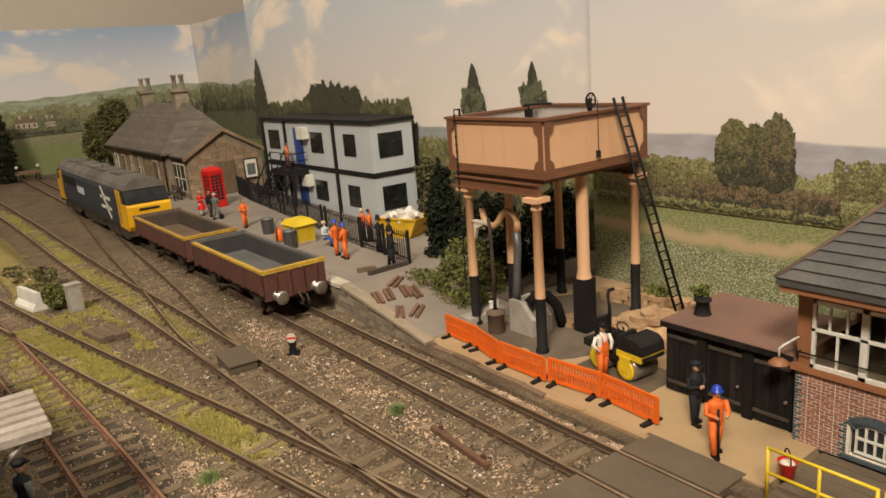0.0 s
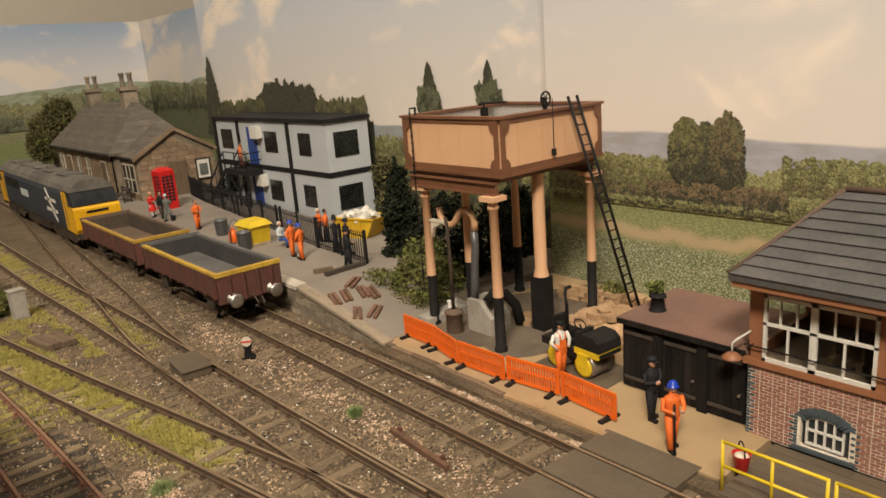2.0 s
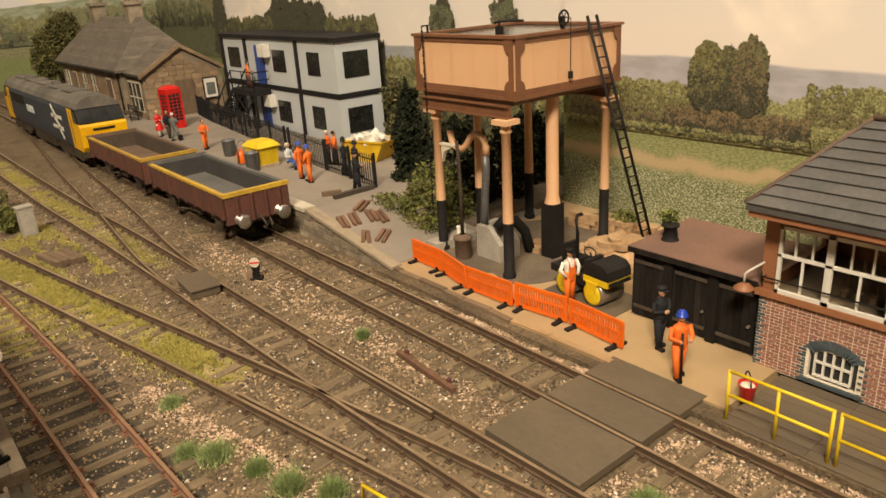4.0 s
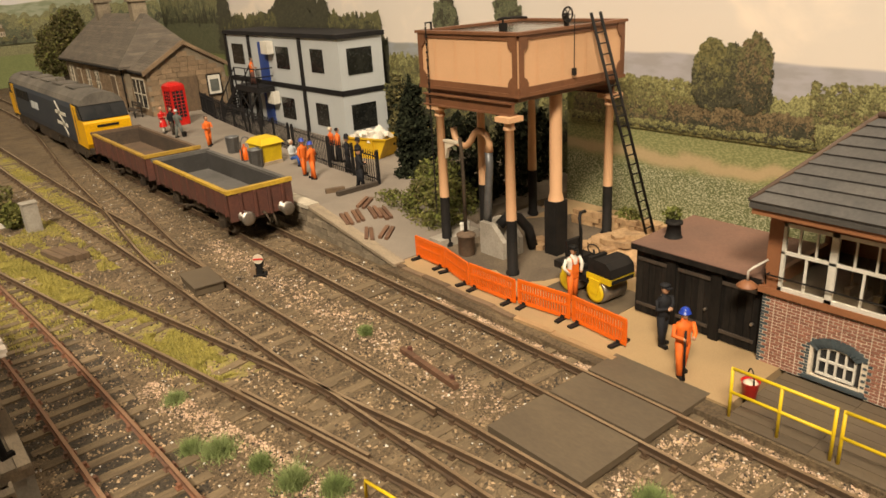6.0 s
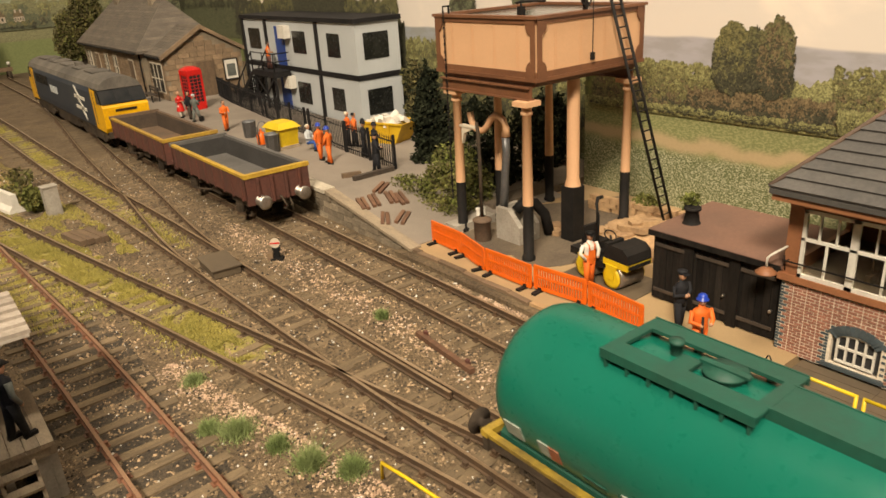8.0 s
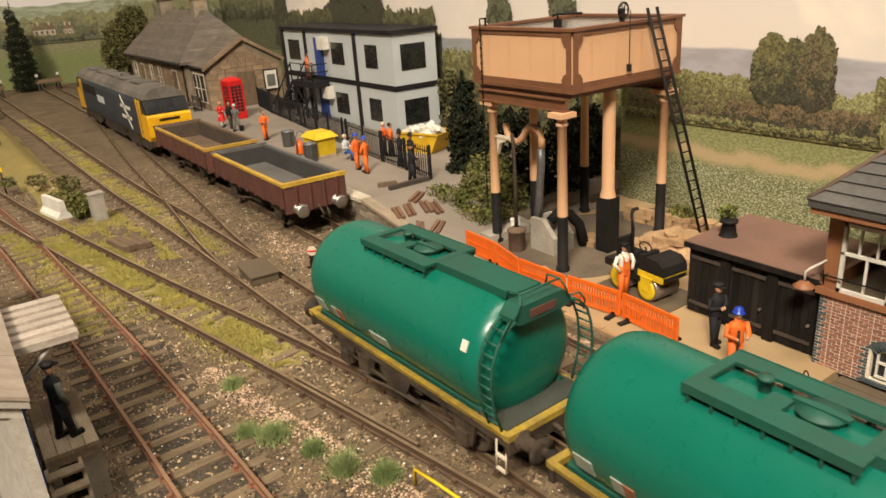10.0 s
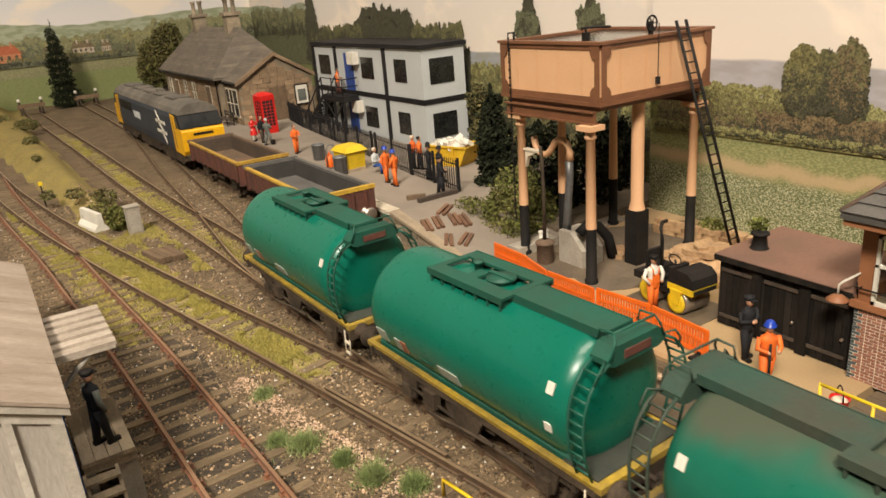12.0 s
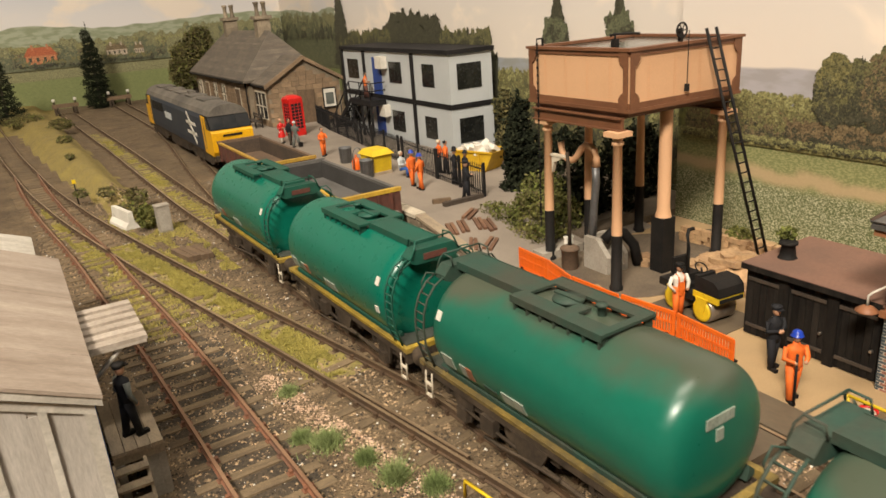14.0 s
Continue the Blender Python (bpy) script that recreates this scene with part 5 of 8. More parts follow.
# ---- site cabins ----
def site_cabin(z0, upper):
    x0, x1, y0, y1 = 9.6, 12.25, 25.2, 38.6
    t = thing("site_cabin", (0, 0, z0), 0, ("upper" if upper else "lower") + " pale grey stacked site cabin with black corner posts", "portable cabin", "stacked site cabins")
    h = 2.8
    bm = B()
    box(bm, x0, x1, y0, y1, 0.12, h - 0.1)
    part("body", bm, "cabin_grey", t)
    bm = B()
    box(bm, x0 - 0.05, x1 + 0.05, y0 - 0.05, y1 + 0.05, 0, 0.16)
    part("floor_beam", bm, "cabin_black", t)
    bm = B()
    box(bm, x0 - (0.12 if upper else 0.04), x1 + 0.12, y0 - (0.12 if upper else 0.04), y1 + 0.12, h - 0.1, h + (0.12 if upper else 0.0))
    part("roof", bm, "cabin_black", t, "black felt roof", bevel=0.02)
    for y in (29.1, 35.3, 38.55):
        bm = B()
        box(bm, x0 - 0.07, x0 + 0.02, y - 0.16, y + 0.16, 0.16, h - 0.12)
        part("corner_post", bm, "cabin_black", t)
    def window(y, w, z0w, z1w):
        bm = B()
        box(bm, x0 - 0.03, x0 + 0.05, y - w / 2, y + w / 2, z0w, z1w)
        part("window_pane", bm, "cabin_glass", t)
    for y, w in ((27.4, 1.25), (31.2, 1.5), (37.0, 1.6)):
        window(y, w, 0.95, 2.15)
    bm = B()
    box(bm, 10.05, 11.55, y0 - 0.03, y0 + 0.05, 0.9, 2.2)
    part("window_pane", bm, "cabin_glass", t)
    bm = B()
    box(bm, x0 - 0.05, x0 + 0.05, 33.0, 34.1, 0.16, 2.35)
    part("cabin_door", bm, "blue_door", t, "blue cabin door")
    bm = B()
    box(bm, x0 - 0.45, x0 - 0.04, 32.1, 32.9, 1.75, 2.45)
    for k in range(4):
        box(bm, x0 - 0.47, x0 - 0.44, 32.2, 32.8, 1.85 + 0.14 * k, 1.92 + 0.14 * k)
    part("wall_unit", bm, "white", t, "white air unit", bevel=0.03)
    return t


site_cabin(0.25, False)
site_cabin(3.06, True)


def stairs_thing():
    t = thing("staircase", (0, 0, 0.25), 0, "black steel outside staircase with landing and rails", "staircase")
    x0, x1 = 8.35, 9.4
    z = 2.78
    bm = B()
    box(bm, x0, x1, 32.3, 35.2, z - 0.14, z)
    part("landing", bm, "cabin_black", t)
    n = 13
    for k in range(n):
        y = 35.3 + k * 0.26
        bm = B()
        box(bm, x0 + 0.05, x1 - 0.05, y, y + 0.28, z - 0.2 - k * 0.2, z - 0.15 - k * 0.2)
        part("tread", bm, "cabin_black", t)
    for x in (x0, x1 - 0.06):
        bm = B()
        prism(bm, [(35.2, z - 0.02), (35.2, z - 0.3), (35.2 + n * 0.26, -0.02), (35.5 + n * 0.26, 0.1)], "x", x, x + 0.06)
        part("stringer", bm, "cabin_black", t)
        bm = B()
        tube(bm, [(x + 0.03, 35.2, z + 1.0), (x + 0.03, 35.3 + n * 0.26, 0.95)], 0.045, 6)
        for k in range(5):
            y = 35.25 + k * n * 0.26 / 4.3
            zz = z - (y - 35.2) * 0.2 / 0.26
            rod(bm, (x + 0.03, y, zz - 0.1), (x + 0.03, y, zz + 1.0), 0.035, n=6)
        part("stair_rail", bm, "cabin_black", t)
    bm = B()
    for h in (0.55, 1.0):
        tube(bm, [(x1, 32.3, z + h), (x0 + 0.03, 32.3, z + h), (x0 + 0.03, 35.2, z + h)], 0.035, 6)
    for y in (32.3, 33.75, 35.2):
        rod(bm, (x0 + 0.03, y, z), (x0 + 0.03, y, z + 1.0), 0.035, n=6)
    part("landing_rail", bm, "cabin_black", t)
    bm = B()
    box(bm, x0, x0 + 0.05, 32.3, 35.2, z - 0.34, z - 0.14)
    box(bm, x0, x1, 32.28, 32.33, z - 0.34, z - 0.14)
    part("fascia", bm, "cabin_black", t)
    for a, b in ((32.4, 35.1), (35.1, 32.4)):
        bm = B()
        rod(bm, (x0 + 0.08, a, 0.1), (x0 + 0.08, b, z - 0.2), 0.05, n=6)
        part("cross_brace", bm, "cabin_black", t)
    for y in (32.4, 33.7, 35.1):
        bm = B()
        box(bm, x0 + 0.02, x0 + 0.14, y - 0.06, y + 0.06, 0, z - 0.14)
        part("post", bm, "cabin_black", t)
    return t


stairs_thing()
bm = B()
box(bm, 6.2, 12.9, 11.45, 84.8, -0.35, 0.245)
tagged(part("ground", bm, "yard_dirt"), "dirt ground behind the platform fence", "ground", kind="structure")


# ---- station building ----
def hip_faces(bm, x0, x1, y0, y1, ze, xr, ya, yb, zr, th=0.14):
    """A hipped roof slab over a rectangle, ridge from ya to yb at xr."""
    lo = [(x0, y0, ze), (x1, y0, ze), (x1, y1, ze), (x0, y1, ze)]
    v = [bm.verts.new(p) for p in lo] + [bm.verts.new((xr, ya, zr)), bm.verts.new((xr, yb, zr))]
    w = [bm.verts.new((p[0], p[1], p[2] - th)) for p in lo]
    for q in ((0, 1, 4), (1, 2, 5, 4), (2, 3, 5), (3, 0, 4, 5)):
        bm.faces.new([v[i] for i in q])
    for i in range(4):
        bm.faces.new((v[i], w[i], w[(i + 1) % 4], v[(i + 1) % 4]))
    bm.faces.new(w)


def courses(parent, name, mat, corner, along, up, length_at, rows, depth, thick=0.03, lift=0.02):
    """Overlapping slate courses on a slope: corner, unit way along, way up the slope a row; length_at gives start and end of a row."""
    corner, along, up = Vector(corner), Vector(along), Vector(up)
    nrm = along.cross(up).normalized()
    if nrm.z < 0:
        nrm = -nrm
    for k in range(rows):
        a, b = length_at(k / rows)
        a2, b2 = length_at((k + 1) / rows)
        if b - a < 0.1:
            continue
        bm = B()
        p = [corner + up * k + along * a, corner + up * k + along * b, corner + up * (k + 1.06) + along * b2, corner + up * (k + 1.06) + along * a2]
        q = [c + nrm * h for c, h in zip(p, (lift + thick, lift + thick, lift, lift))]
        lowv = [bm.verts.new(c + nrm * 0.004) for c in p]
        hiv = [bm.verts.new(c) for c in q]
        bm.faces.new(hiv)
        bm.faces.new(lowv[::-1])
        for i in range(4):
            bm.faces.new((lowv[i], lowv[(i + 1) % 4], hiv[(i + 1) % 4], hiv[i]))
        part(name, bm, mat, parent)


def station():
    t = thing("station_building", (0, 0, 0.84), 0, "brown stone station building with slate roofs and two chimney stacks", "station")
    Z = -0.84
    # main block and lower wing
    bm = B()
    box(bm, 5.0, 10.4, 45.4, 60.8, 0, 3.86 + Z)
    part("main_wall", bm, "mortar", t)
    bm = B()
    prism(bm, [(5.35, 0), (10.65, 0), (10.65, 3.68 + Z), (8.0, 5.2 + Z), (5.35, 3.68 + Z)], "y", 42.0, 45.39)
    part("wing_wall", bm, "mortar", t)
    bm = B()
    hip_faces(bm, 4.6, 10.8, 45.0, 61.2, 3.9 + Z, 7.7, 47.0, 58.7, 7.12 + Z)
    part("main_roof", bm, "sta_slate", t)
    n = 20
    courses(t, "slate_course", "sta_slate", (4.6, 45.0, 3.9 + Z), (0, 1, 0), Vector((3.1, 0, 3.22)) / n, lambda f: (2.0 * f, 16.2 - 2.5 * f), n, 0, 0.012)
    courses(t, "slate_course", "sta_slate", (4.6, 45.0, 3.9 + Z), (1, 0, 0), Vector((0, 2.0, 3.22)) / n, lambda f: (3.1 * f, 6.2 - 3.1 * f), n, 0, 0.012)
    # wing roof: two slopes with stone verge
    for s in (-1, 1):
        bm = B()
        xo = 8.0 + s * 2.85
        prism(bm, [(xo, 3.55 + Z), (8.0, 5.22 + Z), (8.0, 5.36 + Z), (xo, 3.69 + Z)], "y", 41.85, 46.4)
        part("wing_roof", bm, "sta_slate", t)
        bm = B()
        prism(bm, [(xo + s * 0.08, 3.47 + Z), (8.0, 5.2 + Z), (8.0, 5.46 + Z), (xo + s * 0.08, 3.73 + Z)], "y", 41.72, 41.98)
        part("verge", bm, "ashlar", t)
    courses(t, "slate_course", "sta_slate", (5.15, 41.95, 3.71 + Z), (0, 1, 0), Vector((2.85, 0, 1.66)) / 12, lambda f: (0, 3.2 + 1.2 * f), 12, 0, 0.012)
    # chimneys
    for y in (48.5, 57.1):
        bm = B()
        box(bm, 7.2, 8.2, y - 0.42, y + 0.42, 6.3 + Z, 8.0 + Z)
        box(bm, 7.05, 8.35, y - 0.56, y + 0.56, 7.95 + Z, 8.2 + Z)
        part("chimney", bm, "stone", t, "stone chimney stack", bevel=0.03)
        for x in (7.42, 7.98):
            bm = B()
            lathe(bm, [(0.2, 8.2 + Z), (0.2, 8.3 + Z), (0.15, 8.4 + Z), (0.16, 9.0 + Z), (0.21, 9.04 + Z), (0.21, 9.2 + Z), (0.1, 9.2 + Z), (0.1, 8.9 + Z), (0, 8.9 + Z)], pose(x, y, 0), 12)
            part("chimney_pot", bm, "stone", t, "dark clay chimney pot")
    # openings on the platform side
    def opening(y, w, z0, z1, mat, frame_mat="cream", x=5.0):
        bm = B()
        box(bm, x - 0.07, x + 0.02, y - w / 2 - 0.1, y + w / 2 + 0.1, z0, z1 + 0.1)
        o = part("opening_frame", bm, frame_mat, t, bevel=0.02)
        bm = B()
        box(bm, x - 0.09, x - 0.05, y - w / 2, y + w / 2, z0 + 0.08, z1)
        part("pane", bm, mat, o)
        if mat == "dark_glass":
            for k in range(1, 3):
                bm = B()
                box(bm, x - 0.115, x - 0.08, y - w / 2 + k * w / 3 - 0.03, y - w / 2 + k * w / 3 + 0.03, z0 + 0.08, z1)
                part("glazing_bar", bm, frame_mat, o)
            bm = B()
            box(bm, x - 0.12, x - 0.08, y - w / 2, y + w / 2, (z0 + z1) / 2 - 0.03, (z0 + z1) / 2 + 0.03)
            part("glazing_bar", bm, frame_mat, o)
    for y, w, z0, z1, mat in ((48.0, 1.0, 0.1, 2.3, "old_timber"), (52.0, 0.9, 0.9, 2.4, "dark_glass"), (54.4, 0.9, 0.9, 2.4, "dark_glass"), (57.0, 1.0, 0.1, 2.3, "old_timber"), (59.4, 0.9, 0.9, 2.4, "dark_glass")):
        opening(y, w, z0, z1, mat)
    opening(43.7, 2.2, 0.45, 2.3, "dark_glass", "cream", 5.35)
    # door and posters on the gable
    bm = B()
    box(bm, 7.4, 8.6, 41.86, 42.02, 0, 2.25)
    part("gable_door", bm, "old_timber", t, "brown plank door")
    bm = B()
    box(bm, 9.2, 10.2, 41.82, 41.9, 0.85, 2.25)
    o = part("poster_frame", bm, "black_iron", t)
    bm = B()
    box(bm, 9.27, 10.13, 41.80, 41.83, 0.93, 2.17)
    part("poster_sheet", bm, "white", o, "faded printed poster")
    bm = B()
    box(bm, 9.4, 10.0, 41.785, 41.805, 1.1, 1.9)
    part("poster_picture", bm, "grey_suit", o)
    # gutter and downpipe
    bm = B()
    rod(bm, (4.55, 45.2, 3.78 + Z), (4.55, 61.1, 3.78 + Z), 0.07, n=6)
    rod(bm, (4.92, 45.7, 3.7 + Z), (4.92, 45.7, 0), 0.06, n=6)
    rod(bm, (5.1, 41.9, 3.6 + Z), (5.1, 45.0, 3.6 + Z), 0.07, n=6)
    part("gutter", bm, "black_iron", t)
    # stone blocks on the gable and the platform fronts
    protos = {}
    for axis in "xy":
        for w in (0.5, 0.7):
            bm = B()
            if axis == "y":
                box(bm, -w / 2, w / 2, -0.03, 0.03, -0.15, 0.15)
            else:
                box(bm, -0.03, 0.03, -w / 2, w / 2, -0.15, 0.15)
            finish(bm, 0.018)
            protos[axis, w] = to_mesh("stone_block", bm, "ashlar")
    r = random.Random(5)
    for k in range(15):
        z = 0.17 + 0.325 * k
        half = 2.65 if z < 2.68 else 2.65 * (1 - (z - 2.68) / 1.52) - 0.1
        x = 8.0 - half + (0.2 if k % 2 else 0.0)
        while x < 8.0 + half - 0.2:
            w = r.choice((0.5, 0.7))
            if x + w > 8.0 + half + 0.1:
                break
            share("stone_block", protos["y", w], t, (x + w / 2, 41.98 + r.uniform(-0.012, 0.012), z))
            x += w + 0.03
    for xw, ya, yb in ((5.33, 42.0, 45.35), (4.98, 45.45, 57.5)):
        for k in range(9):
            z = 0.17 + 0.325 * k
            y = ya + (0.25 if k % 2 else 0)
            while y < yb - 0.3:
                w = r.choice((0.5, 0.7))
                share("stone_block", protos["x", w], t, (xw + r.uniform(-0.012, 0.012), y + w / 2, z))
                y += w + 0.03
    return t


station()

# ---- signal box ----
M["box_glass"] = bpy.data.materials.new("box_glass")
M["box_glass"].use_nodes = True
_b = M["box_glass"].node_tree.nodes["Principled BSDF"]
_b.inputs["Transmission Weight"].default_value, _b.inputs["Roughness"].default_value, _b.inputs["IOR"].default_value = 1.0, 0.03, 1.1
_b.inputs["Base Color"].default_value = (0.8, 0.8, 0.76, 1)


def signal_box():
    t = thing("signal_box", (0, 0, 0), 0, "brick signal box with brown timber cabin and slate roof", "signal box")
    xf, xb, yn, ys = 4.32, 7.6, 0.1, -7.5
    zs = 1.66
    bm = B()
    # brick core with the arched opening left out of the face
    for a, b, c, d in ((ys, -2.03, -0.05, zs), (-1.07, yn, -0.05, zs), (-2.03, -1.07, -0.05, 0.1), (-2.03, -1.07, 0.92, zs)):
        box(bm, xf + 0.002, xf + 0.2, a, b, c, d)
    box(bm, xf + 0.2, xb, yn - 0.15, yn, -0.05, zs)
    box(bm, xb - 0.15, xb, ys, yn - 0.15, -0.05, zs)
    box(bm, xf + 0.2, xb - 0.15, ys, ys + 0.15, -0.05, zs)
    part("brick_core", bm, "brick_mortar", t)
    # Black sheet behind the arched opening, added to stand for the unlit inside.
    bm = B()
    box(bm, xf + 0.5, xf + 0.55, -2.6, -0.7, -0.05, zs)
    part("inner_shade", bm, "black_iron", t)
    # sill band, posts, wall plate
    bm = B()
    box(bm, xf - 0.1, xf + 0.15, ys, yn + 0.08, zs, zs + 0.14)
    part("sill_band", bm, "box_brown", t, bevel=0.03)
    bm = B()
    box(bm, xf - 0.02, xf + 0.12, -0.2, yn, zs + 0.14, 3.62)
    part("corner_post", bm, "box_brown", t)
    bm = B()
    box(bm, xf - 0.04, xf + 0.12, ys, yn, 3.3, 3.62)
    part("wall_plate", bm, "box_brown", t)
    for y in (-2.52, -4.9):
        bm = B()
        box(bm, xf - 0.02, xf + 0.12, y - 0.1, y + 0.1, zs + 0.14, 3.3)
        part("post", bm, "box_brown", t)
    # end wall to the north with its own window opening
    bm = B()
    for a, b, c, d in ((xf + 0.12, xf + 0.5, zs, 3.6), (xb - 0.5, xb, zs, 3.6), (xf + 0.5, xb - 0.5, zs, 2.0), (xf + 0.5, xb - 0.5, 3.2, 3.6)):
        box(bm, a, b, yn - 0.12, yn, c, d)
    part("end_wall", bm, "box_brown", t)
    bm = B()
    box(bm, xb - 0.12, xb, ys, yn - 0.12, zs, 3.6)
    part("back_wall", bm, "box_brown", t)
    bm = B()
    box(bm, xf + 0.15, xb - 0.15, ys, yn - 0.15, zs + 0.0, zs + 0.05)
    part("cabin_floor", bm, "board", t)
    bm = B()
    for k in range(9):
        y = -1.3 - 0.28 * k
        rod(bm, (xf + 0.9, y, zs + 0.05), (xf + 0.82, y, zs + 0.95), 0.025, n=6)
        box(bm, xf + 0.7, xf + 1.1, y - 0.06, y + 0.06, zs + 0.05, zs + 0.25)
    part("lever_frame", bm, "old_timber", t)
    # sashes
    for y1, y0 in ((-0.22, -1.24), (-1.24, -2.42), (-2.62, -3.74), (-3.74, -4.8), (-5.0, -6.1)):
        bm = B()
        for a, b, c, d in ((y0, y0 + 0.07, 1.8, 3.3), (y1 - 0.07, y1, 1.8, 3.3), (y0, y1, 1.8, 1.88), (y0, y1, 3.22, 3.3), (y0, y1, 2.62, 2.68)):
            box(bm, xf - 0.06, xf + 0.02, a, b, c, d)
        fr = part("sash", bm, "white", t, "white painted sash window")
        for k in (1, 2):
            bm = B()
            y = y0 + (y1 - y0) * k / 3
            box(bm, xf - 0.05, xf + 0.01, y - 0.018, y + 0.018, 2.68, 3.22)
            part("glazing_bar", bm, "white", fr)
        bm = B()
        y = (y0 + y1) / 2
        box(bm, xf - 0.05, xf + 0.01, y - 0.02, y + 0.02, 1.88, 2.62)
        part("glazing_bar", bm, "white", fr)
        bm = B()
        box(bm, xf - 0.02, xf - 0.012, y0 + 0.05, y1 - 0.05, 1.86, 3.24)
        g = part("pane", bm, "box_glass", fr)
        g.visible_shadow = False
    bm = B()
    rod(bm, (xf - 0.14, 0.05, 2.12), (xf - 0.14, -6.0, 2.12), 0.018, n=6)
    for y in (0.0, -1.35, -2.6, -4.0, -5.4):
        rod(bm, (xf - 0.14, y, 2.12), (xf - 0.02, y, 2.12), 0.014, n=5)
    part("window_rail", bm, "black_iron", t)
    # eaves and slates
    bm = B()
    box(bm, 3.66, 3.76, ys, 0.2, 3.56, 3.7)
    box(bm, 3.76, 8.2, 0.12, 0.2, 3.56, 3.7)
    box(bm, 3.76, xf - 0.05, ys, 0.12, 3.58, 3.64)
    part("fascia", bm, "box_brown", t)
    bm = B()
    hip_faces(bm, 3.6, 8.3, -8.0, 0.24, 3.8, 5.95, -6.4, -1.05, 5.25, 0.1)
    part("roof_slab", bm, "slate", t)
    n = 9
    courses(t, "slate_course", "slate", (3.6, 0.24, 3.82), (0, -1, 0), Vector((2.35, 0, 1.45)) / n, lambda f: (1.29 * f, 8.24 - 1.6 * f), n, 0, 0.05, 0.01)
    courses(t, "slate_course", "slate", (3.6, 0.24, 3.82), (1, 0, 0), Vector((0, -1.29, 1.45)) / n, lambda f: (2.35 * f, 4.7 - 2.35 * f), n, 0, 0.05, 0.01)
    bm = B()
    tube(bm, [(3.6, 0.24, 3.86), (4.78, -0.41, 4.59), (5.95, -1.05, 5.31)], 0.05, 6)
    tube(bm, [(5.95, -1.05, 5.31), (5.95, -6.4, 5.31)], 0.08, 6)
    part("hip_ridge", bm, "ridge_tile", t)
    # arched window
    yc, wz0, wz1 = -1.55, 0.16, 0.8
    bars = []
    for k in range(5):
        y = yc - 0.36 + 0.18 * k
        bar = B()
        box(bar, xf + 0.02, xf + 0.07, y - 0.02, y + 0.02, wz0, wz1 - (0.09 if k in (0, 4) else 0.02))
        bars.append(bar)
    for z in (wz0 + 0.02, wz0 + 0.34):
        bar = B()
        box(bar, xf + 0.015, xf + 0.075, yc - 0.38, yc + 0.38, z - 0.02, z + 0.02)
        bars.append(bar)
    bm = B()
    tube(bm, [(xf + 0.045, yc + 0.38 * math.cos(a), wz1 - 0.12 + 0.13 * math.sin(a)) for a in np.linspace(0, math.pi, 9)], 0.03, 6)
    fr = part("arch_window", bm, "white", t, "small white arched window")
    for bar in bars:
        part("glazing_bar", bar, "white", fr)
    bm = B()
    box(bm, xf + 0.08, xf + 0.09, yc - 0.46, yc + 0.46, wz0 - 0.04, wz1 + 0.1)
    part("pane", bm, "dark_glass", fr)
    bm = B()
    box(bm, xf - 0.06, xf + 0.05, yc - 0.62, yc + 0.62, 0.0, 0.08)
    part("window_sill", bm, "blue_brick", t)
    for k in range(13):
        a = math.pi * (0.5 + (k - 6) / 12 * 0.62)
        bm = B()
        m = pose(xf, yc + 0.53 * math.cos(a) * 1.02, 0.56 + 0.40 * math.sin(a), math.degrees(a) - 90, 0, 0)
        box(bm, -0.02, 0.1, -0.045, 0.045, -0.11, 0.11, m)
        part("arch_brick", bm, "blue_brick", t)
    # bricks of the face
    st, hd = B(), B()
    box(st, -0.012, 0.06, -0.083, 0.083, -0.0245, 0.0245)
    box(hd, -0.012, 0.06, -0.036, 0.036, -0.0245, 0.0245)
    finish(st), finish(hd)
    st2, hd2 = B(), B()
    box(st2, -0.012, 0.06, -0.083, 0.083, -0.0245, 0.0245)
    box(hd2, -0.012, 0.06, -0.036, 0.036, -0.0245, 0.0245)
    finish(st2), finish(hd2)
    long_r, short_r = to_mesh("brick", st, "brick"), to_mesh("brick", hd, "brick")
    long_b, short_b = to_mesh("brick", st2, "blue_brick"), to_mesh("brick", hd2, "blue_brick")
    r = random.Random(9)
    rest, blue_rest = B(), B()
    made = 0
    for k in range(24):
        z = 0.0 + 0.0705 * k
        y = yn - 0.002
        i = k
        while y > -6.5:
            w = 0.166 if i % 2 else 0.072
            c = y - w / 2
            i += 1
            y -= w + 0.022
            inside = abs(c - yc) < 0.46 + w / 2 and 0.04 < z < 0.9 - 0.25 * abs(c - yc)
            ring = abs(c - yc) < 0.66 and -0.02 < z < 1.02 - 0.5 * abs(c - yc) ** 2
            if inside:
                continue
            blue = ring or c > yn - (0.22 if k % 2 else 0.11)
            if -3.0 < c < 0.2 and made < 300 and k > 2:
                me = (long_b if w > 0.1 else short_b) if blue else (long_r if w > 0.1 else short_r)
                share("brick", me, t, (xf + r.uniform(-0.006, 0.004), c, z), (0, 0, 0))
                made += 1
            else:
                box(blue_rest if blue else rest, xf - 0.012, xf + 0.06, c - w / 2, c + w / 2, z - 0.0245, z + 0.0245)
    tagged(part("brickwork", rest, "brick_far", t), kind="stuff")
    tagged(part("brickwork", blue_rest, "blue_brick", t), kind="stuff")
    return t


signal_box()


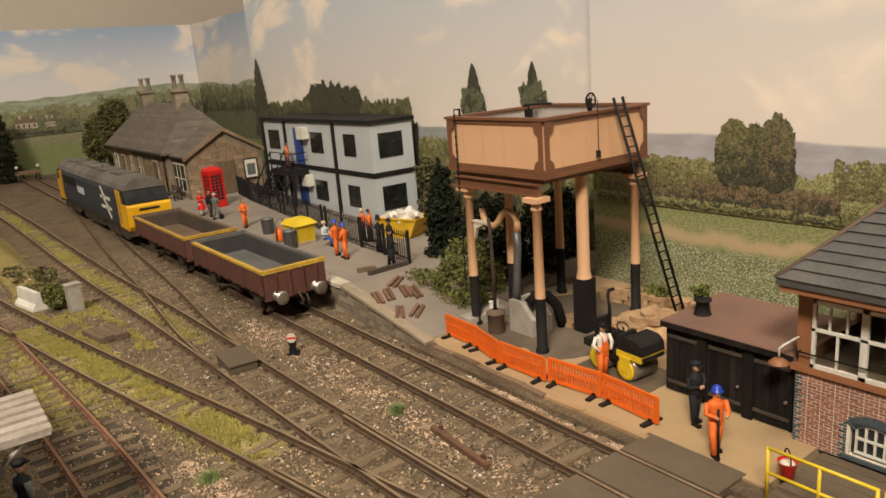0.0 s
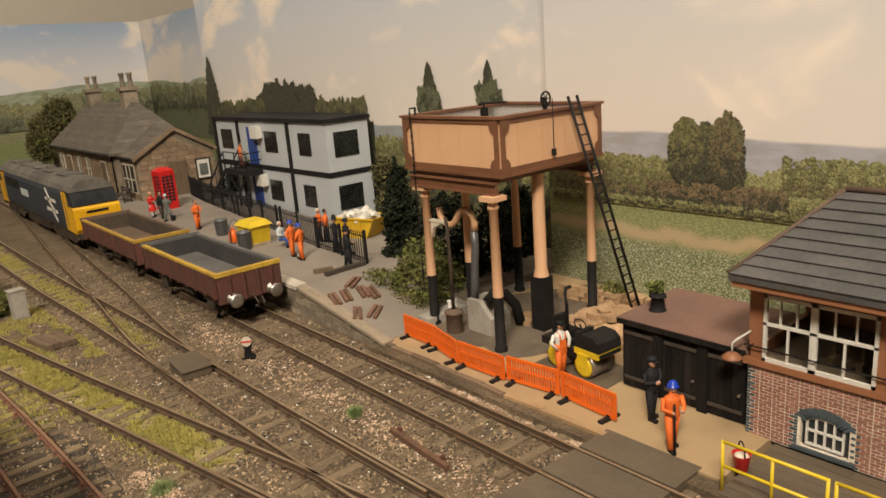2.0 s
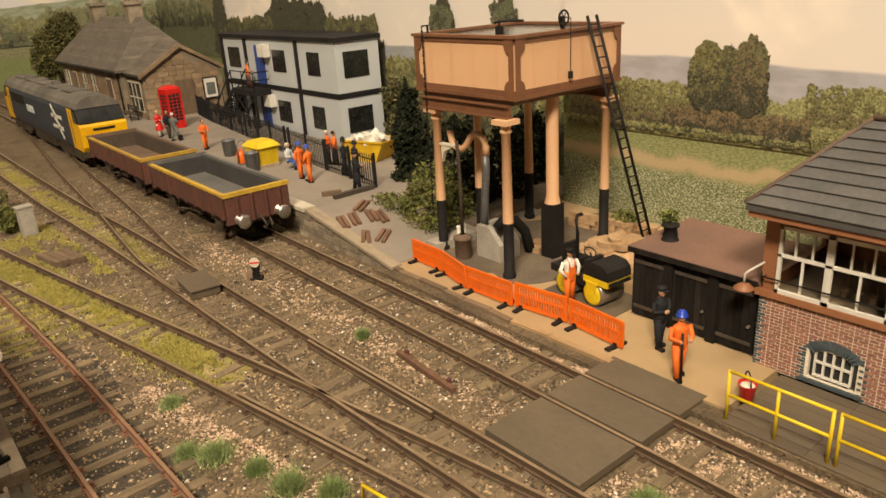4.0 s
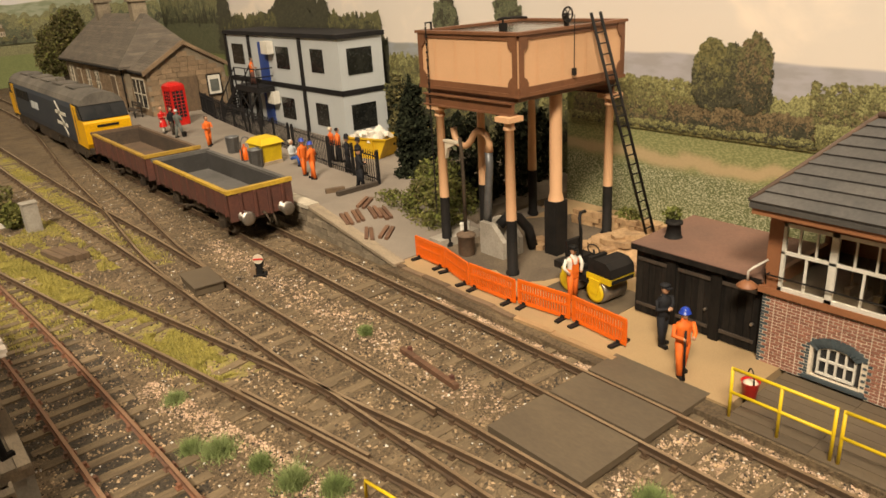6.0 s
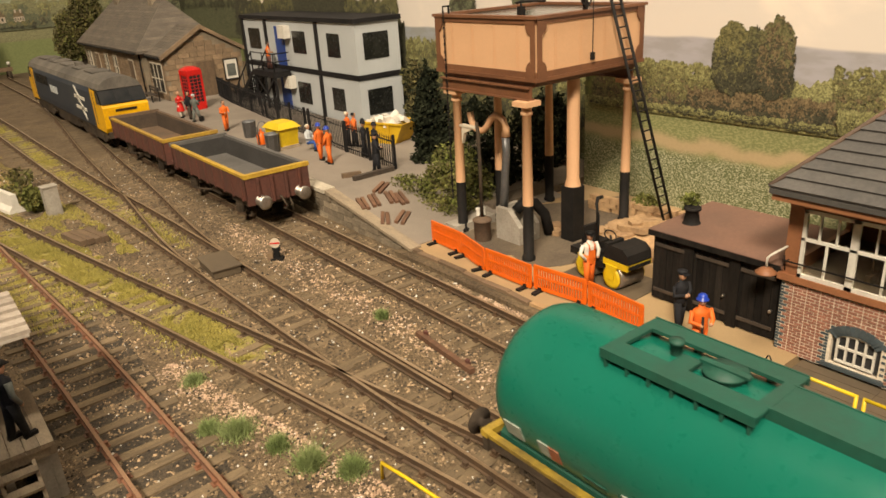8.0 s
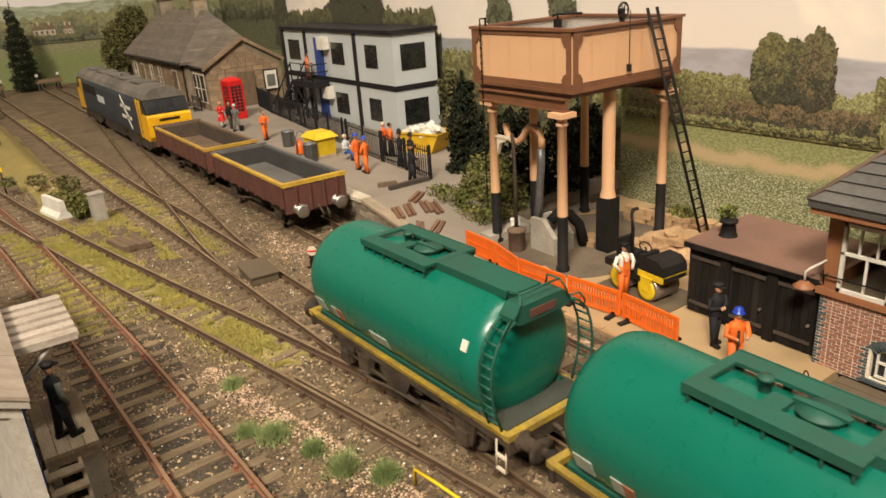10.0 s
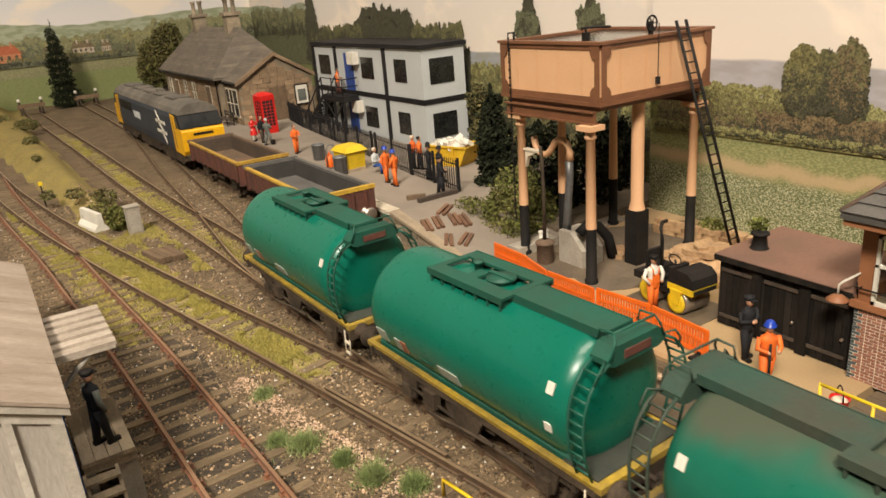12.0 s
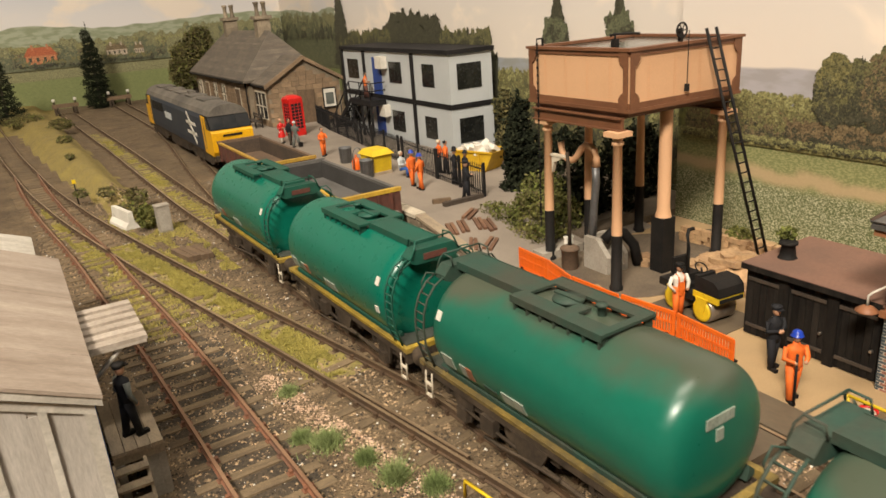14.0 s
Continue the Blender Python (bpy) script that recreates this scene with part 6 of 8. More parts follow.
def bracket_lamp():
    t = thing("wall_lamp", (4.3, 0.06, 2.4), 0, "white bracket lamp with a brown enamel shade", "lamp")
    bm = B()
    tube(bm, [(0, 0, 0), (-0.35, 0.14, -0.12), (-0.4, 0.2, -0.2), (-0.4, 0.2, -0.42)], 0.025, 6)
    part("bracket", bm, "white", t)
    bm = B()
    lathe(bm, [(0.04, -0.4), (0.12, -0.44), (0.22, -0.52), (0.22, -0.54), (0.1, -0.5), (0, -0.48)], pose(-0.4, 0.2, 0), 14)
    part("shade", bm, "box_brown", t)
    bm = B()
    tube(bm, [(-0.05, 0.02, -0.2), (0.0, 0.0, -0.55)], 0.015, 5)
    part("stay", bm, "black_iron", t)


bracket_lamp()


def walkway_thing():
    t = tagged(thing("boardwalk", (0, 0, 0)), "dark planked walkway in front of the signal box", "walkway", kind="structure")
    bm = B()
    box(bm, 1.8, 4.3, -12, -0.62, -0.3, -0.09)
    part("bearers", bm, "black_iron", t)
    proto = B()
    box(proto, -0.145, 0.145, -1.6, 0, -0.085, -0.03)
    finish(proto, 0.008)
    me = to_mesh("plank", proto, "board")
    for k in range(8):
        for j in range(6):
            share("plank", me, t, (1.95 + 0.305 * k, -0.6 - 1.61 * j - 0.0 * k, 0.004 * ((k * 3 + j) % 3)))


walkway_thing()


def yellow_rail(ya, yb, label):
    t = thing("safety_railing", (1.93, ya, -0.03), 0, label, "railing", "yellow safety railings")
    ln = yb - ya
    for h in (0.55, 1.07):
        bm = B()
        rod(bm, (0, 0, h), (0, ln, h), 0.034, n=8)
        part("rail", bm, "rail_yellow", t)
    for f in (0, 0.5, 1):
        bm = B()
        rod(bm, (0, f * ln, 0), (0, f * ln, 1.09), 0.034, n=8)
        part("post", bm, "rail_yellow", t)


yellow_rail(-0.63, -2.56, "yellow tubular safety railing by the signal box walk")
yellow_rail(-2.7, -4.6, "yellow tubular safety railing by the signal box walk")


def fire_bucket():
    t = thing("fire_bucket", (2.75, -0.6, 0.0), 0, "red fire bucket filled with pale sand", "bucket")
    bm = B()
    lathe(bm, [(0.11, 0), (0.13, 0.02), (0.18, 0.38), (0.195, 0.4), (0.17, 0.38), (0.16, 0.34)], None, 16)
    part("pail", bm, "red", t)
    bm = B()
    lathe(bm, [(0, 0.4), (0.1, 0.39), (0.17, 0.35), (0, 0.3)], None, 14)
    part("sand", bm, "cream", t)
    bm = B()
    tube(bm, [(0.18 * math.cos(a) * 0.7, 0.18 * math.cos(a) * 0.75, 0.4 + 0.26 * math.sin(a)) for a in np.linspace(0, math.pi, 12)], 0.016, 6)
    part("handle", bm, "black_iron", t)


fire_bucket()


# ---- black store sheds ----
def store_shed():
    x0, x1, y0, y1 = 4.48, 6.95, 0.16, 3.45
    t = thing("store_shed", (0, 0, 0), 0, "tarred black timber store shed with a flat brown roof", "shed")
    bm = B()
    box(bm, x0 + 0.06, x1, y0, y1, 0, 1.86)
    part("carcass", bm, "black_iron", t)
    r = random.Random(2)
    y = y1
    k = 0
    while y > y0 + 0.05:
        w = 0.17
        bm = B()
        proud = 0.02 * r.random()
        box(bm, x0 + 0.02 - proud, x0 + 0.06, max(y0, y - w), y - 0.012, 0.04, 1.8)
        part("board", bm, "shed_black", t)
        y -= w
    y = x0
    while y < x1 - 0.05:
        bm = B()
        box(bm, y, min(x1, y + 0.16), y1, y1 + 0.03, 0.04, 1.8)
        part("board", bm, "shed_black", t)
        y += 0.175
    for y in (2.45, 1.25):
        bm = B()
        box(bm, x0 - 0.06, x0 + 0.03, y - 0.12, y + 0.12, 0, 1.81)
        part("door_post", bm, "shed_black", t, bevel=0.01)
    for y in (3.0, 1.85, 0.7):
        for z in (0.28, 1.5):
            bm = B()
            box(bm, x0 - 0.035, x0 + 0.0, y - 0.42, y + 0.42, z - 0.04, z + 0.04)
            part("ledge", bm, "bark", t)
        bm = B()
        rod(bm, (x0 - 0.08, y - 0.36, 0.72), (x0, y - 0.36, 0.72), 0.035, n=8)
        part("door_knob", bm, "steel", t)
    bm = B()
    prism(bm, [(x0 - 0.16, 1.84), (x1 + 0.1, 1.88), (x1 + 0.1, 1.95), (x0 - 0.16, 1.92)], "y", y0 - 0.04, y1 + 0.1)
    part("roof", bm, "shed_roof", t, "flat dull brown felt roof", bevel=0.02)
    bm = B()
    box(bm, x0 - 0.17, x0 - 0.12, y0, y1 + 0.1, 1.76, 1.9)
    part("fascia", bm, "shed_black", t)


store_shed()


def roof_planter():
    t = thing("roof_cowl", (5.3, 3.0, 1.925), 0, "black chimney cowl with green weeds on the shed roof", "cowl")
    bm = B()
    lathe(bm, [(0.24, 0), (0.2, 0.05), (0.16, 0.34), (0.22, 0.36), (0.22, 0.42), (0.1, 0.4), (0, 0.36)], None, 10)
    part("cowl", bm, "black_iron", t)
    bm = B()
    tube(bm, [(0.12, 0, 0.3), (0.28, 0.05, 0.34), (0.3, 0.05, 0.52)], 0.04, 6)
    part("spout", bm, "black_iron", t)


roof_planter()


# ---- orange barriers ----
def barrier_panel(a, b, label):
    ax, ay = a
    bx, by = b
    ln = math.hypot(bx - ax, by - ay)
    t = thing("barrier", (ax, ay, -0.01), math.degrees(math.atan2(by - ay, bx - ax)), label, "barrier", "orange plastic barriers along the track")
    z0, z1 = 0.05, 0.74
    for za, zb in ((z1 - 0.1, z1), (z0, z0 + 0.09), (0.39, 0.44)):
        bm = B()
        box(bm, 0.0, ln, -0.025, 0.025, za, zb)
        part("rail", bm, "orange_plastic", t, bevel=0.008)
    n = int(ln / 0.085)
    for k in range(n + 1):
        x = 0.03 + k * (ln - 0.06) / n
        w = 0.045 if k in (0, n) else 0.018
        bm = B()
        box(bm, x - w, x + w, -0.02, 0.02, z0 + 0.05, z1 - 0.05)
        part("slat", bm, "orange_plastic", t)
    for f in (0.12, 0.88):
        bm = B()
        box(bm, f * ln - 0.07, f * ln + 0.07, -0.32, 0.32, 0.0, 0.06)
        box(bm, f * ln - 0.05, f * ln + 0.05, -0.06, 0.06, 0.05, 0.12)
        part("foot", bm, "black_iron", t, "black rubber foot", bevel=0.015)


for a, b in (((2.98, 10.8), (2.92, 9.33)), ((2.92, 9.28), (2.56, 7.82)), ((2.58, 7.76), (2.62, 5.98)), ((2.7, 5.94), (2.9, 4.3)), ((2.9, 4.22), (2.74, 2.45))):
    barrier_panel(a, b, "bright orange slatted plastic barrier standing beside the track")

r_ = random.Random(21)
y = 11.2
while y > 2.6:
    ln = r_.uniform(0.7, 1.25) if y > 5 else 2.3
    ln = min(ln, y - 2.3)
    bm = B()
    box(bm, -0.09, 0.09, -ln / 2, ln / 2, -0.09, 0.045)
    lab = "pale new timber plank edging the yard" if y < 5 else "weathered brown timber offcut edging the yard"
    tagged(part("edging_plank", bm, "plank" if y < 5.5 else "old_timber", None, loc=(2.1 + r_.uniform(-0.05, 0.05) + (0.06 if y > 7 else 0), y - ln / 2, -0.03), rot=(0, 0, r_.uniform(-4, 4) if y > 5 else 1), bevel=0.012), lab, "plank", "planks edging the yard")
    y -= ln + 0.03


# ---- painted figures: one plain mesh each ----
def figurine(loc, rz, label, legs="orange_suit", coat="orange_suit", sleeve=None, hat="helmet_blue", hat_kind="helmet", stride=0.1, arms="down", h=1.74, seated=False, extra=None, skirt=False):
    mats = [legs, coat, sleeve or coat, "skin", hat, "black_iron"]
    bm = B()
    k = h / 1.74
    hip = 0.84 * k if not seated else 0.42
    for s in (-1, 1):
        fy = s * stride
        if seated:
            tube(bm, [(s * 0.1, 0, hip), (s * 0.11, 0.4, hip + 0.04), (s * 0.11, 0.44, 0.08)], [0.1, 0.085, 0.07], 8, 0)
            fy = 0.44
        else:
            tube(bm, [(s * 0.09, 0, hip + 0.04), (s * 0.105, fy * 0.5, hip * 0.52), (s * 0.115, fy, 0.07)], [0.12, 0.095, 0.08], 8, 0)
        box(bm, s * 0.115 - 0.055, s * 0.115 + 0.055, fy - 0.08, fy + 0.19, 0, 0.09, None, 5)
    if skirt:
        lathe(bm, [(0.27, hip - 0.35), (0.2, hip), (0.15, hip + 0.18)], None, 12, 1)
    # torso
    rings = [(0.155, hip - 0.06), (0.18, hip + 0.1), (0.165, hip + 0.26), (0.2, hip + 0.45), (0.185, hip + 0.55), (0.09, hip + 0.61), (0.065, hip + 0.68)]
    lathe(bm, [(0, hip - 0.08)] + rings + [(0, hip + 0.69)], Matrix.Diagonal((1.1, 0.78, 1, 1)), 12, 1)
    sh = hip + 0.53
    for s in (-1, 1):
        if arms == "down":
            pts = [(s * 0.22, 0, sh), (s * 0.29, -0.02, sh - 0.28), (s * 0.27, 0.1, sh - 0.52)]
        elif arms == "forward":
            pts = [(s * 0.22, 0, sh), (s * 0.29, 0.05, sh - 0.27), (s * 0.12, 0.29, sh - 0.28)]
        elif arms == "folded":
            pts = [(s * 0.22, 0, sh), (s * 0.3, 0.03, sh - 0.25), (-s * 0.03, 0.22, sh - 0.24)]
        else:
            pts = [(s * 0.22, 0, sh), (s * 0.34, 0.0, sh - 0.24), (s * 0.22, 0.12, sh - 0.42)]
        tube(bm, pts, [0.075, 0.065, 0.05], 8, 2)
        e = Vector(pts[-1])
        lathe(bm, [(0, -0.06), (0.045, -0.03), (0.05, 0.02), (0, 0.07)], Matrix.Translation(e), 8, 3)
    hz = hip + 0.8
    lathe(bm, [(0, -0.13), (0.06, -0.12), (0.095, -0.05), (0.105, 0.03), (0.09, 0.1), (0, 0.14)], Matrix.Translation((0, 0.015, hz)) @ Matrix.Diagonal((0.92, 1.05, 1, 1)), 12, 3)
    if hat_kind == "helmet":
        lathe(bm, [(0.155, 0.03), (0.15, 0.045), (0.125, 0.06), (0.115, 0.13), (0.07, 0.175), (0, 0.19)], Matrix.Translation((0, 0.015, hz)), 12, 4)
    elif hat_kind == "tall":
        lathe(bm, [(0.15, 0.04), (0.12, 0.06), (0.115, 0.16), (0.09, 0.25), (0.02, 0.28), (0, 0.28)], Matrix.Translation((0, 0.015, hz)), 12, 4)
    elif hat_kind == "cap":
        lathe(bm, [(0.11, 0.04), (0.13, 0.1), (0.14, 0.14), (0, 0.16)], Matrix.Translation((0, 0.0, hz)), 12, 4)
        box(bm, -0.08, 0.08, 0.08, 0.2, hz + 0.05, hz + 0.07, None, 4)
    else:
        lathe(bm, [(0.108, 0.0), (0.112, 0.06), (0.09, 0.12), (0, 0.15)], Matrix.Translation((0, -0.012, hz)), 12, 4)
    if extra == "bar":
        rod(bm, (0.1, 0.33, 0.0), (0.1, 0.29, 1.35), 0.035, n=6, mi=5)
    if extra == "bib":
        lathe(bm, [(0.165, hip - 0.08), (0.19, hip + 0.1), (0.175, hip + 0.22), (0, hip + 0.22)], Matrix.Diagonal((1.1, 0.8, 1, 1)), 12, 0)
        box(bm, -0.11, 0.11, 0.11, 0.16, hip + 0.1, hip + 0.38, None, 0)
        for s in (-1, 1):
            tube(bm, [(s * 0.09, 0.15, hip + 0.36), (s * 0.1, 0.12, hip + 0.54), (s * 0.1, 0.0, hip + 0.6), (s * 0.09, -0.13, hip + 0.5), (s * 0.06, -0.15, hip + 0.2)], 0.025, 5, 0)
    if extra == "bag":
        box(bm, 0.26, 0.42, -0.12, 0.16, 0.05, 0.35, None, 5)
    bmesh.ops.scale(bm, vec=(0.87, 0.87, 0.87), verts=bm.verts)
    ob = part("figurine", bm, mats, None, "", loc, (0, 0, rz))
    return tagged(ob, label, "model figure")


P = 0.84
figurine((2.62, 0.9, -0.01), 150, "painted figure in orange overalls and blue helmet with a bar", arms="forward", extra="bar", stride=0.16, h=1.8)
figurine((3.45, 1.95, -0.01), 170, "painted figure in dark railway uniform and cap", "dark_suit", "dark_suit", None, "dark_suit", "cap", arms="folded")
figurine((3.93, 5.1, -0.01), 165, "painted figure in white shirt and orange dungarees", "orange_suit", "white", "white", "black_iron", "cap", arms="hips", stride=0.05, extra="bib")
figurine((4.76, 16.6, P), 250, "painted figure in black uniform and cap standing on the platform", "dark_suit", "dark_suit", None, "dark_suit", "cap", arms="forward")
figurine((5.75, 19.0, P), 240, "painted policeman figure in a tall dark helmet by the fence", "dark_suit", "dark_suit", None, "dark_suit", "tall", arms="down")
figurine((5.85, 18.3, P), 260, "painted figure in dark suit and bowler hat", "dark_suit", "dark_suit", None, "dark_suit", "helmet", arms="folded")
figurine((4.3, 20.2, P), 200, "painted figure in orange overalls and blue helmet on the platform", arms="down")
figurine((4.22, 19.3, P), 30, "painted figure in orange overalls seen from behind, blue helmet", arms="hips", stride=0.14)
figurine((4.78, 22.1, P), 210, "painted seated figure in blue trousers and grey coat", "blue_suit", "cabin_grey", None, "cream", "hair", seated=True, arms="forward")
figurine((6.42, 21.4, P), 220, "painted figure in orange jacket beyond the fence", "dark_suit", "orange_suit", None, "cream", "hair", arms="folded")
figurine((6.5, 20.95, P), 240, "painted figure in orange jacket and cap beyond the fence", "dark_suit", "orange_suit", None, "dark_suit", "hair", arms="down")
figurine((4.05, 29.7, P), 190, "painted figure in orange overalls with blue gloves", hat="bark", hat_kind="hair", arms="forward")
figurine((3.9, 33.5, P), 300, "painted figure in dark green coat leaning forward", "grey_suit", "grey_suit", None, "cabin_grey", "hair", arms="forward", stride=0.2, extra="bag")
figurine((3.78, 35.6, P), 200, "painted figure in a red dress and white stockings", "white", "red", "red", "skin", "hair", arms="folded", h=1.6, skirt=True)
figurine((3.95, 34.6, P), 210, "painted figure in a dark brown coat", "bark", "dark_suit", None, "bark", "hair", arms="down")
figurine((8.9, 33.9, 3.03), 250, "painted figure in orange vest leaning on the landing rail", "bauxite", "orange_suit", "skin", "bark", "hair", arms="forward")
figurine((-9.45, 6.6, 0.96), -70, "painted railwayman figure in black waistcoat and cap", "dark_suit", "dark_suit", "grey_suit", "black_iron", "cap", arms="down")


# ---- platform furniture ----
def spear_fence():
    t = thing("fence", (0, 0, 0), 0, "black iron spear-top fence behind the platform", "fence")
    path = [(5.5, 16.4), (5.72, 20.5), (6.2, 25), (7.0, 31.6), (7.65, 37.4), (8.3, 41.3)]
    bar = B()
    rod(bar, (0, 0, 0), (0, 0, 1.22), 0.02, n=5)
    rod(bar, (0, 0, 1.2), (0, 0, 1.34), 0.03, 0.0015, n=5)
    finish(bar)
    me = to_mesh("paling", bar, "cabin_black")
    count = 0
    for (xa, ya), (xb, yb) in zip(path, path[1:]):
        ln = math.hypot(xb - xa, yb - ya)
        for h in (0.2, 1.1):
            bm = B()
            rod(bm, (xa, ya, P + h), (xb, yb, P + h), 0.028, n=5)
            part("fence_rail", bm, "cabin_black", t)
        n = int(ln / 0.17)
        for k in range(n):
            share("paling", me, t, (xa + (xb - xa) * k / n, ya + (yb - ya) * k / n, P))
        for k in range(0, int(ln / 2) + 1):
            f = k * 2 / ln
            bm = B()
            box(bm, -0.045, 0.045, -0.045, 0.045, 0, 1.38)
            part("fence_post", bm, "cabin_black", t, loc=(xa + (xb - xa) * f, ya + (yb - ya) * f, P))


spear_fence()


def grit_bin():
    t = thing("grit_bin", (4.3, 23.7, P), 4, "yellow grit bin with a sloping lid on a pallet", "grit bin")
    bm = B()
    prism(bm, [(-0.5, 0.14), (0.5, 0.14), (0.62, 0.95), (-0.62, 0.95)], "x", -0.5, 0.5)
    part("body", bm, "rail_yellow", t, bevel=0.04)
    bm = B()
    v = [bm.verts.new(p) for p in ((-0.6, -0.72, 0.95), (0.6, -0.72, 0.95), (0.6, 0.72, 0.95), (-0.6, 0.72, 0.95), (-0.4, -0.45, 1.2), (0.4, -0.45, 1.2), (0.4, 0.45, 1.2), (-0.4, 0.45, 1.2))]
    for q in ((0, 1, 5, 4), (1, 2, 6, 5), (2, 3, 7, 6), (3, 0, 4, 7), (4, 5, 6, 7), (3, 2, 1, 0)):
        bm.faces.new([v[i] for i in q])
    part("lid", bm, "rail_yellow", t, bevel=0.03)
    for y in (-0.5, 0, 0.5):
        bm = B()
        box(bm, -0.5, 0.5, y - 0.08, y + 0.08, 0.0, 0.14)
        part("pallet_block", bm, "deck_timber", t)


grit_bin()
for x, y, h, lab in ((3.55, 23.2, 0.85, "galvanised dustbin beside the yellow grit bin"), (4.2, 27.1, 0.8, "galvanised dustbin standing on the platform")):
    bm = B()
    lathe(bm, [(0.26, 0), (0.29, 0.02), (0.31, h - 0.08), (0.34, h - 0.06), (0.34, h), (0.3, h), (0.27, h - 0.2), (0, h - 0.2)], None, 16)
    for k in range(10):
        a = k * 0.628
        rod(bm, (0.29 * math.cos(a), 0.29 * math.sin(a), 0.03), (0.32 * math.cos(a), 0.32 * math.sin(a), h - 0.1), 0.015, n=4)
    tagged(part("dustbin", bm, "zinc", None, "", (x, y, P)), lab, "dustbin", "dustbins on the platform")


def gas_set():
    t = thing("gas_trolley", (3.8, 24.9, P), 0, "orange gas bottle on a wire trolley", "gas bottle")
    bm = B()
    lathe(bm, [(0.2, 0.05), (0.22, 0.1), (0.22, 0.5), (0.12, 0.62), (0.05, 0.66), (0.05, 0.78), (0, 0.78)], None, 14)
    part("bottle", bm, "orange_plastic", t)
    bm = B()
    for s in (-1, 1):
        tube(bm, [(s * 0.25, -0.2, 0.0), (s * 0.25, -0.22, 0.9), (s * 0.12, -0.22, 1.12), (0, -0.22, 1.16)], 0.03, 6)
    box(bm, -0.27, 0.27, -0.25, 0.2, 0.0, 0.06)
    part("trolley", bm, "zinc", t)


gas_set()


def phone_box():
    t = thing("telephone_box", (5.4, 37.6, P), 8, "red domed telephone box with its door ajar", "telephone box")
    bm = B()
    for x in (-0.42, 0.42):
        for y in (-0.42, 0.42):
            box(bm, x - 0.06, x + 0.06, y - 0.06, y + 0.06, 0, 2.1)
    box(bm, -0.48, 0.48, -0.48, 0.48, 0, 0.12)
    part("frame", bm, "red", t)
    bm = B()
    box(bm, -0.48, 0.48, -0.48, 0.48, 2.08, 2.35)
    part("head", bm, "red", t, bevel=0.03)
    bm = B()
    lathe(bm, [(0.66, 0), (0.58, 0.1), (0.3, 0.2), (0, 0.23)], pose(0, 0, 2.35, 0, 0, 45), 4)
    part("dome", bm, "red", t)
    for s, rot in ((-1, 0), (1, 0), (-1, 90), (1, 90)):
        bm = B()
        box(bm, s * 0.43 - 0.015, s * 0.43 + 0.015, -0.38, 0.38, 0.1, 2.08)
        o = part("glazed_side", bm, "dark_glass", t, rot=(0, 0, rot))
        bm = B()
        for k in range(9):
            z = 0.45 + 0.2 * k
            box(bm, s * 0.45 - 0.01, s * 0.45 + 0.015, -0.38, 0.38, z - 0.015, z + 0.015)
        box(bm, s * 0.45 - 0.012, s * 0.45 + 0.018, -0.38, 0.38, 0.1, 0.42)
        for y in (-0.13, 0.13):
            box(bm, s * 0.45 - 0.012, s * 0.45 + 0.012, y - 0.015, y + 0.015, 0.42, 2.08)
        part("glazing_bars", bm, "red", o)


phone_box()


def bench():
    t = thing("bench", (4.8, 43.6, P), 0, "dark timber platform bench against the station wall", "bench")
    for k in range(3):
        bm = B()
        box(bm, -0.45 + 0.16 * k, -0.32 + 0.16 * k, -1.0, 1.0, 0.42, 0.47)
        part("seat_slat", bm, "bark", t)
    for k in range(2):
        bm = B()
        box(bm, 0.05, 0.09, -1.0, 1.0, 0.6 + 0.18 * k, 0.72 + 0.18 * k)
        part("back_slat", bm, "bark", t)
    for y in (-0.85, 0.85):
        for x in (-0.42, 0.05):
            bm = B()
            box(bm, x - 0.03, x + 0.03, y - 0.04, y + 0.04, 0, 0.92 if x > 0 else 0.43)
            part("leg", bm, "black_iron", t)


bench()

# loose timbers on the ramp
LOOSE = [(2.48, 14.26, -107), (2.66, 14.25, -108), (2.96, 14.28, -110), (3.14, 14.27, -109), (3.62, 14.2, -109), (3.8, 14.14, -109), (3.88, 13.9, -106), (4.07, 13.91, -107), (3.83, 15.13, 33), (3.94, 14.96, 35), (3.07, 12.74, 37), (3.18, 12.56, 39), (2.5, 12.95, -125), (2.62, 12.82, -122)]
for i, (x, y, a) in enumerate(LOOSE):
    z = 0.02 + (y - 10.9) / 5.0 * 0.82
    bm = B()
    box(bm, -0.45, 0.45, -0.065, 0.065, 0, 0.11)
    tilt = math.degrees(math.atan(0.164))
    tagged(part("short_sleeper", bm, "ramp_timber", None, "", (x, y, z - 0.01), (tilt * math.cos(radians(a)), -tilt * math.sin(radians(a)), a), bevel=0.01), "short brown timber block lying on the platform ramp", "timber", "timber blocks on the ramp")
for a, b, lab in (((3.5, 16.3), (5.35, 16.35), "long dark timber beam across the platform end"), ((3.4, 17.0), (4.1, 16.75), "brown timber beam lying on the platform")):
    bm = B()
    ln = math.hypot(b[0] - a[0], b[1] - a[1])
    box(bm, 0, ln, -0.1, 0.1, 0, 0.17)
    tagged(part("timber_beam", bm, "bark" if ln > 1.5 else "old_timber", None, "", (a[0], a[1], P), (0, 0, math.degrees(math.atan2(b[1] - a[1], b[0] - a[0]))), bevel=0.015), lab, "timber", "timber beams")


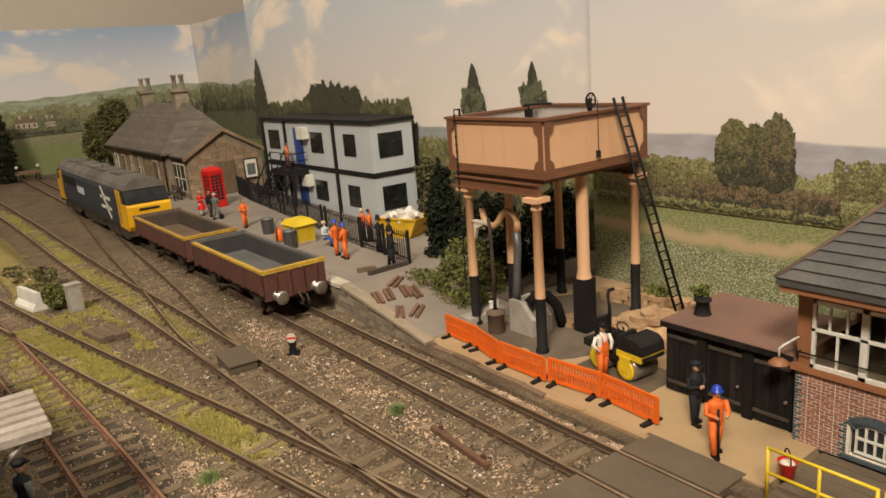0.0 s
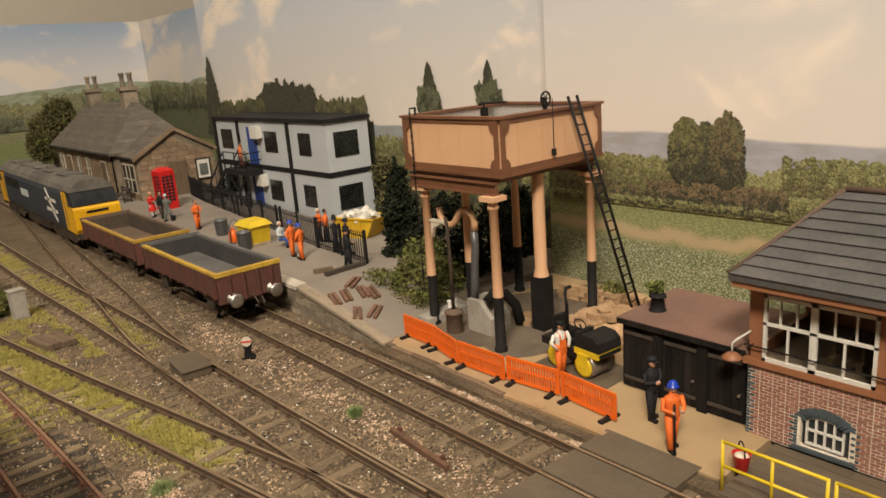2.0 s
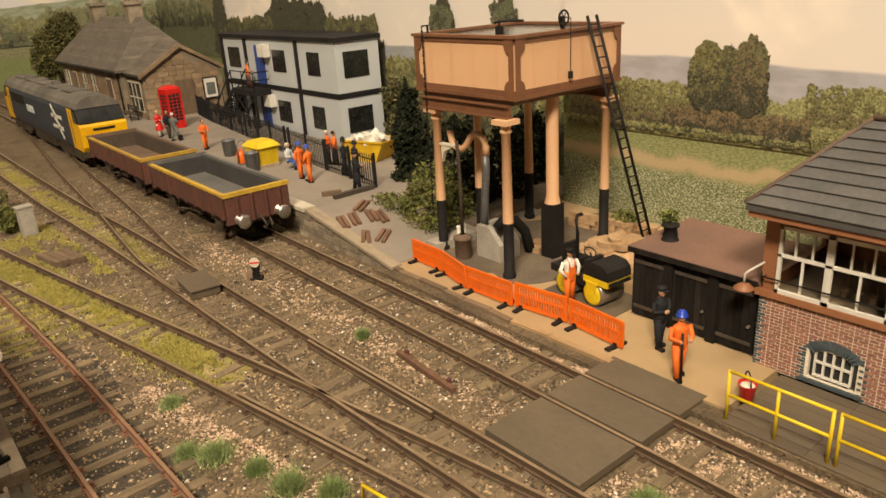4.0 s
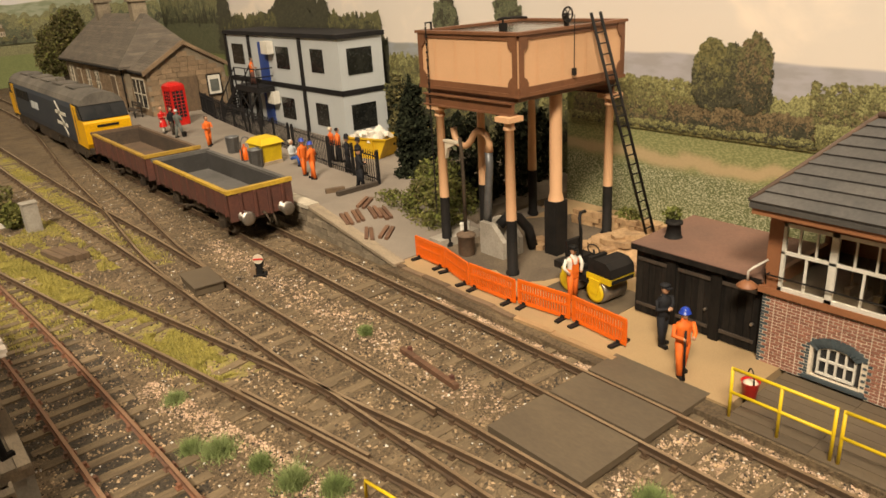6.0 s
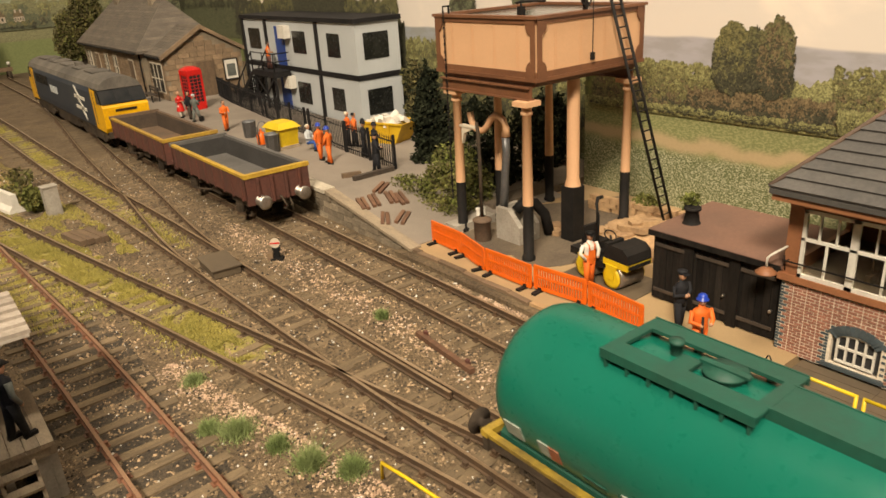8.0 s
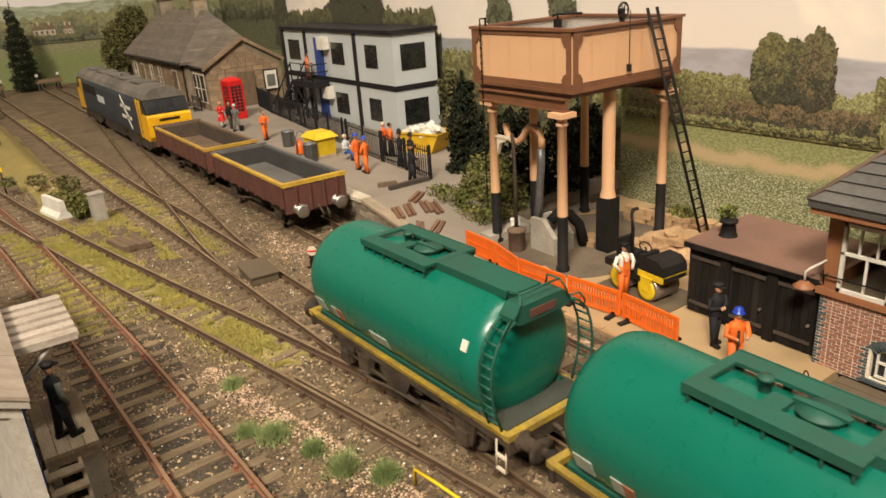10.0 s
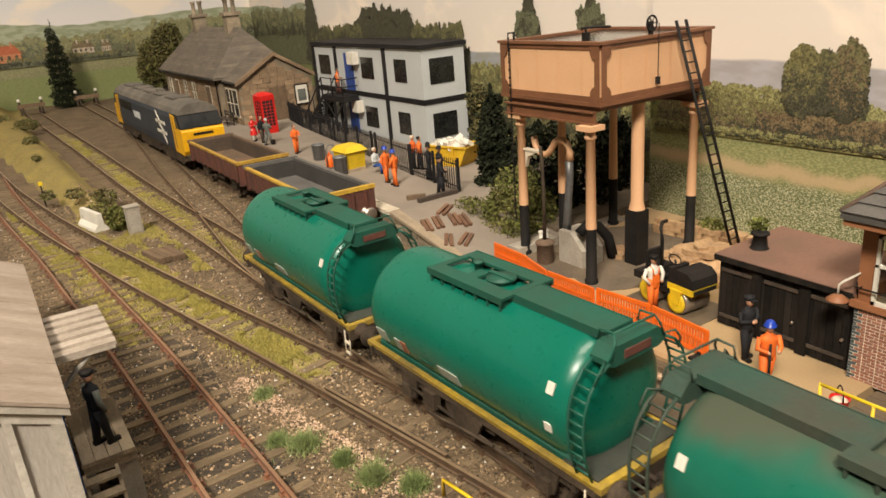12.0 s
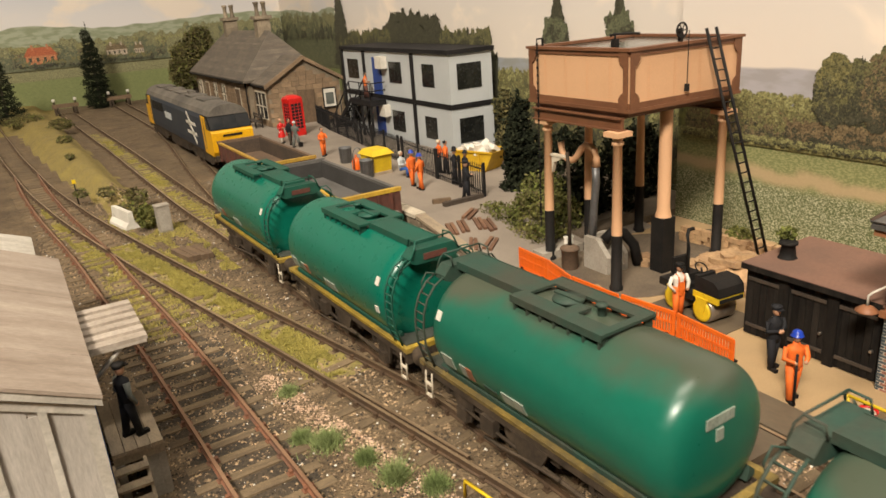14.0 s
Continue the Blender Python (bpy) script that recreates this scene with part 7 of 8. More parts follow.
def skip():
    t = thing("skip", (8.25, 20.7, P), 20, "yellow builder's skip heaped with white rubble", "skip")
    bm = B()
    outer = [(-1.5, 1.2), (-0.9, 0.0), (0.9, 0.0), (1.5, 1.2)]
    prism(bm, outer, "x", -0.85, -0.79)
    prism(bm, outer, "x", 0.79, 0.85)
    prism(bm, [(-1.5, 1.2), (-0.9, 0.0), (-0.84, 0.0), (-1.42, 1.2)], "x", -0.79, 0.79)
    prism(bm, [(1.5, 1.2), (0.9, 0.0), (0.84, 0.0), (1.42, 1.2)], "x", -0.79, 0.79)
    box(bm, -0.79, 0.79, -0.9, 0.9, 0.0, 0.06)
    part("hopper", bm, "yellow", t)
    bm = B()
    for s in (-1, 1):
        box(bm, s * 0.9 - 0.06, s * 0.9 + 0.06, -1.55, 1.55, 1.15, 1.25)
        for y in (-0.5, 0.5):
            box(bm, s * 0.89 - 0.05, s * 0.89 + 0.05, y - 0.08, y + 0.08, 0.3, 1.15)
    part("skip_rim", bm, "yellow", t)
    g = np.random.default_rng(4)
    for k in range(26):
        x, y = g.uniform(-0.7, 0.7), g.uniform(-1.2, 1.2)
        bm = B()
        box(bm, -0.3, 0.3, -0.2, 0.2, -0.16, 0.16)
        part("rubble", bm, "white", t, "", (x, y, 1.0 + 0.4 * (1 - abs(y) / 1.4) * g.random()), g.uniform(0, 360, 3), bevel=0.03)
    t.scale = (0.76, 0.76, 0.76)


skip()


# ---- foliage ----
def leaf_cloud(name, label, blobs, n, size, mats, category, trunk=None, seed=1, kind=""):
    """Many small leaf facets gathered in blobs (centre, radii); a trunk where one is given."""
    t = thing(name, (0, 0, 0), 0, label, category, kind=kind)
    g = np.random.default_rng(seed)
    verts, faces, idx = [], [], []
    vols = np.array([r[0] * r[1] * r[2] for _, r in blobs]) ** 0.67
    vols = vols / vols.sum()
    for (c, r), share_ in zip(blobs, vols):
        for k in range(max(20, int(n * share_))):
            d = g.normal(0, 1, 3)
            d /= np.linalg.norm(d)
            rad = g.uniform(0.35, 1.0) ** 0.5
            lump = 1 + 0.28 * noise.noise(Vector((d[0] * 2.3 + c[0], d[1] * 2.3 + c[1], d[2] * 2.3 + c[2])))
            p = np.array(c) + d * np.array(r) * rad * lump
            u = g.normal(0, 1, 3)
            u /= np.linalg.norm(u)
            v = np.cross(u, g.normal(0, 1, 3))
            v /= np.linalg.norm(v) + 1e-6
            s = size * g.uniform(0.6, 1.5)
            o = len(verts)
            verts += [tuple(p + s * u), tuple(p + s * 0.6 * v), tuple(p - s * u), tuple(p - s * 0.6 * v)]
            faces.append((o, o + 1, o + 2, o + 3))
            idx.append(0 if g.random() < 0.7 or len(mats) == 1 else 1)
    raw("crown", verts, faces, mats, t, idx)
    if trunk:
        x, y, z0, z1, r0 = trunk
        bm = B()
        tube(bm, [(x, y, z0), (x + 0.05, y, (z0 + z1) / 2), (x, y + 0.05, z1)], [r0, r0 * 0.7, r0 * 0.25], 8)
        for k in range(6):
            a = k * 1.1
            zz = z0 + (z1 - z0) * (0.35 + 0.1 * k)
            rod(bm, (x, y, zz), (x + 0.6 * r0 * 5 * math.cos(a), y + 0.6 * r0 * 5 * math.sin(a), zz + 0.4), r0 * 0.3, r0 * 0.1, n=5)
        part("trunk", bm, "bark", t)
    return t


def conifer(name, label, x, y, z0, z1, w, n, mats, seed):
    blobs = []
    g = random.Random(seed)
    k = 11
    for i in range(k):
        f = i / (k - 1)
        r = w * (1 - f) ** 0.5 * g.uniform(0.82, 1.08) + 0.06
        blobs.append(((x + g.uniform(-0.1, 0.1), y + g.uniform(-0.1, 0.1), z0 + (z1 - z0) * (0.06 + 0.9 * f)), (r, r, (z1 - z0) / k * 0.8)))
    return leaf_cloud(name, label, blobs, int(n * 2.2), 0.075, mats, "tree", (x, y, z0 - 0.1, z0 + (z1 - z0) * 0.8, 0.16), seed)


conifer("conifer", "dark dense conifer standing beside the water tower", 7.55, 16.6, 0.25, 4.75, 0.95, 4200, ("leaf_dark",), 31)
leaf_cloud("bush", "mid-green scrubby bushes beside the platform ramp", [((4.95, 14.6, 0.4), (0.7, 1.3, 0.65)), ((5.5, 13.3, 0.7), (0.9, 1.1, 0.95)), ((6.5, 13.9, 0.9), (1.0, 1.2, 1.2)), ((4.75, 12.9, 0.2), (0.5, 0.9, 0.4)), ((5.2, 12.2, 0.3), (0.8, 0.6, 0.5)), ((6.2, 12.6, 0.7), (0.9, 0.7, 0.9))], 11000, 0.062, ("leaf", "leaf_olive"), "bush", None, 32)
leaf_cloud("bush", "dark ivy thicket behind the water tower", [((8.0, 14.2, 1.5), (1.3, 1.2, 2.1)), ((9.5, 13.0, 1.4), (1.2, 1.0, 1.9)), ((7.6, 12.9, 1.0), (1.0, 0.7, 1.3)), ((11.6, 13.9, 1.6), (0.8, 1.1, 1.8))], 8000, 0.1, ("leaf_dark",), "bush", None, 33)
leaf_cloud("bush", "olive bushes behind the stacked cabins", [((12.0, 23.2, 1.2), (0.8, 1.2, 1.3)), ((11.6, 21.2, 0.9), (0.9, 1.0, 1.0)), ((12.3, 24.2, 2.6), (0.5, 0.9, 1.2))], 2600, 0.1, ("leaf_olive", "leaf_dark"), "bush", None, 34)
leaf_cloud("tree", "broad dark green tree beside the station", [((7.2, 72, 4.0), (2.0, 2.0, 2.4)), ((8.2, 71.5, 5.6), (1.6, 1.6, 2.0)), ((6.3, 72.3, 3.2), (1.4, 1.5, 1.7))], 15000, 0.11, ("leaf_olive", "leaf"), "tree", (7.2, 72, -0.3, 4.5, 0.35), 35)
conifer("conifer", "tall dark conifer beyond the buffer stops", -1.2, 80.5, -0.2, 8.5, 1.55, 6500, ("leaf_dark",), 36)
conifer("conifer", "tall dark conifer at the end of the layout", -10.2, 76, -0.2, 6.8, 1.7, 3600, ("leaf_dark",), 37)
leaf_cloud("bush", "small rounded dark green bush by the grey cabinet", [((-5.95, 25.9, 0.35), (0.42, 0.42, 0.55))], 1100, 0.06, ("leaf",), "bush", None, 38)
leaf_cloud("bush", "low scrub on the end of the grassy bank", [((-6.4, 28.4, 0.25), (0.7, 0.8, 0.3)), ((-5.7, 30.2, 0.45), (0.6, 1.4, 0.28)), ((-6.8, 31.5, 0.62), (0.5, 0.8, 0.2)), ((-7.9, 33, 0.45), (0.4, 0.7, 0.2)), ((-7.0, 52, 0.7), (0.6, 0.8, 0.3)), ((-7.4, 44, 0.7), (0.3, 0.5, 0.2)), ((-6.5, 62, 0.7), (1.0, 1.6, 0.5)), ((-9.0, 70, 0.5), (1.8, 2.5, 0.6))], 4200, 0.08, ("leaf_olive", "leaf"), "bush", None, 39)
leaf_cloud("bush", "green weeds growing over the garden wall", [((9.6, 5.6, 0.45), (0.25, 0.6, 0.25)), ((9.3, 7.3, 0.5), (0.3, 0.5, 0.3)), ((5.55, 3.2, 2.42), (0.22, 0.22, 0.2)), ((9.9, 3.9, 0.4), (0.2, 0.5, 0.2))], 1500, 0.06, ("leaf",), "bush", None, 40)

# ---- yard things ----
def garden_wall():
    t = tagged(thing("wall_garden", (0, 0, 0)), "low pale stone wall at the foot of the backscene", "wall", kind="structure")
    r = random.Random(12)
    pts = [(8.9, 9.2), (9.1, 7.2), (9.45, 5.2), (9.9, 3.2), (10.2, 1.0), (10.4, -3)]
    protos = []
    for w in (0.3, 0.42):
        bm = B()
        box(bm, -0.13, 0.13, -w / 2, w / 2, -0.085, 0.085)
        finish(bm, 0.025)
        protos.append((w, to_mesh("stone", bm, "rubble")))
    for k in range(3):
        d = 0.0
        for (xa, ya), (xb, yb) in zip(pts, pts[1:]):
            ln = math.hypot(xb - xa, yb - ya)
            d = r.uniform(0, 0.2)
            while d < ln:
                w, me = protos[r.randrange(2)]
                f = d / ln
                share("stone", me, t, (xa + (xb - xa) * f + r.uniform(-0.03, 0.03), ya + (yb - ya) * f, 0.07 + 0.175 * k), (r.uniform(-4, 4), r.uniform(-4, 4), r.uniform(-8, 8)))
                d += w + 0.015


garden_wall()


def rock_heap():
    t = thing("stone_heap", (0, 0, 0), 0, "heap of flat tan stone slabs beside the roller", "stone heap")
    g = random.Random(17)
    for k in range(46):
        f = g.random()
        a = g.uniform(0, 6.28)
        d = g.random() ** 0.6
        x, y = 7.35 + 1.25 * d * math.cos(a), 5.95 + 1.5 * d * math.sin(a)
        z = 0.08 + (1 - d) * 0.75 * g.uniform(0.5, 1)
        n = g.randint(6, 8)
        rr = g.uniform(0.3, 0.55)
        poly = [(rr * g.uniform(0.7, 1.1) * math.cos(i / n * 6.283), rr * g.uniform(0.6, 1.0) * math.sin(i / n * 6.283)) for i in range(n)]
        bm = B()
        prism(bm, poly, "z", -0.09, 0.07)
        part("slab", bm, "rubble", t, loc=(x, y, z), rot=(g.uniform(-12, 12), g.uniform(-12, 12), g.uniform(0, 360)), bevel=0.035)
    bm = B()
    lathe(bm, [(1.5, -0.02), (1.2, 0.25), (0.7, 0.55), (0.3, 0.68), (0, 0.7)], pose(7.35, 5.95, 0) @ Matrix.Diagonal((0.85, 1.0, 0.8, 1)), 14)
    part("heap_core", bm, "rubble", t)
    for x, y in ((6.1, 8.4), (6.5, 8.75), (7.0, 8.6), (6.3, 7.9)):
        bm = B()
        prism(bm, [(0.28 * g.uniform(0.7, 1.1) * math.cos(i), 0.22 * g.uniform(0.7, 1.1) * math.sin(i)) for i in range(6)], "z", 0, 0.16)
        part("slab", bm, "rubble", t, loc=(x, y, 0), rot=(0, 0, g.uniform(0, 360)), bevel=0.03)


rock_heap()


def road_roller():
    t = thing("road_roller", (4.6, 4.96, 0.005), -5, "small yellow and black double-drum road roller", "road roller")
    for y in (-0.52, 0.52):
        bm = B()
        lathe(bm, [(0, -0.42), (0.3, -0.42), (0.34, -0.4), (0.34, 0.4), (0.3, 0.42), (0, 0.42)], pose(0, y, 0.34, 0, 90, 0), 24)
        part("drum", bm, "steel", t, "steel drum")
        for s in (-1, 1):
            bm = B()
            prism(bm, [(y - 0.1, 0.3), (y + 0.1, 0.3), (y + 0.2, 0.7), (y - 0.2, 0.7)], "x", s * 0.47 - 0.03, s * 0.47 + 0.03)
            lathe(bm, [(0, 0), (0.3, 0.0), (0.3, 0.03), (0.22, 0.045), (0.1, 0.03), (0, 0.06)], pose(s * 0.44, y, 0.34, 0, 90 * s, 0), 18)
            part("drum_yoke", bm, "rail_yellow", t, "yellow drum yoke")
    bm = B()
    box(bm, -0.46, 0.46, -1.04, -0.2, 0.66, 0.82)
    part("front_frame", bm, "rail_yellow", t, bevel=0.03)
    bm = B()
    prism(bm, [(-1.06, 0.84), (-1.02, 1.08), (-0.85, 1.22), (-0.45, 1.24), (-0.25, 1.1), (-0.22, 0.84)], "x", -0.44, 0.44)
    part("hood", bm, "black_iron", t, "black engine hood", bevel=0.05, seg=2)
    bm = B()
    box(bm, -0.46, 0.46, 0.15, 1.05, 0.6, 0.8)
    box(bm, -0.44, 0.44, -0.2, 0.2, 0.5, 0.68)
    part("rear_frame", bm, "black_iron", t, bevel=0.03)
    bm = B()
    box(bm, -0.28, 0.28, 0.3, 0.75, 0.8, 1.02)
    box(bm, -0.28, 0.28, 0.7, 0.8, 0.95, 1.4)
    part("operator_seat", bm, "black_iron", t, bevel=0.04)
    bm = B()
    tube(bm, [(-0.36, 0.12, 0.75), (-0.36, 0.12, 1.9), (-0.34, 0.2, 2.2), (-0.2, 0.3, 2.3), (0.0, 0.34, 2.28)], 0.05, 8)
    part("roll_bar", bm, "black_iron", t)
    bm = B()
    ring = [(0.17 * math.cos(a), 0.0 + 0.14 * math.sin(a), 1.28 + 0.1 * math.sin(a)) for a in np.linspace(0, 6.283, 15)]
    tube(bm, ring, 0.02, 5)
    rod(bm, (0, -0.15, 0.8), (0, 0, 1.28), 0.03, n=6)
    box(bm, -0.3, 0.3, -0.22, -0.08, 0.85, 1.18)
    part("steering", bm, "black_iron", t)
    bm = B()
    box(bm, -0.4, 0.4, -1.075, -1.045, 0.69, 0.79)
    part("front_plate", bm, "black_iron", t)


road_roller()


def steel_plate():
    bm = B()
    box(bm, -0.7, 0.9, -1.3, 1.2, 0, 0.02)
    tagged(part("ground_plate", bm, "board", None, "", (4.5, 4.95, -0.008)), "dark flat plate under the road roller", "plate")


steel_plate()


def water_crane_base():
    t = thing("drain_block", (0, 0, 0), 0, "grey concrete drain block with sloping wing wall", "concrete block")
    bm = B()
    prism(bm, [(9.55, 0), (9.55, 1.05), (9.0, 1.05), (8.5, 0.55), (8.5, 0)], "x", 4.62, 4.8)
    part("wing", bm, "concrete", t, bevel=0.02)
    bm = B()
    prism(bm, [(9.55, 0), (9.55, 1.05), (9.0, 1.05), (8.5, 0.55), (8.5, 0)], "x", 5.35, 5.5)
    box(bm, 4.8, 5.35, 9.4, 9.55, 0, 1.05)
    box(bm, 4.8, 5.35, 8.5, 9.4, 0, 0.2)
    part("trough", bm, "concrete", t, bevel=0.02)
    bm = B()
    tube(bm, [(5.05, 9.1, 0.9), (5.3, 9.0, 1.15), (5.6, 8.8, 1.1), (5.85, 8.6, 0.7), (5.95, 8.5, 0.05)], 0.17, 10)
    part("drain_pipe", bm, "black_iron", t, "black bent drain pipe")


water_crane_base()


def stove():
    t = thing("brazier", (4.2, 9.75, 0), 0, "rusty iron frost stove with a tall flue", "stove")
    bm = B()
    lathe(bm, [(0.24, 0), (0.27, 0.05), (0.27, 0.62), (0.31, 0.64), (0.31, 0.7), (0.16, 0.78), (0.1, 0.8)], None, 16)
    part("drum", bm, "wagon_rust", t)
    bm = B()
    tube(bm, [(0, 0, 0.75), (0, 0, 2.6), (0.06, 0.1, 3.4), (0.1, 0.2, 3.75)], 0.06, 8)
    part("flue", bm, "underframe", t)


stove()


def hose_post():
    t = thing("lamp_bracket", (4.3, 10.62, 0), 0, "cream timber bracket with pulley on the tower column", "bracket")
    bm = B()
    prism(bm, [(0.0, 3.0), (0.0, 3.55), (-0.5, 3.55), (-0.42, 3.48), (-0.12, 3.35)], "x", -0.06, 0.06)
    box(bm, -0.09, 0.09, -0.65, 0.05, 3.55, 3.61)
    part("bracket_arm", bm, "cream", t)


hose_post()
bm = B()
box(bm, 3.9, 5.6, 10.7, 11.3, -0.02, 0.28)
tagged(part("concrete_plinth", bm, "concrete", None, bevel=0.02), "pale concrete plinth behind the tower column", "plinth")
for x, y in ((4.55, 10.35), (4.75, 10.3)):
    bm = B()
    rod(bm, (0, 0, 0), (0, 0, 0.8), 0.06, n=8)
    lathe(bm, [(0.08, 0.78), (0.08, 0.84), (0, 0.86)], None, 8)
    tagged(part("standpipe", bm, "white", None, "", (x, y, 0)), "short white standpipe by the stove", "pipe", "white standpipes")

# ---- lineside ----
def dwarf_signal():
    t = thing("ground_signal", (-1.12, 13.7, -0.24), -35, "white ground disc signal with a red bar", "signal")
    bm = B()
    box(bm, -0.2, 0.2, -0.14, 0.14, 0, 0.1)
    box(bm, -0.09, 0.09, -0.07, 0.07, 0.1, 0.4)
    part("base", bm, "black_iron", t)
    bm = B()
    rod(bm, (0, -0.1, 0.62), (0, -0.06, 0.62), 0.16, n=22)
    part("disc", bm, "cream", t)
    bm = B()
    box(bm, -0.15, 0.15, -0.115, -0.1, 0.595, 0.645)
    part("red_bar", bm, "red", t)
    bm = B()
    box(bm, -0.12, 0.12, -0.05, 0.12, 0.36, 0.68)
    part("lamp_case", bm, "black_iron", t, bevel=0.02)
    bm = B()
    box(bm, -0.3, -0.12, -0.1, 0.14, 0.02, 0.28)
    part("weight_box", bm, "old_timber", t)


dwarf_signal()


def lineside_box():
    t = thing("point_motor_cover", (-2.82, 14.25, -0.17), -4, "dark timber point motor cover between the rails", "cover")
    bm = B()
    box(bm, -0.42, 0.42, -0.75, 0.75, 0.0, 0.24)
    part("cover", bm, "board", t, bevel=0.02)
    bm = B()
    box(bm, -0.47, 0.47, -0.8, 0.8, 0.24, 0.28)
    part("lid", bm, "board", t, bevel=0.01)


lineside_box()


def rail_offcut():
    t = thing("rail_offcut", (-1.0, 5.25, -0.2), -4.5, "dark spare beam with red chair blocks beside the line", "beam")
    bm = B()
    box(bm, -0.065, 0.065, -1.15, 1.15, 0, 0.13)
    part("beam", bm, "ramp_timber", t, bevel=0.015)
    for y in (-0.85, 0.9):
        bm = B()
        box(bm, 0.04, 0.13, y - 0.05, y + 0.05, 0.0, 0.2)
        part("chair_block", bm, "bauxite", t)


rail_offcut()


def grey_cabinet():
    t = thing("relay_cabinet", (-5.42, 25.0, -0.25), 4, "pale grey lineside relay cabinet", "cabinet")
    bm = B()
    box(bm, -0.27, 0.27, -0.22, 0.22, 0.0, 1.2)
    part("case", bm, "concrete", t, bevel=0.02)
    bm = B()
    box(bm, -0.3, 0.3, -0.25, 0.25, 1.2, 1.25)
    part("cap", bm, "concrete", t, bevel=0.015)
    bm = B()
    box(bm, -0.22, 0.22, -0.235, -0.22, 0.12, 1.12)
    part("door", bm, "concrete", t)


grey_cabinet()


def road_barrier():
    t = thing("concrete_barrier", (-6.75, 27.4, -0.2), 12, "white concrete road barrier block", "barrier")
    bm = B()
    prism(bm, [(-0.32, 0), (0.32, 0), (0.3, 0.12), (0.14, 0.3), (0.1, 0.78), (-0.1, 0.78), (-0.14, 0.3), (-0.3, 0.12)], "y", -1.0, 1.0)
    part("block", bm, "white", t, bevel=0.03)


road_barrier()
for k in range(4):
    bm = B()
    box(bm, -0.11, 0.11, -0.8, 0.8, 0, 0.2)
    tagged(part("spare_sleeper", bm, "old_timber", None, "", (-5.65 + 0.24 * k, 20.75 - 0.05 * k, -0.2 + 0.02 * (k % 2)), (0, 0, 12), bevel=0.015), "spare brown timber sleeper stacked beside the line", "sleeper", "spare sleepers")


def stop_block(x, y, lab):
    t = thing("buffer_stop", (x, y, -0.15), 0, lab, "buffer stop", "buffer stops")
    bm = B()
    box(bm, -1.25, 1.25, -0.15, 0.15, 0.7, 1.1)
    part("beam", bm, "old_timber", t)
    for s in (-1, 1):
        bm = B()
        tube(bm, [(s * 0.75, -0.9, 0.1), (s * 0.75, 0.1, 0.9), (s * 0.75, 0.9, 0.1)], 0.09, 6)
        box(bm, s * 1.0 - 0.1, s * 1.0 + 0.1, -0.1, 0.1, 0.0, 1.35)
        part("stay", bm, "underframe", t)
        bm = B()
        lathe(bm, [(0.1, 0), (0.16, 0.02), (0.16, 0.24), (0.1, 0.3), (0, 0.3)], pose(s * 1.0, 0, 1.35), 10)
        part("lamp", bm, "white", t)


stop_block(-4.85, 77.6, "timber buffer stop with white lamps on the running line")
stop_block(0.63, 79.5, "timber buffer stop with white lamps on the platform track")


def marker_post():
    t = thing("marker_post", (-8.05, 33.6, -0.2), 0, "thin black marker post with a yellow head", "post")
    bm = B()
    rod(bm, (0, 0, 0), (0, 0, 1.1), 0.035, n=6)
    part("stem", bm, "black_iron", t)
    bm = B()
    box(bm, -0.09, 0.09, -0.05, 0.05, 1.08, 1.28)
    part("head", bm, "rail_yellow", t)


marker_post()


def near_yellow_rail():
    t = thing("stop_rail", (0, 0, 0), 0, "low yellow painted rail beside the near line", "rail")
    bm = B()
    tube(bm, [(-4.54, 2.58, -0.22), (-4.53, 2.56, 0.14), (-4.42, 2.0, 0.1), (-4.3, 1.2, 0.06), (-4.2, 0.3, 0.04)], 0.035, 6)
    rod(bm, (-4.3, 1.2, -0.25), (-4.3, 1.2, 0.07), 0.03, n=6)
    part("tube", bm, "rail_yellow", t)


near_yellow_rail()


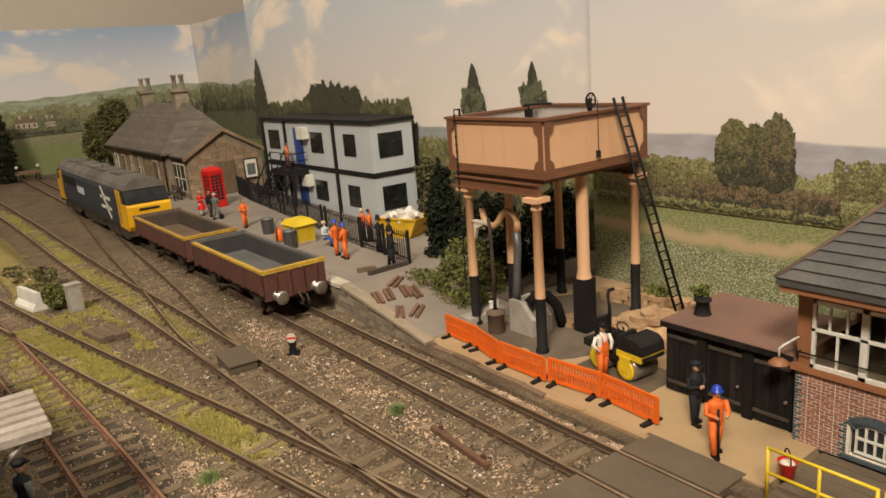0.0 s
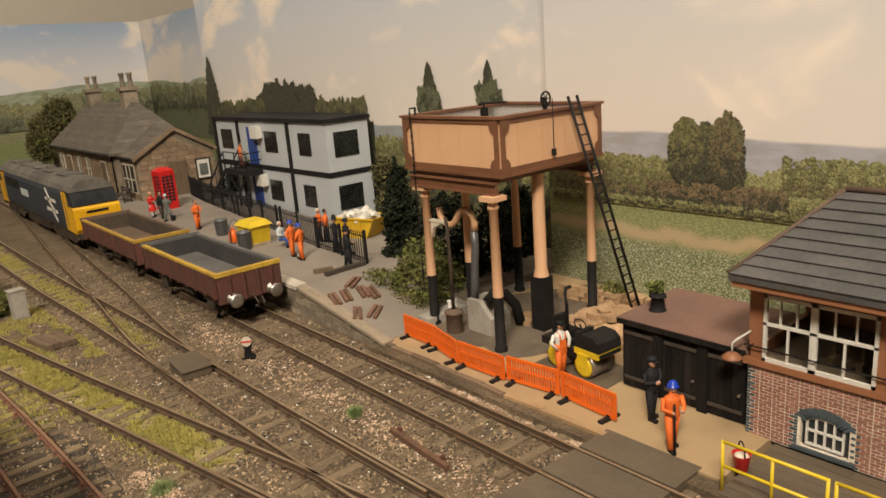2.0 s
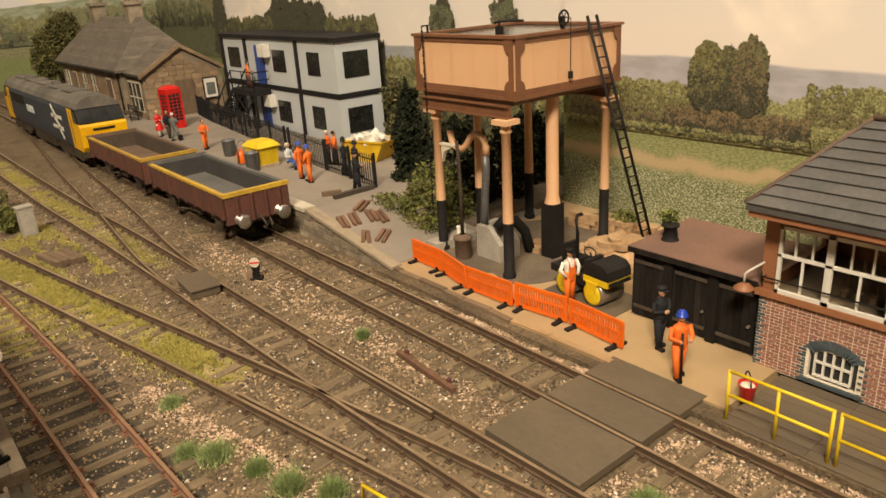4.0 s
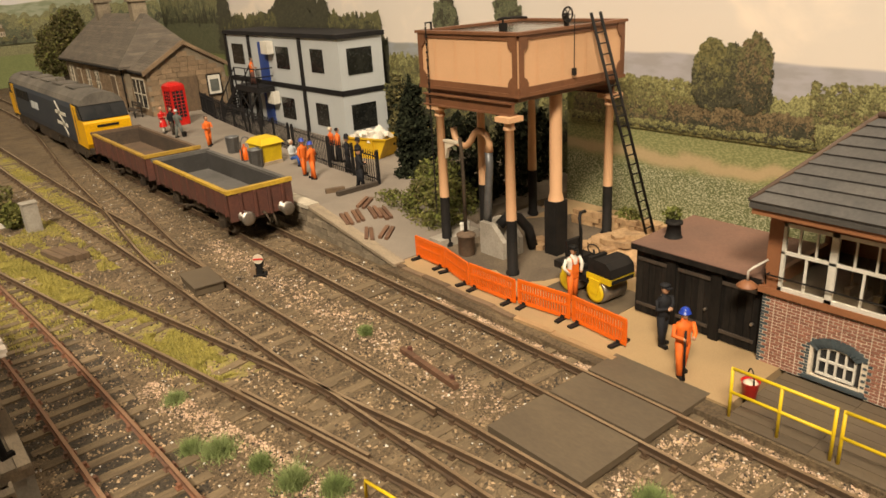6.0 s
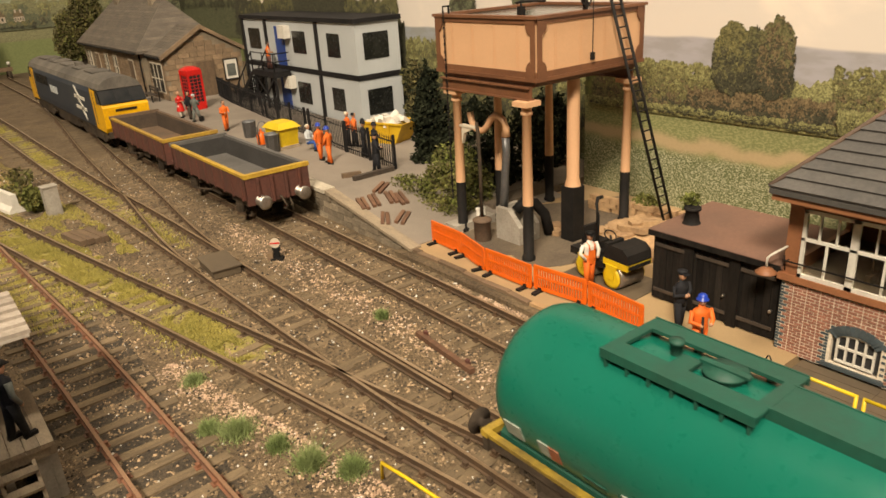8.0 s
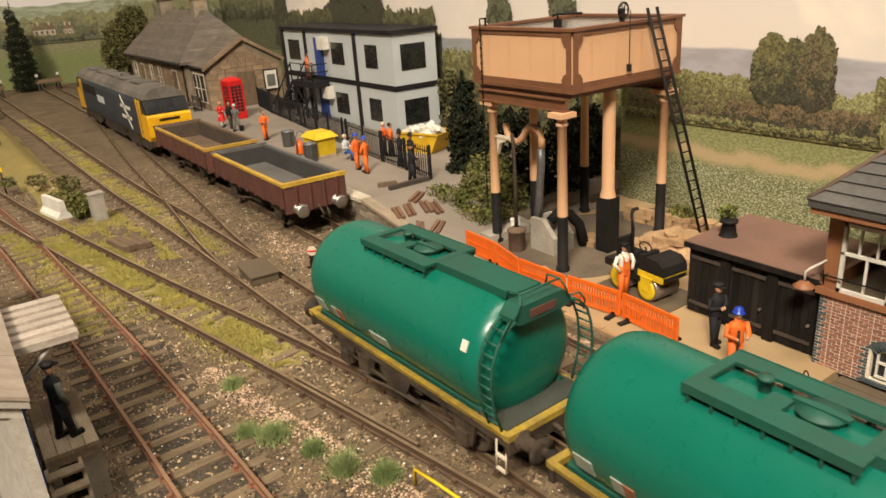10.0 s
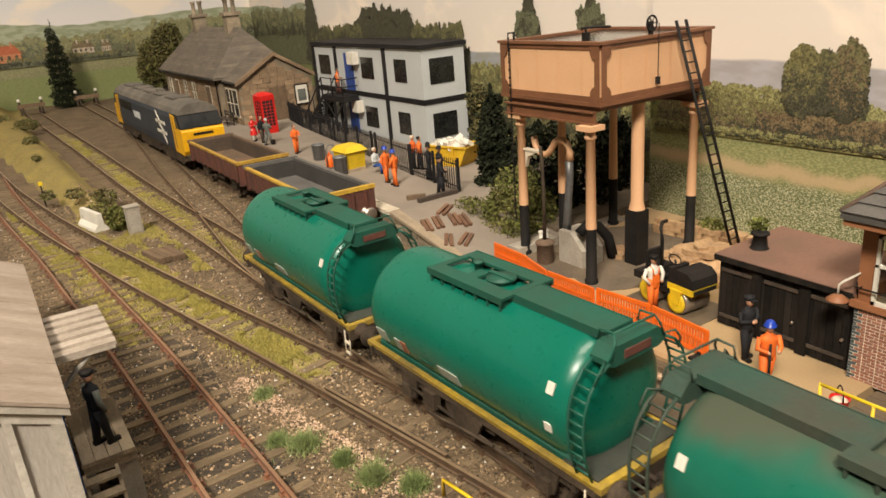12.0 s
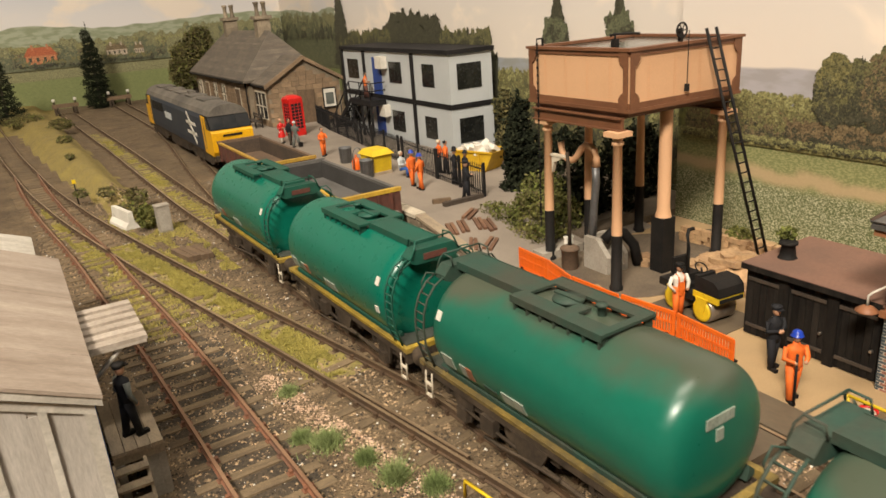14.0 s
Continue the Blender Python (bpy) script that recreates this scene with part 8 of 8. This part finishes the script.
# ---- goods hut in the near corner ----
def goods_hut():
    t = thing("goods_hut", (0, 0, 0), 0, "pale grey planked goods hut with a faded felt roof", "hut")
    xe, xr, y0, y1, ze, zr = -9.98, -12.6, 4.7, 12.6, 2.95, 4.15
    xw = 2 * xr - xe
    bm = B()
    prism(bm, [(xe - 0.06, -0.25), (xe - 0.06, ze), (xr, zr - 0.06), (xw, ze), (xw, -0.25)], "y", y0 + 0.04, y1)
    part("carcass", bm, "hut_board", t)
    # boards and trim of the gable
    x = xe - 0.1
    k = 0
    while x > xw + 0.9:
        top = ze + (zr - ze) * min(1, (xe - x) / (xe - xr)) if x > xr else ze + (zr - ze) * max(0, (x - xw) / (xr - xw))
        bm = B()
        box(bm, x - 0.85, x - 0.002, y0 + 0.02, y0 + 0.045, -0.2, top - 0.14)
        part("wall_board", bm, "hut_board", t)
        x -= 0.85
        k += 1
    for a, b in ((xe - 0.02, xe - 0.2), (xe - 0.68, xe - 0.8), (xe - 1.45, xe - 1.57), (xe - 2.3, xe - 2.42)):
        bm = B()
        box(bm, b, a, y0 - 0.045, y0 + 0.01, -0.2, ze - 0.28 + 0.42 * (xe - a))
        part("upright_trim", bm, "hut_trim", t, bevel=0.01)
    bm = B()
    prism(bm, [(xe - 0.02, ze - 0.34), (xe - 0.02, ze - 0.18), (xr, zr - 0.22), (xr, zr - 0.4)], "y", y0 - 0.05, y0 + 0.0)
    part("rake_trim", bm, "hut_trim", t, bevel=0.01)
    bm = B()
    prism(bm, [(xe + 0.1, ze - 0.17), (xe + 0.1, ze + 0.0), (xr, zr + 0.02), (xr, zr - 0.15)], "y", y0 - 0.16, y0 - 0.06)
    part("barge_board", bm, "hut_trim", t, bevel=0.01)
    for s, xo in ((1, xe + 0.12), (-1, xw - 0.12)):
        for k in range(5):
            ya, yb = y0 - 0.2 + k * (y1 - y0 + 0.3) / 5, y0 - 0.2 + (k + 1) * (y1 - y0 + 0.3) / 5
            bm = B()
            up = 0.012 * (k % 2)
            prism(bm, [(xo, ze - 0.03 + up), (xr, zr + 0.03 + up), (xr, zr + 0.1 + up), (xo, ze + 0.04 + up)], "y", ya, yb + 0.05)
            part("roof_felt", bm, "hut_roof", t)
    bm = B()
    box(bm, xe - 0.04, xe + 0.0, 5.2, 7.2, 0.95, 2.7)
    part("blue_doorway", bm, "blue_suit", t, "blue painted doorway edge")
    # canopy over the loading door
    canopy_z = 2.72
    bm = B()
    box(bm, xe - 0.05, xe + 1.15, 6.93, 9.2, canopy_z - 0.08, canopy_z - 0.02)
    part("canopy_base", bm, "canopy_board", t)
    for k in range(6):
        bm = B()
        y = 6.93 + k * 0.4
        box(bm, xe - 0.05, xe + 1.18, y, y + 0.24, canopy_z - 0.02, canopy_z + 0.06)
        part("canopy_board", bm, "canopy_board", t, bevel=0.02)
    for y in (7.05, 9.1):
        bm = B()
        tube(bm, [(xe + 0.02, y, 2.0), (xe + 0.7, y, canopy_z - 0.1)], 0.05, 6)
        part("brace", bm, "hut_trim", t)
    # second, lower glazed lean-to beyond
    bm = B()
    prism(bm, [(xe - 0.5, -0.2), (xe - 0.5, 2.9), (xr + 0.5, 3.5), (xr + 0.5, -0.2)], "y", 12.7, 15.6)
    part("annex", bm, "hut_board", t)
    for k in range(7):
        bm = B()
        y = 12.65 + k * 0.42
        prism(bm, [(xe - 0.36, 2.92), (xr + 0.5, 3.6), (xr + 0.5, 3.66), (xe - 0.36, 2.98)], "y", y, y + 0.4)
        part("annex_board", bm, "hut_trim", t)


goods_hut()


def loading_deck():
    t = thing("loading_deck", (0, 0, 0), 0, "worn timber loading deck with steps beside the hut", "loading deck")
    x0, x1, y0, y1 = -9.92, -9.0, 6.1, 8.4
    for k in range(4):
        bm = B()
        w = (x1 - x0) / 4
        box(bm, x0 + k * w, x0 + (k + 1) * w - 0.012, y0, y1, 0.88, 0.96)
        part("plank", bm, "deck_timber", t, bevel=0.008)
    for x in (x0 + 0.1, x1 - 0.08):
        for y in (y0 + 0.1, (y0 + y1) / 2, y1 - 0.1):
            bm = B()
            box(bm, x - 0.07, x + 0.07, y - 0.07, y + 0.07, -0.25, 0.88)
            part("post", bm, "concrete", t)
    bm = B()
    box(bm, x0, x1 - 0.02, y0 + 0.02, y0 + 0.1, 0.7, 0.88)
    box(bm, x1 - 0.08, x1, y0, y1, 0.72, 0.88)
    part("fascia", bm, "deck_timber", t)
    bm = B()
    box(bm, x1 - 0.35, x1 - 0.05, y0 + 0.05, y1, -0.25, 0.7)
    part("pier", bm, "concrete", t)
    for k in range(4):
        bm = B()
        z = 0.68 - 0.22 * k
        box(bm, x0 - 0.05, x0 + 0.55, y0 - 0.25 - 0.22 * k, y0 - 0.02 - 0.22 * k, z - 0.05, z)
        part("step", bm, "deck_timber", t, bevel=0.01)
    bm = B()
    for x in (x0 - 0.05, x0 + 0.5):
        prism(bm, [(y0, 0.62), (y0, 0.76), (y0 - 1.05, -0.25), (y0 - 0.9, -0.25)], "x", x, x + 0.06)
    part("stringer", bm, "deck_timber", t)


loading_deck()


# ---- printed trees and farms of the backscene, flat cut-outs laid on the boards ----
def printed(name, label, outline, place, mats, parent=None):
    """A flat printed shape, drawn as (along, up) pairs and put on a board by place(u, v, lift)."""
    lo = [place(u, v, 0.004) for u, v in outline]
    hi = [place(u, v, 0.014) for u, v in outline]
    n = len(outline)
    faces = [tuple(range(n, 2 * n)), tuple(range(n))[::-1]] + [(i, (i + 1) % n, n + (i + 1) % n, n + i) for i in range(n)]
    ob = raw(name, lo + hi, faces, mats)
    return tagged(ob, label, "backscene print", kind="structure")


def print_material(name, a, b, c):
    m = material(name, a, b, 0.6, big=4.0, fine=14, mixing=0.8, bump=0.0, grime=0.9)
    return m


M["pt_dark"] = print_material("pt_dark", (0.045, 0.045, 0.027), (0.085, 0.08, 0.048), None)
M["pt_mid"] = print_material("pt_mid", (0.115, 0.112, 0.05), (0.19, 0.175, 0.078), None)
M["pt_light"] = print_material("pt_light", (0.37, 0.35, 0.15), (0.25, 0.24, 0.1), None)
M["pt_hedge"] = print_material("pt_hedge", (0.06, 0.058, 0.025), (0.34, 0.31, 0.12), None)
M["pt_brown"] = print_material("pt_brown", (0.14, 0.1, 0.055), (0.24, 0.175, 0.09), None)
M["pt_far"] = print_material("pt_far", (0.1, 0.11, 0.06), (0.17, 0.175, 0.1), None)
M["pt_far_mid"] = print_material("pt_far_mid", (0.2, 0.2, 0.1), (0.3, 0.28, 0.14), None)
M["pt_roof"] = print_material("pt_roof", (0.55, 0.15, 0.06), (0.42, 0.11, 0.045), None)
M["pt_wall"] = print_material("pt_wall", (0.6, 0.5, 0.38), (0.5, 0.4, 0.3), None)
M["pt_orange"] = print_material("pt_orange", (0.62, 0.26, 0.12), (0.5, 0.2, 0.09), None)


def on_right(u, v, lift):
    return (WX - lift, u, v)


def on_near(u, v, lift):
    """The near board stands closer in, so its print is drawn a tenth smaller."""
    return (WN - lift, u * 0.909 - 0.63, v * 0.909 + 0.77)


def on_side(u, v, lift):
    return (22 - lift, u, v)


def on_end(u, v, lift):
    return (u, 85 - lift, v)


def crown_outline(cu, v0, v1, w, seed, n=70, shape="round"):
    g = random.Random(seed)
    pts = []
    for i in range(n):
        a = -math.pi / 2 + 2 * math.pi * i / n
        if shape == "round":
            r = 1 + 0.13 * math.sin(3 * a + seed) + 0.1 * math.sin(7 * a + 2 * seed) + g.uniform(-0.06, 0.06)
            pts.append((cu + w / 2 * r * math.cos(a), (v0 + v1) / 2 + (v1 - v0) / 2 * r * math.sin(a)))
        else:
            f = abs(((i / n) * 2) - 1)
            s = 1 if i < n / 2 else -1
            h = 1 - f
            ww = w / 2 * (1 - h) ** 0.7 * (1 + g.uniform(-0.18, 0.18)) if i else 0.0
            pts.append((cu + s * ww if 0 < i else cu + 0.03, v0 + (v1 - v0) * (h if i != n // 2 else 1)))
    return pts


def band_outline(u0, u1, low, highs, seed, step=0.14, rough=0.12):
    g = random.Random(seed)
    k = int(abs(u1 - u0) / step)
    xs = np.linspace(0, 1, len(highs))
    top = []
    for i in range(k + 1):
        f = i / k
        u = u0 + (u1 - u0) * f
        v = float(np.interp(f, xs, highs)) + rough * (noise.noise(Vector((u * 1.3, seed, 0))) + 0.6 * noise.noise(Vector((u * 3.7, seed, 1)))) + g.uniform(-0.4, 0.4) * rough
        top.append((u, v))
    return [(u0, low)] + top + [(u1, low)]


def grove(name, label, n, urange, vrange, size, place, mats, seed, tall=1.0, base=None):
    """Many small ragged crowns printed side by side on one board; base pulls the lower ones larger."""
    g = random.Random(seed)
    verts, faces, idx = [], [], []
    for k in range(n):
        u = g.uniform(*urange)
        v = g.uniform(*vrange)
        if base == "oval":
            d, q = math.sqrt(g.random()), g.uniform(0, 2 * math.pi)
            u = (urange[0] + urange[1]) / 2 + (urange[1] - urange[0]) / 2 * d * math.cos(q)
            v = (vrange[0] + vrange[1]) / 2 + (vrange[1] - vrange[0]) / 2 * d * math.sin(q)
        w = size * g.uniform(0.6, 1.5)
        h = w * tall * g.uniform(0.7, 1.2)
        f = (v - vrange[0]) / max(1e-6, vrange[1] - vrange[0])
        m = min(len(mats) - 1, max(0, int((0.75 * f + g.uniform(-0.1, 0.5)) * len(mats))))
        o = len(verts)
        cnt = 22
        depth = 0.02 + 0.03 * (1 - f) + 0.002 * (k % 7)
        for i in range(cnt):
            a = 2 * math.pi * i / cnt
            r = 1 + 0.15 * math.sin(3 * a + k) + g.uniform(-0.3, 0.3)
            verts.append(place(u + w / 2 * r * math.cos(a), v + h / 2 * r * math.sin(a), depth))
        faces.append(tuple(range(o, o + cnt)))
        idx.append(m)
        # leaf dabs: sunlit ones towards the top, shaded ones below
        for j in range(9):
            q, d = g.uniform(0, 2 * math.pi), math.sqrt(g.random()) * 0.55
            du, dv = d * w * math.cos(q), d * h * math.sin(q)
            s = w * g.uniform(0.06, 0.15)
            mm = min(len(mats) - 1, m + 1) if dv > 0.0 else max(0, m - 1)
            o = len(verts)
            turn = g.uniform(0, 6.28)
            for i in range(5):
                a = turn + 2 * math.pi * i / 5
                rr = s * g.uniform(0.6, 1.3)
                verts.append(place(u + du + rr * math.cos(a), v + dv + rr * math.sin(a), depth + 0.0012))
            faces.append(tuple(range(o, o + 5)))
            idx.append(mm)
    return tagged(raw(name, verts, faces, mats, None, idx), label, "backscene print", kind="structure")


M["pt_olive"] = print_material("pt_olive", (0.26, 0.23, 0.09), (0.15, 0.135, 0.055), None)
# right-hand boards
printed("print_wood", "printed pale green woodland edge", band_outline(10.6, -6, 2.7, [4.5, 4.1, 4.1, 4.4, 4.6, 4.5, 4.2], 3, 0.09, 0.2), on_near, "pt_light")
grove("print_wood", "printed light green and russet copse", 1900, (3.4, -5), (3.0, 4.7), 0.15, on_near, ("pt_dark", "pt_brown", "pt_mid", "pt_olive", "pt_light"), 41)
grove("print_wood", "printed green shrubs along the hedge", 1500, (12.8, 6.6), (2.9, 4.5), 0.15, on_near, ("pt_dark", "pt_brown", "pt_mid", "pt_olive", "pt_light"), 42)
grove("print_tree", "printed pair of tall dark field trees", 1500, (4.7, 7.5), (2.7, 5.5), 0.16, on_near, ("pt_dark", "pt_dark", "pt_dark", "pt_mid", "pt_olive"), 43, 1.2, "oval")
grove("print_tree", "printed tall tree crown", 700, (4.75, 5.9), (3.6, 6.1), 0.14, lambda u, v, l: on_near(u, v, l + 0.03), ("pt_dark", "pt_dark", "pt_brown", "pt_mid"), 44, 1.3, "oval")
grove("print_tree", "printed tall tree crown in sun", 700, (6.2, 7.5), (3.6, 5.9), 0.14, lambda u, v, l: on_near(u, v, l + 0.03), ("pt_dark", "pt_dark", "pt_mid", "pt_olive"), 45, 1.2, "oval")
grove("print_tree", "printed tree crown between the tall pair", 220, (5.6, 6.6), (3.8, 5.75), 0.2, lambda u, v, l: on_near(u, v, l + 0.02), ("pt_dark", "pt_dark", "pt_mid"), 55, 1.2, "oval")
grove("print_wood", "printed brown undergrowth below the trees", 560, (3.4, 8.4), (2.85, 3.6), 0.2, lambda u, v, l: on_near(u, v, l + 0.03), ("pt_dark", "pt_dark", "pt_brown", "pt_brown"), 46)
printed("print_hedge", "printed yellow-green hedge along the field", band_outline(13, 0, 2.6, [2.95, 2.92, 2.88, 2.8], 10, 0.08, 0.07), lambda u, v, l: on_near(u, v, l + 0.05), "pt_hedge")
grove("print_hedge", "printed yellow flowering hedge tops", 620, (0, 13), (2.72, 2.98), 0.12, lambda u, v, l: on_near(u, v, l + 0.06), ("pt_dark", "pt_hedge", "pt_light"), 47, 0.7)
grove("print_bush", "printed pale flowering bush", 200, (2.0, 3.1), (2.75, 3.45), 0.15, lambda u, v, l: on_near(u, v, l + 0.07), ("pt_mid", "pt_hedge", "pt_light"), 48)
for cu, w, sd, v1 in ((20.6, 2.3, 12, 8.45), (16.5, 1.9, 13, 8.35)):
    printed("print_cedar", "printed tall cypress rising over the tank", crown_outline(cu, 4.6, v1, w, sd, 90, "spire"), lambda u, v, l: on_right(u, v, l + 0.1), "pt_dark")
    grove("print_cedar", "printed foliage of the tall cypress", 60, (cu - w * 0.3, cu + w * 0.3), (4.8, v1 - 1.3), 0.5, lambda u, v, l: on_right(u, v, l + 0.12), ("pt_dark", "pt_dark", "pt_far"), sd + 50, 1.3)
printed("print_wood", "printed dark wood behind the cabins", band_outline(46.9, 25.6, 1.0, [6.6, 6.5, 6.4, 6.6, 7.5, 7.6, 6.9, 6.6, 6.2, 5.6], 14, 0.2, 0.22), lambda u, v, l: on_right(u, v, l + 0.06), "pt_dark")
grove("print_wood", "printed conifer tops behind the cabins", 900, (26.2, 46.6), (5.2, 6.6), 0.3, lambda u, v, l: on_right(u, v, l + 0.07), ("pt_dark", "pt_dark", "pt_mid"), 49, 1.5)
grove("print_wood", "printed rounded wood top above the cabins", 90, (31.5, 37.5), (6.2, 7.4), 0.7, lambda u, v, l: on_right(u, v, l + 0.08), ("pt_dark",), 50, 1.3)
printed("print_wood", "printed hedge behind the water tower", band_outline(25.5, 11.6, 0.5, [4.7, 4.4, 4.2, 4.3, 4.4], 15, 0.12, 0.2), lambda u, v, l: on_right(u, v, l + 0.06), "pt_mid")
grove("print_wood", "printed copse behind the water tower", 1300, (11.6, 25.5), (1.6, 4.7), 0.28, lambda u, v, l: on_right(u, v, l + 0.07), ("pt_dark", "pt_dark", "pt_mid", "pt_olive", "pt_light"), 51)
printed("print_cedar", "printed tall dark cypress at the edge of the boards", crown_outline(45.9, 4.0, 9.95, 3.4, 17, 90, "spire"), lambda u, v, l: on_right(u, v, l + 0.1), "pt_dark")
# left-hand and end boards
printed("print_wood", "printed wooded hill side", band_outline(44.2, 84.9, 2.0, [6.8, 7.0, 7.2, 7.4, 7.6], 16, 0.3, 0.4), lambda u, v, l: on_side(u, v, l + 0.06), "pt_far")
grove("print_wood", "printed conifers on the wooded hill", 600, (46, 84.5), (5.4, 7.5), 0.6, lambda u, v, l: on_side(u, v, l + 0.07), ("pt_dark", "pt_far", "pt_far_mid"), 52, 1.6)
printed("print_wood", "printed wooded hill side", band_outline(-30, 21.9, 3.0, [6.2, 6.8, 6.9, 6.6, 6.7, 7.0, 7.4, 7.4], 18, 0.3, 0.5), lambda u, v, l: on_end(u, v, l), "pt_far_mid")
grove("print_wood", "printed dark conifers below the hill", 800, (10, 21.8), (4.3, 7.3), 0.5, lambda u, v, l: on_end(u, v, l + 0.03), ("pt_dark", "pt_far", "pt_far_mid"), 53, 1.6)
grove("print_wood", "printed field trees and hedgerows", 1200, (-20, 10), (4.6, 6.5), 0.42, lambda u, v, l: on_end(u, v, l + 0.03), ("pt_dark", "pt_far", "pt_brown", "pt_far", "pt_olive", "pt_light"), 54)
for k, (cu, v1, w, mt) in enumerate(((-14, 7.2, 2.6, "pt_far"), (-11.5, 7.4, 2.8, "pt_far_mid"), (-9.3, 7.0, 2.0, "pt_far"), (-2.8, 7.3, 2.2, "pt_far"), (0.2, 6.6, 1.8, "pt_far_mid"), (3.4, 7.2, 2.4, "pt_far"), (5.6, 7.5, 2.2, "pt_far"), (8.6, 6.6, 2.2, "pt_far_mid"))):
    grove("print_tree", "printed field tree on the backscene", 90, (cu - w * 0.3, cu + w * 0.3), (4.8, v1 - 0.4), 0.5, lambda u, v, l, k=k: on_end(u, v, l + 0.1), (mt, mt, "pt_far_mid"), 60 + k, 1.1)
printed("print_hedge", "printed low hedge across the far field", band_outline(-20, 10, 4.15, [4.6, 4.5, 4.5, 4.6], 30, 0.14, 0.16), lambda u, v, l: on_end(u, v, l + 0.15), "pt_far")


def printed_farm(u, v, w, h, wall_mat, roof_mat, label):
    """A small printed house: wall, hipped roof, two chimneys and a row of windows."""
    def lay(name, pts, lift, mat):
        printed(name, label, pts, lambda a, b, l: on_end(a, b, l + lift), mat)
    lay("print_farm", [(u - w / 2, v), (u + w / 2, v), (u + w / 2, v + h * 0.52), (u - w / 2, v + h * 0.52)], 0.2, wall_mat)
    lay("print_roof", [(u - w * 0.55, v + h * 0.5), (u + w * 0.55, v + h * 0.5), (u + w * 0.36, v + h), (u - w * 0.36, v + h)], 0.22, roof_mat)
    for k in (-0.24, 0.26):
        a = u + k * w
        lay("print_chimney", [(a - 0.1, v + h * 0.85), (a + 0.1, v + h * 0.85), (a + 0.1, v + h * 1.16), (a - 0.1, v + h * 1.16)], 0.24, wall_mat)
    for k in (-0.36, -0.12, 0.12, 0.36):
        a = u + k * w
        lay("print_window", [(a - w * 0.045, v + h * 0.16), (a + w * 0.045, v + h * 0.16), (a + w * 0.045, v + h * 0.4), (a - w * 0.045, v + h * 0.4)], 0.24, "pt_dark")


printed_farm(-5.6, 4.75, 3.0, 1.75, "pt_orange", "pt_roof", "printed orange brick farmhouse with red roof")
printed_farm(2.1, 4.95, 2.2, 1.25, "pt_wall", "pt_brown", "printed cream cottage among trees")
printed_farm(4.5, 4.95, 1.0, 1.1, "pt_wall", "pt_brown", "printed small cream cottage")
grove("print_bush", "printed garden bushes before the farmhouses", 160, (-8, 6), (4.45, 5.05), 0.3, lambda u, v, l: on_end(u, v, l + 0.26), ("pt_dark", "pt_far", "pt_olive"), 91)


# ---- movement of the train ----
CENTRE = ([0, 7.0, 7.2, 9.5, 10.5, 12.0, 14.0], [-30.6, -6.1, -5.4, 2.95, 6.18, 11.03, 17.35])
BEHIND = (0.0, 7.85, 15.35, 23.2)


def motions():
    times = [k * 0.2 for k in range(71)]
    for k, (wagon, wheels) in enumerate(TRAIN):
        rows = []
        for t in times:
            y = float(np.interp(t, *CENTRE)) - BEHIND[k]
            rows.append((t, pose(smooth_x(T2, y) * S, y * S, 0, 0, 0, -math.degrees(heading(T2, y)))))
        walk(wagon, rows)
        for wheel in wheels:
            y0 = wheel.location.y / S
            spin = []
            for t in times:
                y = float(np.interp(t, *CENTRE))
                spin.append((t, pose(0, y0 * S, 0.44 * S, -math.degrees((y + 30) / 0.44), 0, 0)))
            walk(wheel, spin)


motions()
